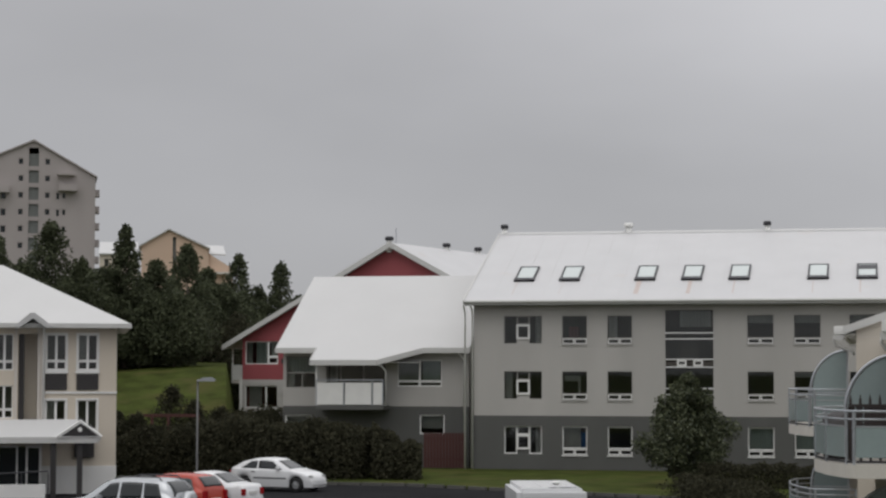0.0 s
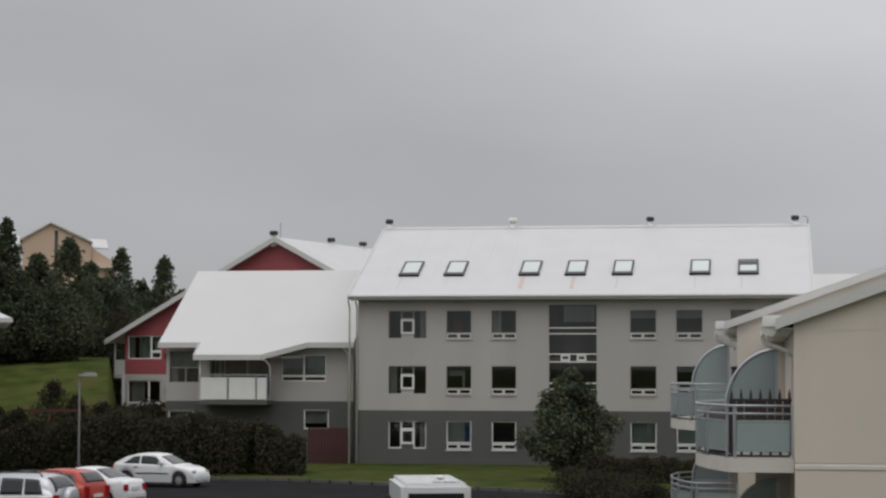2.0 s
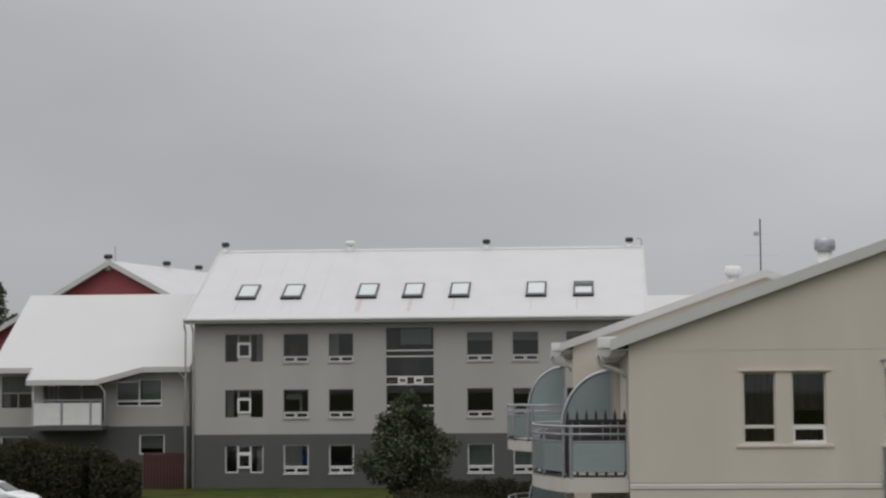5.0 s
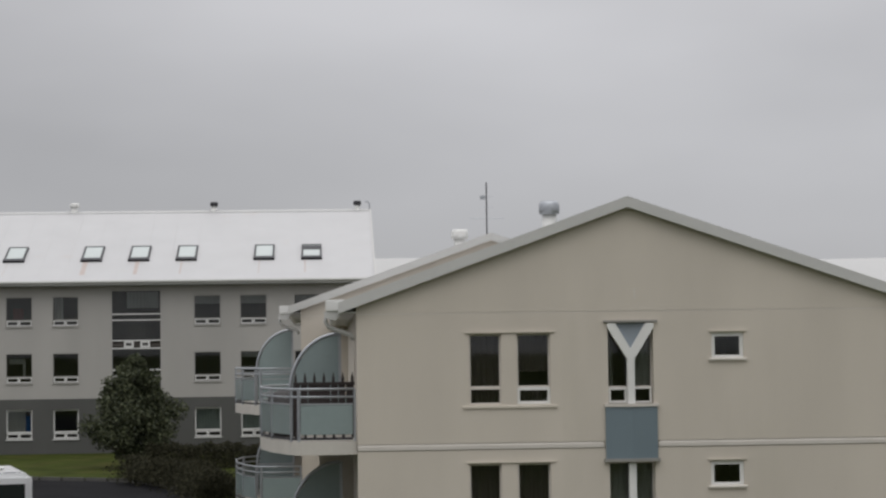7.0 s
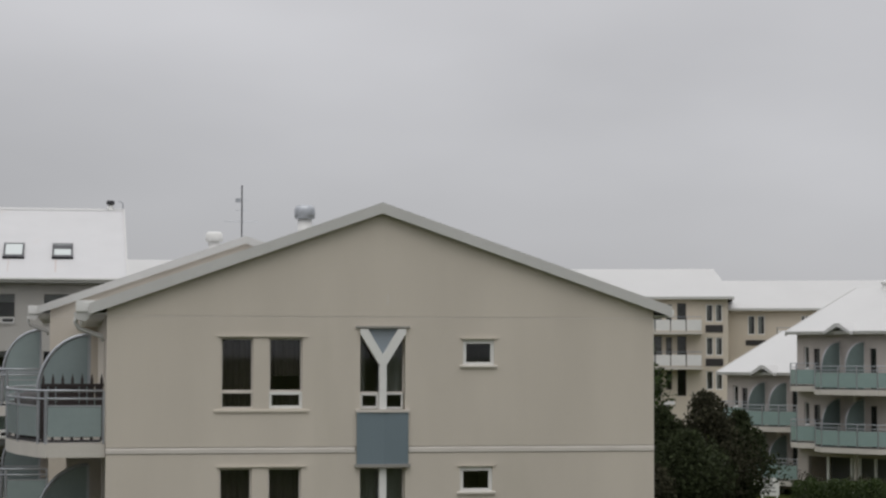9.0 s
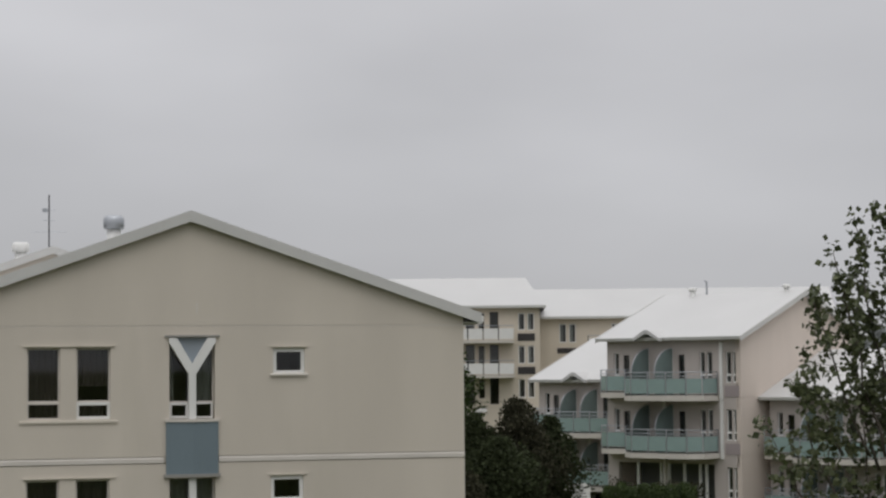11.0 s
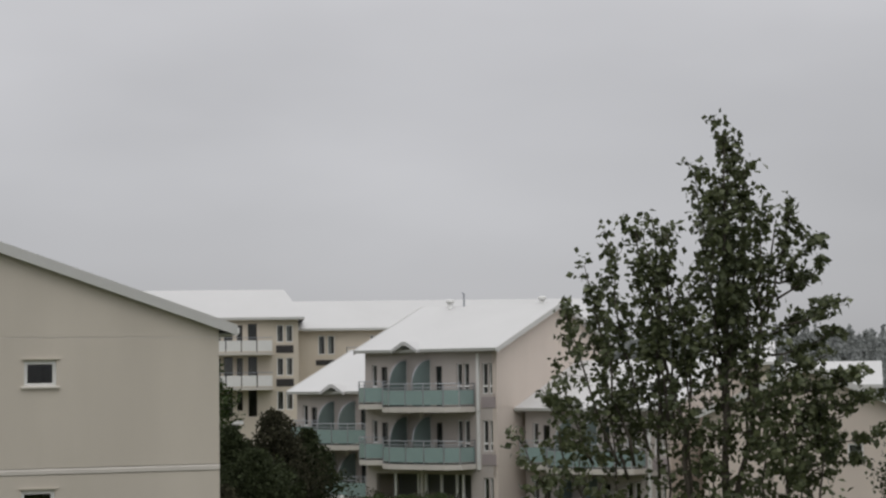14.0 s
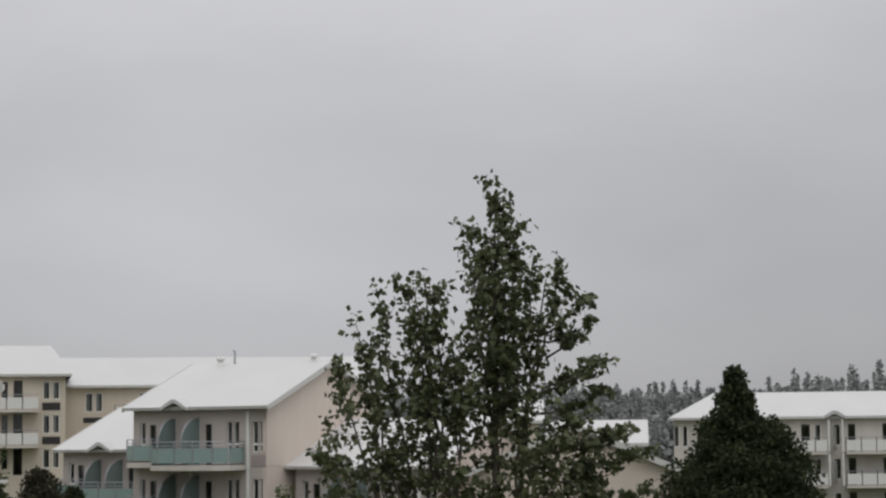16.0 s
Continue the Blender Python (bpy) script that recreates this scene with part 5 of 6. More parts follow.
porch_house()
block_house("rear_house", "white-roofed cream house behind the porch house", -22.0, 103, 0, -14, -0.9, -0.3, 8.0, 10.2, 10, CREAM_WALL, (), 0.5, (0, 3.5))

# ---- tower block and ochre house on the hill ----


def tower():
    root = thing("tower_block", "tall grey concrete apartment tower with pointed roof and balconies", "building", blocks(-22.95, 345, 0))
    apex, left, right = -1.6, -14.0, 8.4
    line = lambda x: 43.1 - (x - apex) * 0.575 if x > apex else 43.1 + (x - apex) * 0.43
    holes = [(-2.4, -0.8, 6.0, 42.0)]
    for k in range(12):
        z = 39.7 - 2.76 * k
        for x in (-4.1, -9.5, 0.2) if k else (-4.1, 0.2):
            holes.append((x, x + 0.85, z - 0.5, z + 0.5))
        if k > 1:
            if k < 5:
                holes.append((2.0, 2.6, z - 0.7, z + 0.5))
                holes.append((3.0, 3.6, z - 0.5, z + 0.5))
            holes.append((-6.9, -6.0, z - 0.7, z + 0.5))
    part("wall", wall_bm(right - left, line, holes, 2.0, breaks=(apex,), x0=left), CONCRETE, root)
    part("side_wall", box(bmesh.new(), right - 0.3, right, 0.302, 16, 2.0, line(right)), CONCRETE, root)
    part("side_wall", box(bmesh.new(), left, left + 0.3, 0.302, 16, 2.0, line(left)), CONCRETE, root)
    part("back_wall", prism(bmesh.new(), [(left + 0.31, 2), (right - 0.31, 2), (right - 0.31, line(right)), (apex, 43.1), (left + 0.31, line(left))], 15.7, 16), CONCRETE, root)
    part("partition", box(bmesh.new(), left + 0.31, right - 0.31, 2.0, 2.1, 2.0, 36.0), DARK_BACKING, root)
    for a, b in ((left - 0.3, apex), (right + 0.3, apex)):
        part("roof", slope_slab(bmesh.new(), [(a, -0.4, line(a) + 0.25), (b, -0.4, 43.35), (b, 16.4, 43.35), (a, 16.4, line(a) + 0.25)], 0.25), CONCRETE, root)
    for a, b, lo, hi in holes[1:]:
        w, h = round(b - a, 2), round(hi - lo, 2)
        again("window", shared(("tower_window", w, h), lambda: ring_bm([(0, w, 0, h, 0.08)]), CONCRETE), root, "", pose(a, 0.1, lo))
        again("pane", shared(("tower_pane", w, h), lambda: box(bmesh.new(), 0.08, w - 0.08, 0.13, 0.15, 0.08, h - 0.08), CAR_GLASS), root, "", pose(a, 0.0, lo))
    for k in range(12):
        z = 39.0 - 2.76 * k
        part("loggia_front", box(bmesh.new(), -2.4, -0.8, 0.1, 0.25, z - 0.75, z - 0.05), CONCRETE, root)
        part("loggia_glazing", box(bmesh.new(), -2.4, -0.8, 0.35, 0.4, z - 0.05, z + 2.0), DARK_BACKING, root)
        if k > 0:
            part("balcony", box(bmesh.new(), right + 0.004, right + 0.7, 1, 4, z - 2.0, z - 0.9), CONCRETE, root)
    part("balcony", box(bmesh.new(), 2.4, 5.4, -1.4, -0.004, 34.9, 36.0), CONCRETE, root)
    part("balcony", box(bmesh.new(), -10.5, -5.5, -1.4, -0.004, 34.5, 35.7), CONCRETE, root)
    part("balcony_roof", box(bmesh.new(), 2.2, 5.0, -1.2, -0.004, 37.5, 37.8), CONCRETE, root)


tower()


def ochre_house():
    root = thing("ochre_house", "ochre rendered house with white roof on the hill", "house", blocks(-19.55, 300, 0))
    line = lambda x: 25.6 - (abs(x) * 0.58 if x < 0 else x * 0.46)
    part("wall", wall_bm(9.6, line, [(0.55, 1.05, 12.0, 24.6)], 4.0, breaks=(0,), x0=-3.9), ORANGE_WALL, root)
    part("slit_glazing", box(bmesh.new(), 0.5, 1.1, 0.4, 0.5, 12, 25), DARK_BACKING, root)
    part("body", box(bmesh.new(), -3.8, 9.0, 0.6, 12, 4.0, 20.3), ORANGE_WALL, root)
    part("side_wing", wall_bm(4.0, lambda x: 22.6 - (x - 5.2) * 0.62, [(6.0, 6.6, 18.6, 19.8), (7.4, 8.0, 18.2, 19.2)], 4.0, x0=5.2), ORANGE_WALL, root, m=pose(0, 0.5, 0))
    part("slab", box(bmesh.new(), 6.0, 8.9, -0.6, 0.4, 19.3, 19.6), SLAB, root)
    part("roof", slope_slab(bmesh.new(), [(-4.3, -0.4, line(-4.3) + 0.2), (0, -0.4, 25.8), (0, 12, 25.8), (-4.3, 12, line(-4.3) + 0.2)], 0.2), ROOF_PLAIN, root)
    part("roof", slope_slab(bmesh.new(), [(5.9, -0.4, line(5.9) + 0.2), (0, -0.4, 25.8), (0, 12, 25.8), (5.9, 12, line(5.9) + 0.2)], 0.2), ROOF_PLAIN, root)
    part("side_roof", slope_slab(bmesh.new(), [(3.6, 2.0, 22.4), (8.2, 2.0, 22.3), (8.0, 8, 23.9), (3.8, 8, 24.0)], 0.2), ROOF_PLAIN, root)
    part("side_roof", slope_slab(bmesh.new(), [(-10.0, 2.0, 22.3), (-4.5, 2.0, 22.3), (-4.5, 8, 24.3), (-10.0, 8, 24.3)], 0.2), ROOF_PLAIN, root)
    part("link_wall", wall_bm(5.4, 22.2, [(-9.2, -8.6, 20.4, 21.5), (-7.4, -6.6, 20.2, 21.4)], 4.0, x0=-9.9), CREAM_WALL, root, m=pose(0, 2.4, 0))
    part("link_back", box(bmesh.new(), -9.8, -4.6, 4.0, 4.2, 4.0, 22.0), DARK_BACKING, root)


ochre_house()

# ---- plants ----


def leaf_mesh(name, points, size, mat, parent, seed, droop=0.35, aspect=0.62, label="", kind=""):
    """Many small folded leaves at the given points, as one mesh."""
    rng = np.random.RandomState(seed)
    p = np.asarray(points, float)
    n = len(p)
    d = rng.normal(size=(n, 3))
    d[:, 2] -= droop
    d /= np.linalg.norm(d, axis=1)[:, None]
    s = np.cross(d, rng.normal(size=(n, 3)))
    s /= np.linalg.norm(s, axis=1)[:, None]
    up = np.cross(s, d)
    ln = (size * rng.uniform(0.6, 1.3, n))[:, None]
    v = np.stack([p, p + d * ln * 0.45 + s * ln * aspect / 2 + up * ln * 0.10, p + d * ln, p + d * ln * 0.45 - s * ln * aspect / 2 + up * ln * 0.10], 1).reshape(-1, 3)
    f = np.arange(4 * n).reshape(-1, 4)
    me = bpy.data.meshes.new(name)
    me.from_pydata(v.tolist(), [], f.tolist())
    me.materials.append(mat)
    ob = again(name, me, parent, label)
    if kind:
        ob["kind"] = kind
    return ob


def limb(bm, a, b, r0, r1, rng, bend=0.12, n=5):
    a, b = Vector(a), Vector(b)
    d = (b - a).length
    pts = [a.lerp(b, i / n) + Vector(rng.normal(size=3).tolist()) * (bend * d * 0.25 if 0 < i < n else 0) + Vector((0, 0, bend * d * math.sin(math.pi * i / n) * -0.4)) for i in range(n + 1)]
    tube(bm, pts, [r0 + (r1 - r0) * i / n for i in range(n + 1)], 5)
    return pts


def tree(name, label, x, y, z, height, radius, mat, leaf, count, seed, bare=0.12, shape=1.0, clumps=40, category="tree", lean=(0, 0), spread=0.34, peak=0.3):
    """A tapered trunk with limbs to leafy clumps; shape above 1 makes a pointed crown."""
    rng = np.random.RandomState(seed)
    together_with = {"bank_tree": "trees on the bank", "bank_shrub": "shrubs on the bank", "large_shrub": "shrubs by the row house", "spruce_tree": "spruces behind the low roof"}
    root = thing(name, label, category, pose(x, y, z), together_with.get(name, ""))
    wood = bmesh.new()
    limb(wood, (0, 0, -0.3), (lean[0], lean[1], height * 0.93), 0.035 * height * 0.6 + 0.03, 0.015, rng, 0.03, 8)
    pts = []
    per = max(8, count // clumps)
    for k in range(clumps):
        h = bare + (1 - bare) * (k + rng.rand()) / clumps
        q = (h - bare) / (1 - bare)
        env = radius * min(1.0, (q + 0.06) / peak) ** 0.6 * (1 - max(0.0, q - peak) / (1 - peak)) ** shape if q < 1 else 0.05
        env = max(env, 0.05 * radius)
        a = k * 2.39996 + rng.uniform(-0.5, 0.5)
        rr = env * rng.uniform(0.35, 1.0)
        c = np.array([math.cos(a) * rr + lean[0] * h, math.sin(a) * rr + lean[1] * h, h * height])
        if k % 2 == 0:
            limb(wood, (lean[0] * h * 0.8, lean[1] * h * 0.8, max(0.05 * height, h * height - rr * 0.9)), c, 0.012 * height * (1.2 - h) + 0.006, 0.006, rng, 0.1, 4)
        sd = 1.75 * spread * (0.30 * radius + 0.70 * env) * rng.uniform(0.75, 1.2)
        way = rng.normal(size=(per, 3))
        way /= np.linalg.norm(way, axis=1)[:, None]
        pts.append(c + way * (rng.rand(per) ** 0.45)[:, None] * np.array([sd, sd, sd * 0.9]))
    part("trunk", wood, BARK, root, smooth=True)
    pts = np.concatenate(pts)
    pts = pts[pts[:, 2] > bare * height * 0.7]
    leaf_mesh("crown", pts, leaf, mat, root, seed + 1)
    return root


def polar(px_bearing, r):
    return r * math.sin(radians(px_bearing)), r * math.cos(radians(px_bearing))


def pear_tree():
    """The leafy garden tree close to the viewer: three upright leaders, open gaps, and drooping side branches."""
    rng = np.random.RandomState(11)
    b = 29.74
    root = thing("garden_tree", "tall leafy garden tree with several upright leaders", "tree", pose(*polar(b, 30.0), -0.08, 0, 0, -b))
    wood = bmesh.new()
    limb(wood, (-0.05, 0, -0.2), (0.06, 0, 8.1), 0.085, 0.008, rng, 0.010, 12)
    limb(wood, (0.0, 0.1, 1.6), (0.78, 0.2, 6.9), 0.06, 0.010, rng, 0.03, 10)
    limb(wood, (-0.1, -0.1, 1.2), (-1.15, -0.1, 6.8), 0.06, 0.008, rng, 0.04, 10)
    # upright shoots: foot x, foot z, tip x, tip z, reach of the leaves, density
    upright = ((0.0, 5.2, 0.08, 8.22, 0.20, 1.7), (0.0, 4.6, -0.36, 7.5, 0.18, 1.0), (0.05, 4.8, 0.33, 7.55, 0.20, 1.3), (0.05, 4.0, 0.14, 7.0, 0.30, 1.7), (-0.05, 4.2, -0.18, 6.95, 0.24, 1.3),
               (0.45, 4.2, 0.56, 6.95, 0.17, 1.1), (0.6, 5.4, 0.98, 7.05, 0.11, 0.9), (0.3, 3.6, 0.36, 6.2, 0.24, 1.3),
               (-0.85, 3.8, -1.0, 6.98, 0.17, 1.3), (-0.8, 4.0, -1.22, 6.75, 0.16, 1.0), (-0.7, 3.8, -0.78, 6.72, 0.15, 0.8), (-1.1, 3.6, -1.66, 6.66, 0.14, 1.2), (-1.3, 3.4, -1.93, 6.25, 0.13, 0.9),
               (-1.5, 3.4, -2.26, 5.68, 0.18, 0.9), (-1.4, 3.2, -1.85, 5.5, 0.26, 1.1), (-1.9, 3.4, -2.42, 4.75, 0.14, 0.6), (-0.95, 3.2, -0.95, 5.9, 0.30, 1.3), (-0.5, 4.3, -0.46, 6.0, 0.16, 1.2),
               (-0.5, 3.0, -0.55, 5.6, 0.28, 1.3), (-1.9, 2.4, -2.55, 4.5, 0.18, 0.9), (-2.1, 2.2, -2.85, 3.75, 0.2, 0.9), (-1.5, 2.4, -1.7, 4.6, 0.34, 1.3), (0.0, 2.4, 0.0, 5.4, 0.40, 1.8),
               (0.8, 2.6, 0.85, 5.0, 0.28, 1.3), (-0.8, 2.2, -0.85, 4.5, 0.40, 1.6), (0.5, 2.0, 0.55, 4.4, 0.42, 1.7), (1.3, 2.2, 1.35, 4.3, 0.34, 1.4), (-0.2, 1.6, -0.2, 3.8, 0.5, 1.6), (-1.9, 1.8, -2.2, 3.7, 0.34, 1.2),
               (1.0, 1.4, 1.1, 3.6, 0.45, 1.4))
    # side branches of the right-hand leader, nearly level, with leaves in tufts
    level = ((0.76, 6.35, 1.18, 6.72), (0.76, 6.1, 1.42, 6.60), (0.75, 5.75, 1.40, 6.22), (0.72, 6.0, 1.20, 6.1), (0.70, 5.25, 1.42, 5.62), (0.68, 5.3, 1.74, 5.75), (0.66, 4.95, 1.66, 5.28), (0.64, 4.7, 1.45, 4.95),
             (0.62, 4.35, 2.02, 4.72), (0.62, 4.1, 2.30, 4.40), (0.6, 3.95, 1.75, 4.12), (0.6, 3.65, 2.28, 3.82), (0.6, 3.3, 1.9, 3.45), (0.6, 4.5, 1.75, 4.62))
    pts = []
    for x0, z0, x, z, r, dens in upright:
        dep = rng.uniform(-0.8, 0.8) * min(1.0, (8.6 - z) / 2.5)
        spine = limb(wood, (x0, dep * 0.3, z0), (x, dep, z), 0.026, 0.006, rng, 0.05, 8)
        for i in range(int(13.5 * (z - z0) * dens * (1.15 if z < 5.05 else 1.0))):
            node = max(4, round((z - z0) / 0.21))
            q = min(1.0, round(rng.uniform(0.12, 1.0) ** 0.75 * node) / node + 0.012 * rng.normal())
            k = min(len(spine) - 2, int(q * (len(spine) - 1)))
            base = np.array(spine[k].lerp(spine[k + 1], q * (len(spine) - 1) - k))
            w = r * (1.3 - 0.8 * q) * (1.3 if x < -0.7 else 1.0)
            off = rng.normal(size=3) * np.array([w, w * 1.3, 0.10])
            tip = base + off + np.array([0, 0, 0.08 + 0.3 * np.linalg.norm(off[:2])])
            if rng.rand() < 0.3:
                tube(wood, [Vector(base.tolist()), Vector(tip.tolist())], [0.006, 0.003], 4)
            nl = rng.randint(7, 13)
            pts.append(base + (tip - base) * rng.uniform(0.45, 1.1, nl)[:, None] + rng.normal(size=(nl, 3)) * 0.05)
    for x0, z0, x, z in level:
        dep = rng.uniform(-0.5, 0.5)
        spine = limb(wood, (x0, 0.15, z0), (x, dep, z), 0.022, 0.006, rng, 0.08, 6)
        for i in range(int(9 * (x - x0)) + 5):
            q = rng.uniform(0.25, 1.0)
            k = min(len(spine) - 2, int(q * (len(spine) - 1)))
            base = np.array(spine[k].lerp(spine[k + 1], q * (len(spine) - 1) - k))
            nl = rng.randint(8, 15)
            pts.append(base + np.array([0.02, rng.normal() * 0.12, 0.05 + 0.05 * rng.normal()]) + rng.normal(size=(nl, 3)) * np.array([0.055, 0.06, 0.032]))
    part("trunk", wood, BARK, root, smooth=True)
    pts = np.concatenate(pts)
    gap = (np.abs(pts[:, 0] + 0.50 - 0.04 * (pts[:, 2] - 6.2)) < 0.09 + 0.04 * np.sin(pts[:, 2] * 5)) & (pts[:, 2] > 5.75) & (pts[:, 2] < 6.5)
    gap |= (np.abs(pts[:, 0] + 1.42) < 0.07) & (pts[:, 2] > 5.9) & (pts[:, 2] < 6.6)
    pts = pts[~gap | (rng.rand(len(pts)) < 0.06)]
    leaf_mesh("crown", pts, 0.11, LEAF, root, 12, 0.55, 0.8)


pear_tree()
tree("broadleaf_tree", "dense dark green tree beside the pink house", *polar(36.32, 60.0), -1.0, 5.9, 3.1, LEAF_DARK, 0.14, 46000, 21, 0.02, 0.50, 84, spread=0.20, peak=0.30)
tree("broadleaf_tree", "slim dark shoots of a dense green tree", *polar(36.2, 60.0), -1.0, 7.2, 2.3, LEAF_DARK, 0.14, 20000, 22, 0.25, 1.0, 60, spread=0.20, peak=0.15)
tree("street_tree", "small leafy tree in front of the grey block", -8.1, 87.6, 0.1, 4.55, 2.1, LEAF_TREE2, 0.15, 26000, 31, 0.12, 0.85, 64, spread=0.19, peak=0.34)
tree("garden_tree", "green garden tree beside the row house", *polar(15.35, 76.0), -0.3, 5.9, 1.5, LEAF_BUSH, 0.15, 9000, 41, 0.1, 0.8, 50, spread=0.26)
for i, (az, r, h, w) in enumerate(((16.0, 70, 3.1, 1.6), (17.2, 71, 3.6, 1.7), (18.1, 72, 3.0, 1.3), (15.2, 66, 1.9, 1.2), (16.7, 68, 2.4, 1.7))):
    tree("large_shrub", "dark leafy shrub on the lawn by the row house", *polar(az, r), -0.2, h, w, LEAF_HEDGE if i % 2 else LEAF_DARK, 0.13, 11000, 50 + i, 0.02, 0.8, 54, "shrub", peak=0.4, spread=0.26)

# wooded bank behind the parking place
BANK = ((-24.2, 134, 13.3, 2.88), (-22.75, 137, 14.6, 3.12), (-21.9, 133, 11.9, 2.64), (-20.72, 135, 14.2, 2.04), (-19.9, 137, 12.1, 2.64), (-19.05, 148, 13.9, 2.7),
        (-18.5, 152, 12.4, 2.4), (-17.66, 158, 13.9, 2.64), (-17.1, 160, 11.4, 2.4), (-16.5, 158, 13.2, 2.64), (-16.0, 160, 10.8, 2.16), (-23.4, 135, 11.7, 2.88),
        (-21.3, 136, 11.4, 3.12), (-20.3, 135, 10.1, 2.88), (-19.4, 135, 9.9, 3.12), (-18.75, 150, 10.8, 2.8), (-18.1, 152, 11.2, 2.9), (-17.5, 156, 10.8, 2.88),
        (-16.7, 157, 10.6, 2.88), (-22.3, 134, 10.6, 3.12))
for i, (az, r, top, w) in enumerate(BANK):
    x, y = polar(az, r)
    z = ground_z(x, y) - 0.2
    tree("bank_tree", "dark pointed tree on the grassy bank" if i < 11 else "dark bushy tree on the grassy bank", x, y, z, top - z, w, LEAF_BANK, 0.24, 8000 if i < 11 else 9000, 100 + i, 0.03, 0.75 if i < 11 else 0.55, 54, spread=0.22, peak=0.25 if i < 11 else 0.4)
for i, (az, r, h, w) in enumerate(((-19.45, 106, 4.2, 1.3), (-18.8, 105, 3.4, 1.2), (-18.1, 105, 3.1, 1.2), (-20.4, 104, 2.8, 1.2), (-20.9, 104, 2.9, 1.1))):
    x, y = polar(az, r)
    tree("bank_shrub", "rounded dark shrub on the lawn bank", x, y, ground_z(x, y) - 0.1, h, w, LEAF_HEDGE, 0.14, 5000, 140 + i, 0.02, 0.7, 30, "shrub", peak=0.4)


def hedge(name, label, line, width, low, mat, leaf, per_m, seed, z=0.0):
    """A belt of shrubs along a line with an uneven top. line: x, y, height."""
    rng = np.random.RandomState(seed)
    pts = []
    for (x0, y0, h0), (x1, y1, h1) in zip(line, line[1:]):
        ln = math.hypot(x1 - x0, y1 - y0)
        n = int(ln * per_m)
        u = rng.rand(n)
        h = h0 + (h1 - h0) * u
        bump = np.array([noise.noise((float(k) * ln * 0.55 + x0, seed, 0)) for k in u]) * 0.6 + np.array([noise.noise((float(k) * ln * 2.1 + y0, seed + 5, 0)) for k in u]) * 0.4
        hh = h * (1 + bump * 0.5)
        q = rng.rand(n) ** 0.75
        side = rng.normal(size=n) * width * 0.36 * (1 - 0.55 * q ** 3)
        nx, ny = -(y1 - y0) / ln, (x1 - x0) / ln
        pts.append(np.stack([x0 + (x1 - x0) * u + nx * side, y0 + (y1 - y0) * u + ny * side, z + low + q * hh], 1))
    ob = leaf_mesh(name, np.concatenate(pts), leaf, mat, None, seed, 0.1)
    tagged(ob, label, "hedge", kind="stuff")


hedge("shrub_hedge", "thick dark hedge of mixed shrubs along the parking place", [(-36, 92.6, 1.7), (-33, 91.9, 2.1), (-30.5, 91.3, 2.6), (-26, 90.9, 2.6), (-22.5, 90.7, 2.4), (-20.4, 91.2, 1.6)], 3.2, 0.0, LEAF_HEDGE, 0.15, 5200, 61)
hedge("shrub_hedge", "low dark undergrowth below the bank trees", [(-68, 128, 4.4), (-58, 132, 4.2), (-49, 136, 3.6), (-44, 141, 3.6)], 3.0, 5.0, LEAF_HEDGE, 0.2, 900, 62)
hedge("shrub_hedge", "dark shrubs in front of the red house", [(-36.0, 109, 1.9), (-32.5, 107, 2.2), (-30.9, 104, 2.2)], 1.6, 0.7, LEAF_HEDGE, 0.2, 700, 63)
hedge("low_hedge", "low dark hedge on the lawn by the small tree", [(-7.5, 86.2, 1.1), (-4.0, 86.0, 1.0), (0.2, 85.5, 1.0)], 1.6, 0.1, LEAF_HEDGE, 0.11, 1800, 64)
hedge("low_hedge", "green clipped hedge edging the asphalt", [(-7.4, 78.5, 0.9), (-4.6, 73, 0.9), (-3.6, 66, 0.9)], 1.3, 0.1, LEAF_HEDGE, 0.11, 1500, 65)
hedge("clipped_hedge", "clipped green hedge in front of the balcony house", [(29.1, 82.0, 1.3), (31.0, 81.0, 1.45), (32.5, 80.2, 1.35)], 1.5, 0.0, LEAF_BUSH, 0.10, 3000, 66, -1.75)
hedge("garden_shrubs", "dark shrubs below the balconies", [(34.6, 96.5, 1.7), (38.0, 93.0, 1.6)], 1.4, 0.0, LEAF_HEDGE, 0.15, 500, 67, -2.7)


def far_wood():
    """The wooded ridge on the skyline, with its haze painted into the leaf colour."""
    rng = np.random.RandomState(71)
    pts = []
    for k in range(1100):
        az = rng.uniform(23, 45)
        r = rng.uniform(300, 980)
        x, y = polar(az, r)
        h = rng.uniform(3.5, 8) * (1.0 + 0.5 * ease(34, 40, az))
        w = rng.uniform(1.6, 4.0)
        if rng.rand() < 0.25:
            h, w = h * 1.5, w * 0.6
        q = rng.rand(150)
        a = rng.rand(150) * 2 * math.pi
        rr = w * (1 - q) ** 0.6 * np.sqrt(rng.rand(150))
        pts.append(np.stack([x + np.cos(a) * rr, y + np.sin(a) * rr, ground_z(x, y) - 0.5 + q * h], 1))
    tagged(leaf_mesh("far_wood", np.concatenate(pts), 1.2, LEAF_FAR_HAZED, None, 72, 0.1, 0.8), "wood on the far ridge, its grey-green leaves paled for haze", "woodland", kind="stuff")


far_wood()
for i, (az, r, h, w) in enumerate(((32.2, 150, 4.6, 1.5), (32.65, 152, 4.9, 1.7), (31.6, 155, 3.6, 1.6))):
    x, y = polar(az, r)
    tree("spruce_tree", "dark spruce behind the low white roof", x, y, ground_z(x, y), h + 3.2, w, LEAF_DARK, 0.3, 1200, 170 + i, 0.05, 1.2, 30)

# ---- cars ----


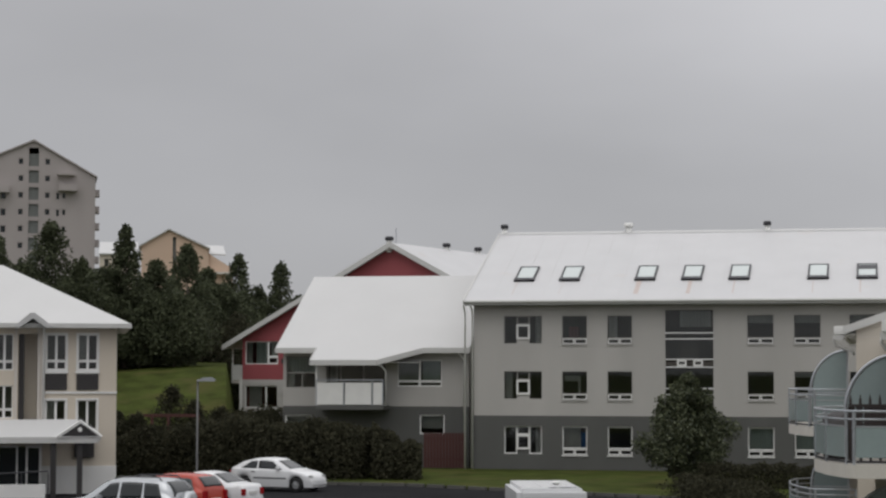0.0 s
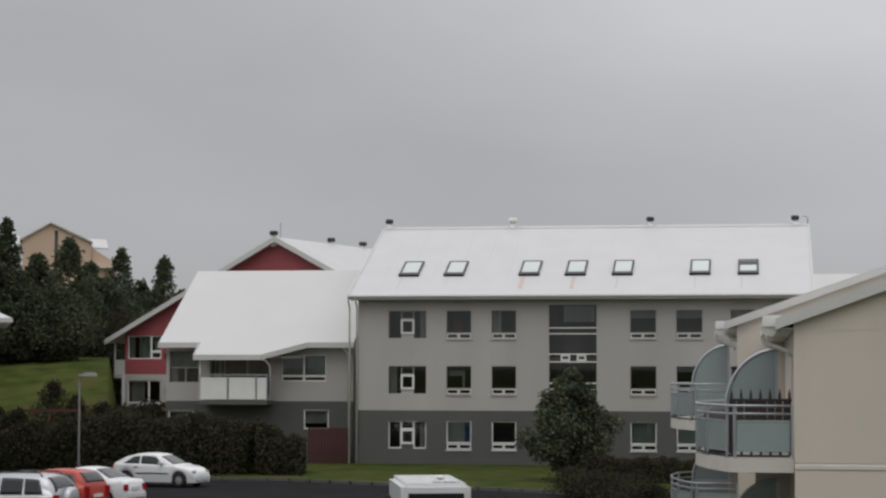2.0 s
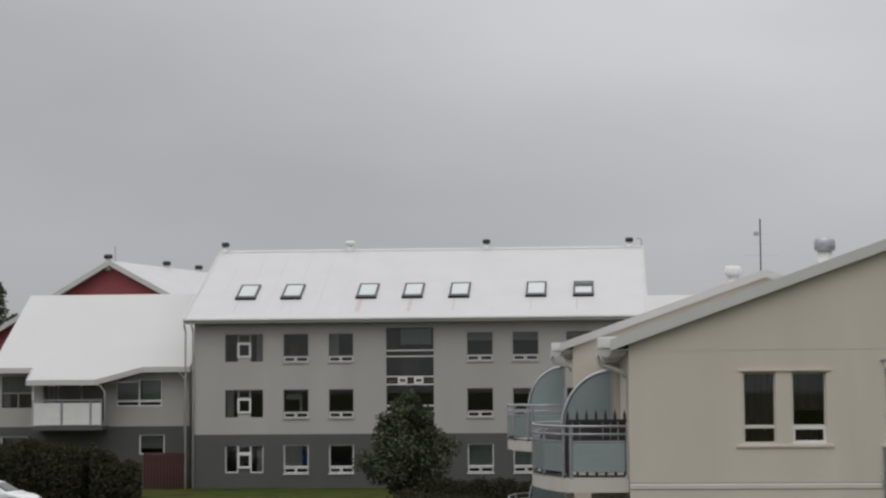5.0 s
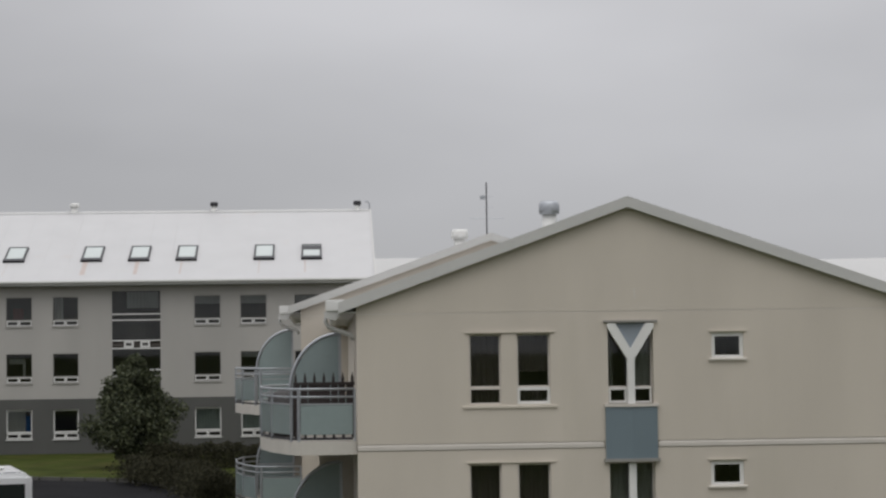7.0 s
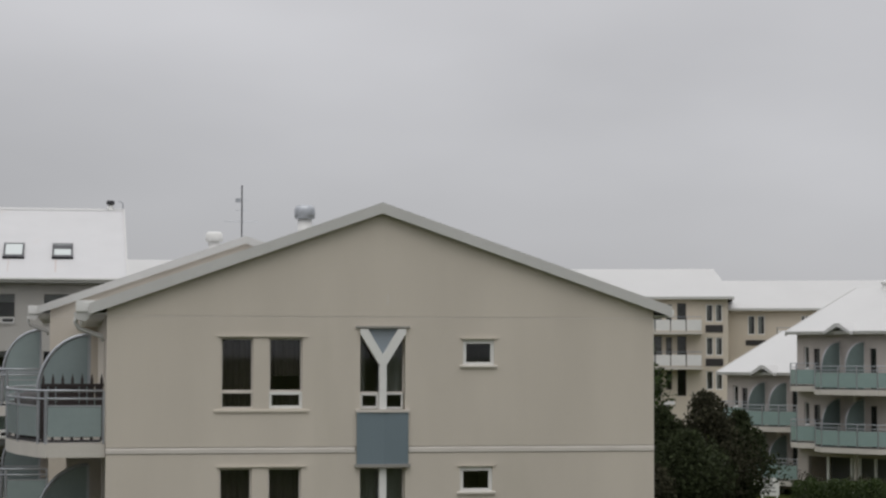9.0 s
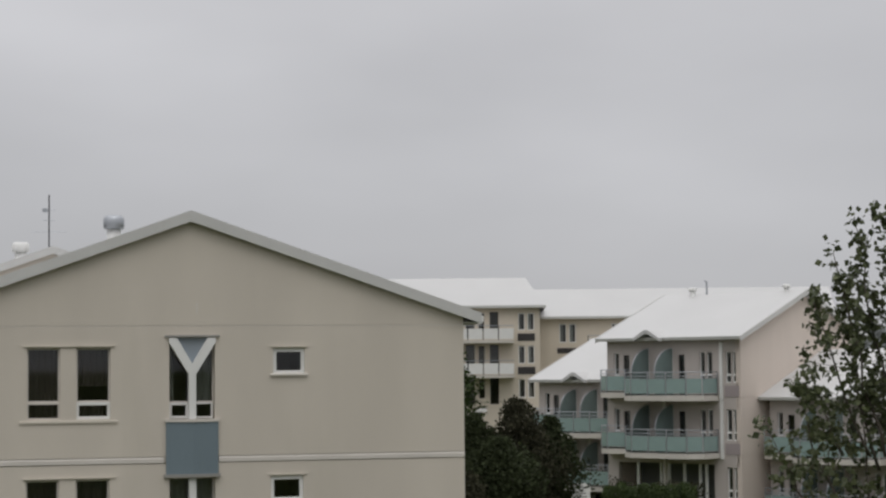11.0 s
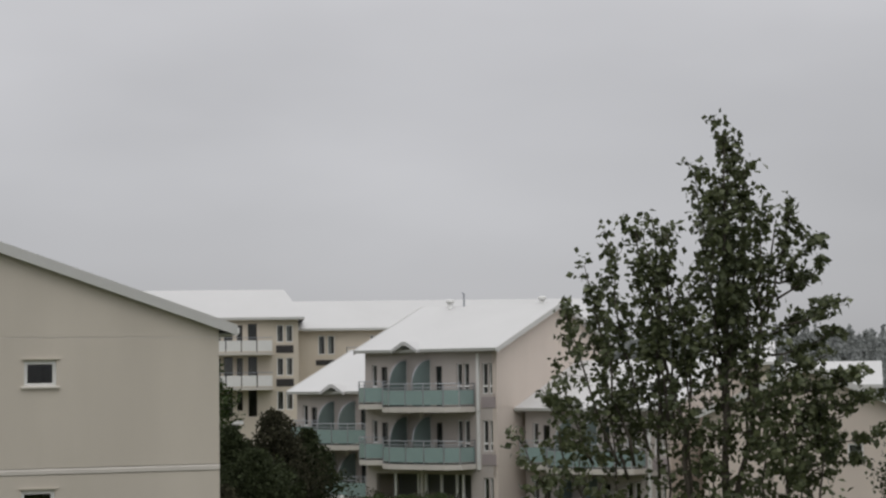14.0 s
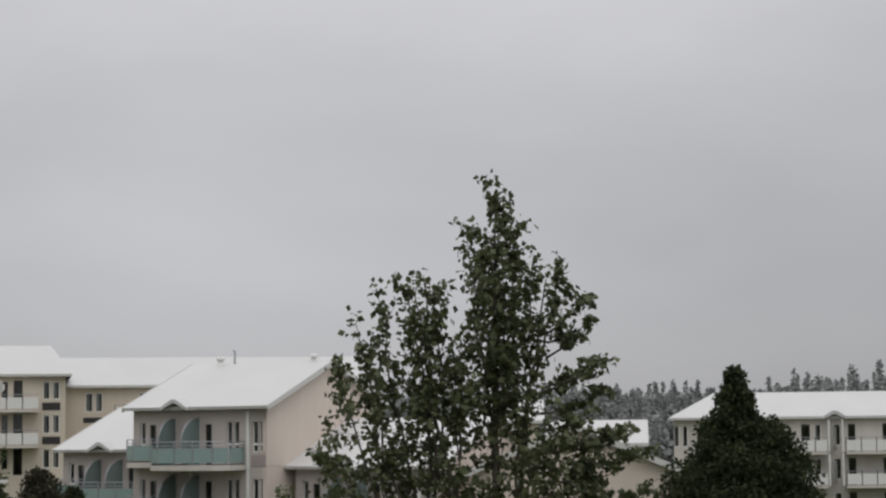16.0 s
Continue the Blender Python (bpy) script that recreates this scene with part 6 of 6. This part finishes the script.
def wheel(parent, x, y, r, side):
    ty = bmesh.new()
    prof = [(0.55, -0.10), (0.9, -0.105), (0.99, -0.07), (1.0, 0.0), (0.99, 0.07), (0.9, 0.105), (0.55, 0.10)]
    rings = [[ty.verts.new((r * k * math.cos(2 * math.pi * i / 24), v, r * k * math.sin(2 * math.pi * i / 24))) for i in range(24)] for k, v in prof]
    for a, b in zip(rings, rings[1:]):
        for i in range(24):
            ty.faces.new((a[i], a[(i + 1) % 24], b[(i + 1) % 24], b[i]))
    w = part("wheel", ty, TYRE, parent, m=pose(x, y, r), smooth=True)
    rim = bmesh.new()
    tube(rim, [(0, side * 0.02, 0), (0, side * 0.07, 0)], [r * 0.58, r * 0.60], 20)
    for k in range(6):
        a = 2 * math.pi * k / 6
        tube(rim, [(0, side * 0.08, 0), (r * 0.55 * math.cos(a), side * 0.085, r * 0.55 * math.sin(a))], [r * 0.12, r * 0.09], 5)
    part("rim", rim, RIM, w)


def smooth_curve(pts, passes=2):
    """A height for every x through the given corners, with its kinks eased."""
    xs = np.linspace(pts[0][0], pts[-1][0], 121)
    zs = np.interp(xs, [p[0] for p in pts], [p[1] for p in pts])
    for k in range(passes):
        zs[2:-2] = (zs[:-4] + zs[1:-3] + zs[2:-2] + zs[3:-1] + zs[4:]) / 5
    return lambda x: float(np.interp(x, xs, zs))


def car(label, paint, m, width, roofline, belt, wheels, panes, screen, rear, r=0.31, rails=False, spare=False, tall_lamps=False):
    """A parked car with its nose towards +x, lofted along its length. roofline: x and height from tail to nose; belt: heights at tail and nose;
    panes: side windows as x at the belt and at the roof edge; screen and rear: the x reach of the two big windows."""
    root = thing("parked_car", label, "car", m, "cars in the parking place")
    top = smooth_curve(roofline)
    x0, x1, w = roofline[0][0], roofline[-1][0], width / 2
    h = max(-x0, x1)
    belt_z = lambda x: belt[0] + (belt[1] - belt[0]) * (x - x0) / (x1 - x0)
    half = lambda x: w * (1 - 0.20 * max(0.0, (abs(x) / h - 0.72) / 0.28) ** 2)

    def side(x, v):
        """The glasshouse flank: v from 0 at the belt to 1 at the roof edge."""
        zb, zt = belt_z(x), max(top(x), belt_z(x) + 0.002)
        z = zb + (zt - 0.05 * min(1, (zt - zb) / 0.2) - zb) * v
        return half(x) * 0.965 - (z - zb) * 0.36, z

    def section(x):
        arch = 0.20
        for cx in wheels:
            d = (r + 0.055) ** 2 - (x - cx) ** 2
            if d > 0:
                arch = max(arch, r + math.sqrt(d))
        zb, zt, hw = belt_z(x), top(x), half(x)
        zl = min(zb, zt - 0.05)
        pts = [(hw * 0.93, min(arch, zl - 0.12)), (hw, min(max(0.48, arch + 0.02), zl - 0.08)), (hw, zl - 0.06), (hw * 0.975, zl)]
        if zt > zb + 0.02:
            pts += [side(x, 0.0), side(x, 0.5), side(x, 1.0)]
            y1 = pts[-1][0]
            pts += [(y1 * 0.93, zt - 0.015 * min(1, (zt - zb) / 0.2)), (y1 * 0.5, zt + 0.012), (0, zt + 0.02)]
        else:
            pts += [(hw * 0.95, zt - 0.025), (hw * 0.90, zt - 0.012), (hw * 0.82, zt - 0.004), (hw * 0.7, zt), (hw * 0.4, zt + 0.01), (0, zt + 0.015)]
        return pts

    n = 72
    body = bmesh.new()
    rows = []
    for i in range(n + 1):
        x = x0 + (x1 - x0) * i / n
        p = section(x)
        full = [(-y, z) for y, z in p] + [(y, z) for y, z in p[-2::-1]]
        rows.append([body.verts.new((x, y, z)) for y, z in full])
    for a, b in zip(rows, rows[1:]):
        for k in range(len(a) - 1):
            body.faces.new((a[k], a[k + 1], b[k + 1], b[k]))
    body.faces.new(rows[0])
    body.faces.new(rows[-1][::-1])
    bmesh.ops.recalc_face_normals(body, faces=body.faces[:])
    part("body", body, paint, root, smooth=True)
    part("underbody", box(bmesh.new(), x0 + 0.25, x1 - 0.25, -w + 0.2, w - 0.2, 0.17, 0.6), DARK_METAL, root)

    def sheet(at, nu, nv):
        """A thin curved pane on the body; at(u, v) gives a place just outside it."""
        bm = bmesh.new()
        g = [[bm.verts.new(at(i / nu, j / nv)) for j in range(nv + 1)] for i in range(nu + 1)]
        for i in range(nu):
            for j in range(nv):
                bm.faces.new((g[i][j], g[i + 1][j], g[i + 1][j + 1], g[i][j + 1]))
        bmesh.ops.recalc_face_normals(bm, faces=bm.faces[:])
        bmesh.ops.solidify(bm, geom=bm.faces[:], thickness=0.004)
        return bm

    for sgn in (-1, 1):
        for a0, a1, b0, b1 in panes:
            def flank(u, v):
                x = (a0 + (b0 - a0) * v) + ((a1 + (b1 - a1) * v) - (a0 + (b0 - a0) * v)) * u
                y, z = side(x, 0.08 + 0.80 * v)
                return (x, sgn * (y + 0.012), z)
            part("side_window", sheet(flank, 8, 5), CAR_GLASS, root, smooth=True)
    for name, (a, b) in (("windscreen", screen), ("rear_window", rear)):
        def span(u, v):
            x = a + (b - a) * u
            zb = belt_z(x)
            wide = (half(x) * 0.965 - max(0.0, top(x) - zb) * 0.36) * 0.86
            k = (v - 0.5) * 2
            return (x, k * wide, top(x) + 0.012 * (1 - abs(k)) + 0.016)
        part(name, sheet(span, 8, 6), CAR_GLASS, root, smooth=True)
    for sgn in (-1, 1):
        ys = lambda p, q: (min(sgn * p, sgn * q), max(sgn * p, sgn * q))
        for cx in wheels:
            wheel(root, cx, sgn * (w - 0.10), r, sgn)
        part("side_moulding", box(bmesh.new(), wheels[0] + 0.5, wheels[1] - 0.5, *ys(w - 0.01, w + 0.015), 0.56, 0.61), DARK_METAL, root)
        part("mirror", box(bmesh.new(), screen[0] + 0.05, screen[0] + 0.2, *ys(w - 0.06, w + 0.14), belt_z(screen[0]) + 0.02, belt_z(screen[0]) + 0.16, 0.03), paint, root)
        zt = top(x0 + 0.08)
        part("tail_light", box(bmesh.new(), x0 - 0.015, x0 + 0.17, *ys(w * 0.60, w * 0.86), zt - (0.42 if tall_lamps else 0.26), zt - 0.02, 0.02), TAIL_LIGHT, root)
        part("headlight", box(bmesh.new(), x1 - 0.36, x1 - 0.06, *ys(w * 0.5, w * 0.84), top(x1 - 0.2) - 0.16, top(x1 - 0.2) - 0.02, 0.03), HEAD_LIGHT, root)
        xm = (panes[0][0] + panes[0][1]) / 2
        part("door_handle", box(bmesh.new(), xm + 0.15, xm + 0.33, *ys(w - 0.01, w + 0.02), belt_z(xm) - 0.15, belt_z(xm) - 0.11), DARK_METAL, root)
        if rails:
            part("roof_rail", tube(bmesh.new(), [(rear[1] + 0.1, sgn * w * 0.66, top(rear[1]) + 0.0), (rear[1] + 0.25, sgn * w * 0.66, top(0) + 0.06), (screen[0] - 0.4, sgn * w * 0.66, top(0) + 0.06), (screen[0] - 0.2, sgn * w * 0.66, top(0) + 0.0)], 0.022, 6), DARK_METAL, root)
    part("rear_bumper", box(bmesh.new(), x0 - 0.06, x0 + 0.14, -w * 0.78, w * 0.78, 0.32, 0.56, 0.05), paint, root)
    part("front_bumper", box(bmesh.new(), x1 - 0.14, x1 + 0.05, -w * 0.76, w * 0.76, 0.26, 0.46, 0.05), paint, root)
    part("plate_bar", box(bmesh.new(), x0 - 0.025, x0 + 0.02, -0.26, 0.26, 0.66, 0.77), WHITE, root)
    if spare:
        part("spare_wheel", tube(bmesh.new(), [(x0 + 0.04, 0, 0.95), (x0 - 0.18, 0, 0.95), (x0 - 0.22, 0, 0.95)], [0.36, 0.36, 0.28], 24), paint, root, smooth=True)
    return root


car("white three-door hatchback parked by the hedge", CAR_WHITE, pose(-24.28, 81.9, 0.02, 0, 0, -13) @ Matrix.Scale(0.93, 4), 1.71,
    [(-2.05, 0.5), (-2.03, 0.92), (-1.93, 1.03), (-1.78, 1.06), (-1.35, 1.29), (-0.85, 1.41), (-0.3, 1.44), (0.1, 1.41), (0.45, 1.27), (1.05, 0.95), (1.6, 0.85), (1.88, 0.74), (2.02, 0.60), (2.05, 0.45)],
    (1.0, 0.90), (-1.27, 1.34), ((-1.42, -0.62, -0.95, -0.62), (-0.54, 0.72, -0.54, 0.18)), (0.34, 1.0), (-1.72, -1.12))
car("white saloon car parked with its tail to the viewer", CAR_WHITE, pose(-23.25, 69.4, 0.02, 0, 0, 166) @ Matrix.Scale(0.94, 4), 1.70,
    [(-2.12, 0.5), (-2.10, 0.92), (-2.0, 1.0), (-1.45, 1.04), (-0.8, 1.38), (-0.3, 1.45), (0.1, 1.43), (0.4, 1.32), (1.05, 0.97), (1.7, 0.87), (2.05, 0.70), (2.14, 0.5)],
    (0.97, 0.90), (-1.3, 1.3), ((-1.2, -0.3, -0.75, -0.3), (-0.22, 0.75, -0.22, 0.2)), (0.36, 1.0), (-1.42, -0.78))
car("orange-red small family car parked between other cars", CAR_RED, pose(-22.9, 64.9, 0.02, 0, 0, 165) @ Matrix.Scale(0.95, 4), 1.66,
    [(-1.87, 0.5), (-1.86, 1.0), (-1.78, 1.15), (-1.52, 1.46), (-1.2, 1.56), (-0.4, 1.58), (0.1, 1.54), (0.4, 1.42), (1.0, 1.02), (1.45, 0.93), (1.75, 0.74), (1.87, 0.5)],
    (1.02, 0.92), (-1.15, 1.2), ((-1.5, -0.42, -1.3, -0.42), (-0.34, 0.8, -0.34, 0.2)), (0.3, 0.98), (-1.76, -1.46), tall_lamps=True)
car("silver off-road car with spare wheel and roof rails", CAR_SILVER, pose(-21.95, 58.4, 0.02, 0, 0, 171), 1.76,
    [(-1.98, 0.5), (-1.97, 1.05), (-1.9, 1.25), (-1.68, 1.56), (-1.35, 1.66), (-0.4, 1.70), (0.1, 1.66), (0.4, 1.54), (1.0, 1.12), (1.55, 1.02), (1.85, 0.84), (2.0, 0.5)],
    (1.10, 1.0), (-1.2, 1.25), ((-1.6, -1.0, -1.42, -0.95), (-0.92, -0.2, -0.9, -0.2), (-0.12, 0.85, -0.12, 0.2)), (0.3, 0.98), (-1.9, -1.6), 0.35, True, True, True)


def van():
    root = thing("parked_van", "white delivery van with a roof ventilator", "van", blocks(-9.2, 58.5, 0.02) @ pose(0, 0, 0, 0, 0, 5) @ Matrix.Diagonal((1, 1, 0.75, 1)))
    bm = box(bmesh.new(), -0.95, 0.95, -2.4, 2.4, 0.3, 2.2, 0.14)
    part("body", bm, CAR_WHITE, root, smooth=False)
    for x in (-0.6, -0.2, 0.2, 0.6):
        part("roof_rib", box(bmesh.new(), x - 0.03, x + 0.03, -2.0, 2.0, 2.19, 2.215), CAR_WHITE, root)
    part("roof_slot", box(bmesh.new(), -0.05, 0.7, -1.9, -1.8, 2.2, 2.225), DARK_METAL, root)
    part("rear_window", box(bmesh.new(), -0.75, 0.75, -2.42, -2.39, 1.2, 1.85), CAR_GLASS, root)
    part("roof_ventilator", tube(bmesh.new(), [(0.28, -0.4, 2.18), (0.28, -0.4, 2.27), (0.28, -0.4, 2.3), (0.28, -0.4, 2.34)], [0.09, 0.09, 0.17, 0.1], 14), WHITE, root, smooth=True)
    for sgn in (-1, 1):
        part("mirror", box(bmesh.new(), min(sgn * 0.97, sgn * 1.17), max(sgn * 0.97, sgn * 1.17), 1.3, 1.42, 1.25, 1.5, 0.02), DARK_METAL, root)
        part("tail_light", box(bmesh.new(), min(sgn * 0.76, sgn * 0.9), max(sgn * 0.76, sgn * 0.9), -2.43, -2.38, 0.7, 1.1), TAIL_LIGHT, root)
        for y in (-1.5, 1.6):
            part("wheel", tube(bmesh.new(), [(sgn * 0.70, y, 0.31), (sgn * 0.92, y, 0.31)], 0.32, 20), TYRE, root)


van()

# ---- lamps, sign and balcony things ----


def street_lamp(x, y, z, h, label, arm, heading, head=(0.62, 0.2, 0.12), mat=STEEL):
    root = thing("street_lamp", label, "street lamp", pose(x, y, z, 0, 0, heading), "street lamps")
    part("pole", tube(bmesh.new(), [(0, 0, -0.2), (0, 0, h * 0.3), (0, 0, h)], [0.05, 0.042, 0.032], 10), LAMP_GREY, root, smooth=True)
    part("arm", tube(bmesh.new(), [(0, 0, h - 0.05), (arm * 0.5, 0, h + 0.02), (arm, 0, h + 0.03)], 0.03, 6), mat, root)
    hd = bmesh.new()
    prism(hd, [(arm - 0.08, h - 0.02), (arm + head[0] * 0.25, h + head[2] * 0.9), (arm + head[0] * 0.8, h + head[2]), (arm + head[0], h + 0.03), (arm + head[0] * 0.9, h - 0.03)], -head[1] / 2, head[1] / 2)
    part("lamp_head", hd, WHITE if mat is WHITE else STEEL, root)


street_lamp(*polar(-18.73, 75.0), 0.02, 4.5, "grey steel street lamp in the parking place", 0.02, 18)
street_lamp(*polar(16.18, 74.0), -0.3, 3.35, "slim lamp post with pale head on the lawn", -0.1, -20, (0.36, 0.2, 0.1), WHITE)
street_lamp(*polar(16.15, 75.0), -0.3, 2.1, "low lamp post with pale head among the shrubs", -0.2, -20, (0.4, 0.26, 0.12), WHITE)


def sign_board():
    root = thing("sign_board", "small white arched information board on the lawn", "sign", blocks(18.92, 80.0, -1.0))
    part("board", prism(bmesh.new(), [(-0.36, 0.45), (0.36, 0.45), (0.36, 1.0), (0.2, 1.14), (-0.2, 1.14), (-0.36, 1.0)], -0.03, 0.03), WHITE, root)
    for z, a, b in ((0.95, -0.22, 0.22), (0.82, -0.28, 0.1), (0.74, -0.28, 0.2), (0.6, -0.2, 0.24)):
        part("text_bar", box(bmesh.new(), a, b, -0.036, -0.03, z, z + 0.035), DARK_PANEL, root)
    for x in (-0.28, 0.28):
        part("leg", box(bmesh.new(), x - 0.03, x + 0.03, -0.02, 0.02, -0.6, 0.45), WHITE, root)


sign_board()


def balcony_things():
    fence = thing("picket_screen", "dark brown pointed picket screen standing on the balcony", "screen", pose(-0.72, 44.0, 2.95))
    for i in range(7):
        again("picket", shared(("picket",), lambda: prism(bmesh.new(), [(0, 0), (0.06, 0), (0.06, 1.26), (0.03, 1.40), (0, 1.26)], 0, 0.03), PICKET_BROWN), fence, "", pose(i * 0.2, 0, 0))
    for i in range(8):
        again("board", shared(("screen_board",), lambda: box(bmesh.new(), 0, 0.14, 0.035, 0.055, 0.1, 1.14), PICKET_BROWN), fence, "", pose(i * 0.16 - 0.02, 0, 0))
    part("crossbar", box(bmesh.new(), -0.02, 1.28, -0.025, -0.002, 1.12, 1.18), PICKET_BROWN, fence)
    grill = thing("covered_grill", "dark covered barbecue on the balcony", "barbecue", pose(-0.95, 44.9, 2.95))
    part("cover", tube(bmesh.new(), [(0, 0, 0.02), (0, 0, 0.6), (0, 0, 0.9), (0, 0, 1.02)], [0.34, 0.40, 0.34, 0.12], 12), DARK_PANEL, grill, smooth=True)
    table = thing("balcony_table", "dark round table on the balcony", "table", pose(-0.1, 45.5, 2.95))
    part("tabletop", tube(bmesh.new(), [(0, 0, 0.72), (0, 0, 0.75)], 0.4, 20), DARK_METAL, table)
    part("leg", tube(bmesh.new(), [(0, 0, 0.0), (0, 0, 0.72)], 0.04, 8), DARK_METAL, table)


balcony_things()
post = thing("wooden_gate", "dark red wooden garden gate on the bank", "gate", pose(*polar(-19.45, 104), 1.55, 0, 0, 12))
for x in (-1.0, -0.2, 1.3):
    part("gate_post", box(bmesh.new(), x, x + 0.12, 0, 0.12, -0.6, 1.2), BROWN_FENCE, post)
part("gate_rail", box(bmesh.new(), -2.0, 1.4, 0.02, 0.1, 1.1, 1.25), BROWN_FENCE, post)
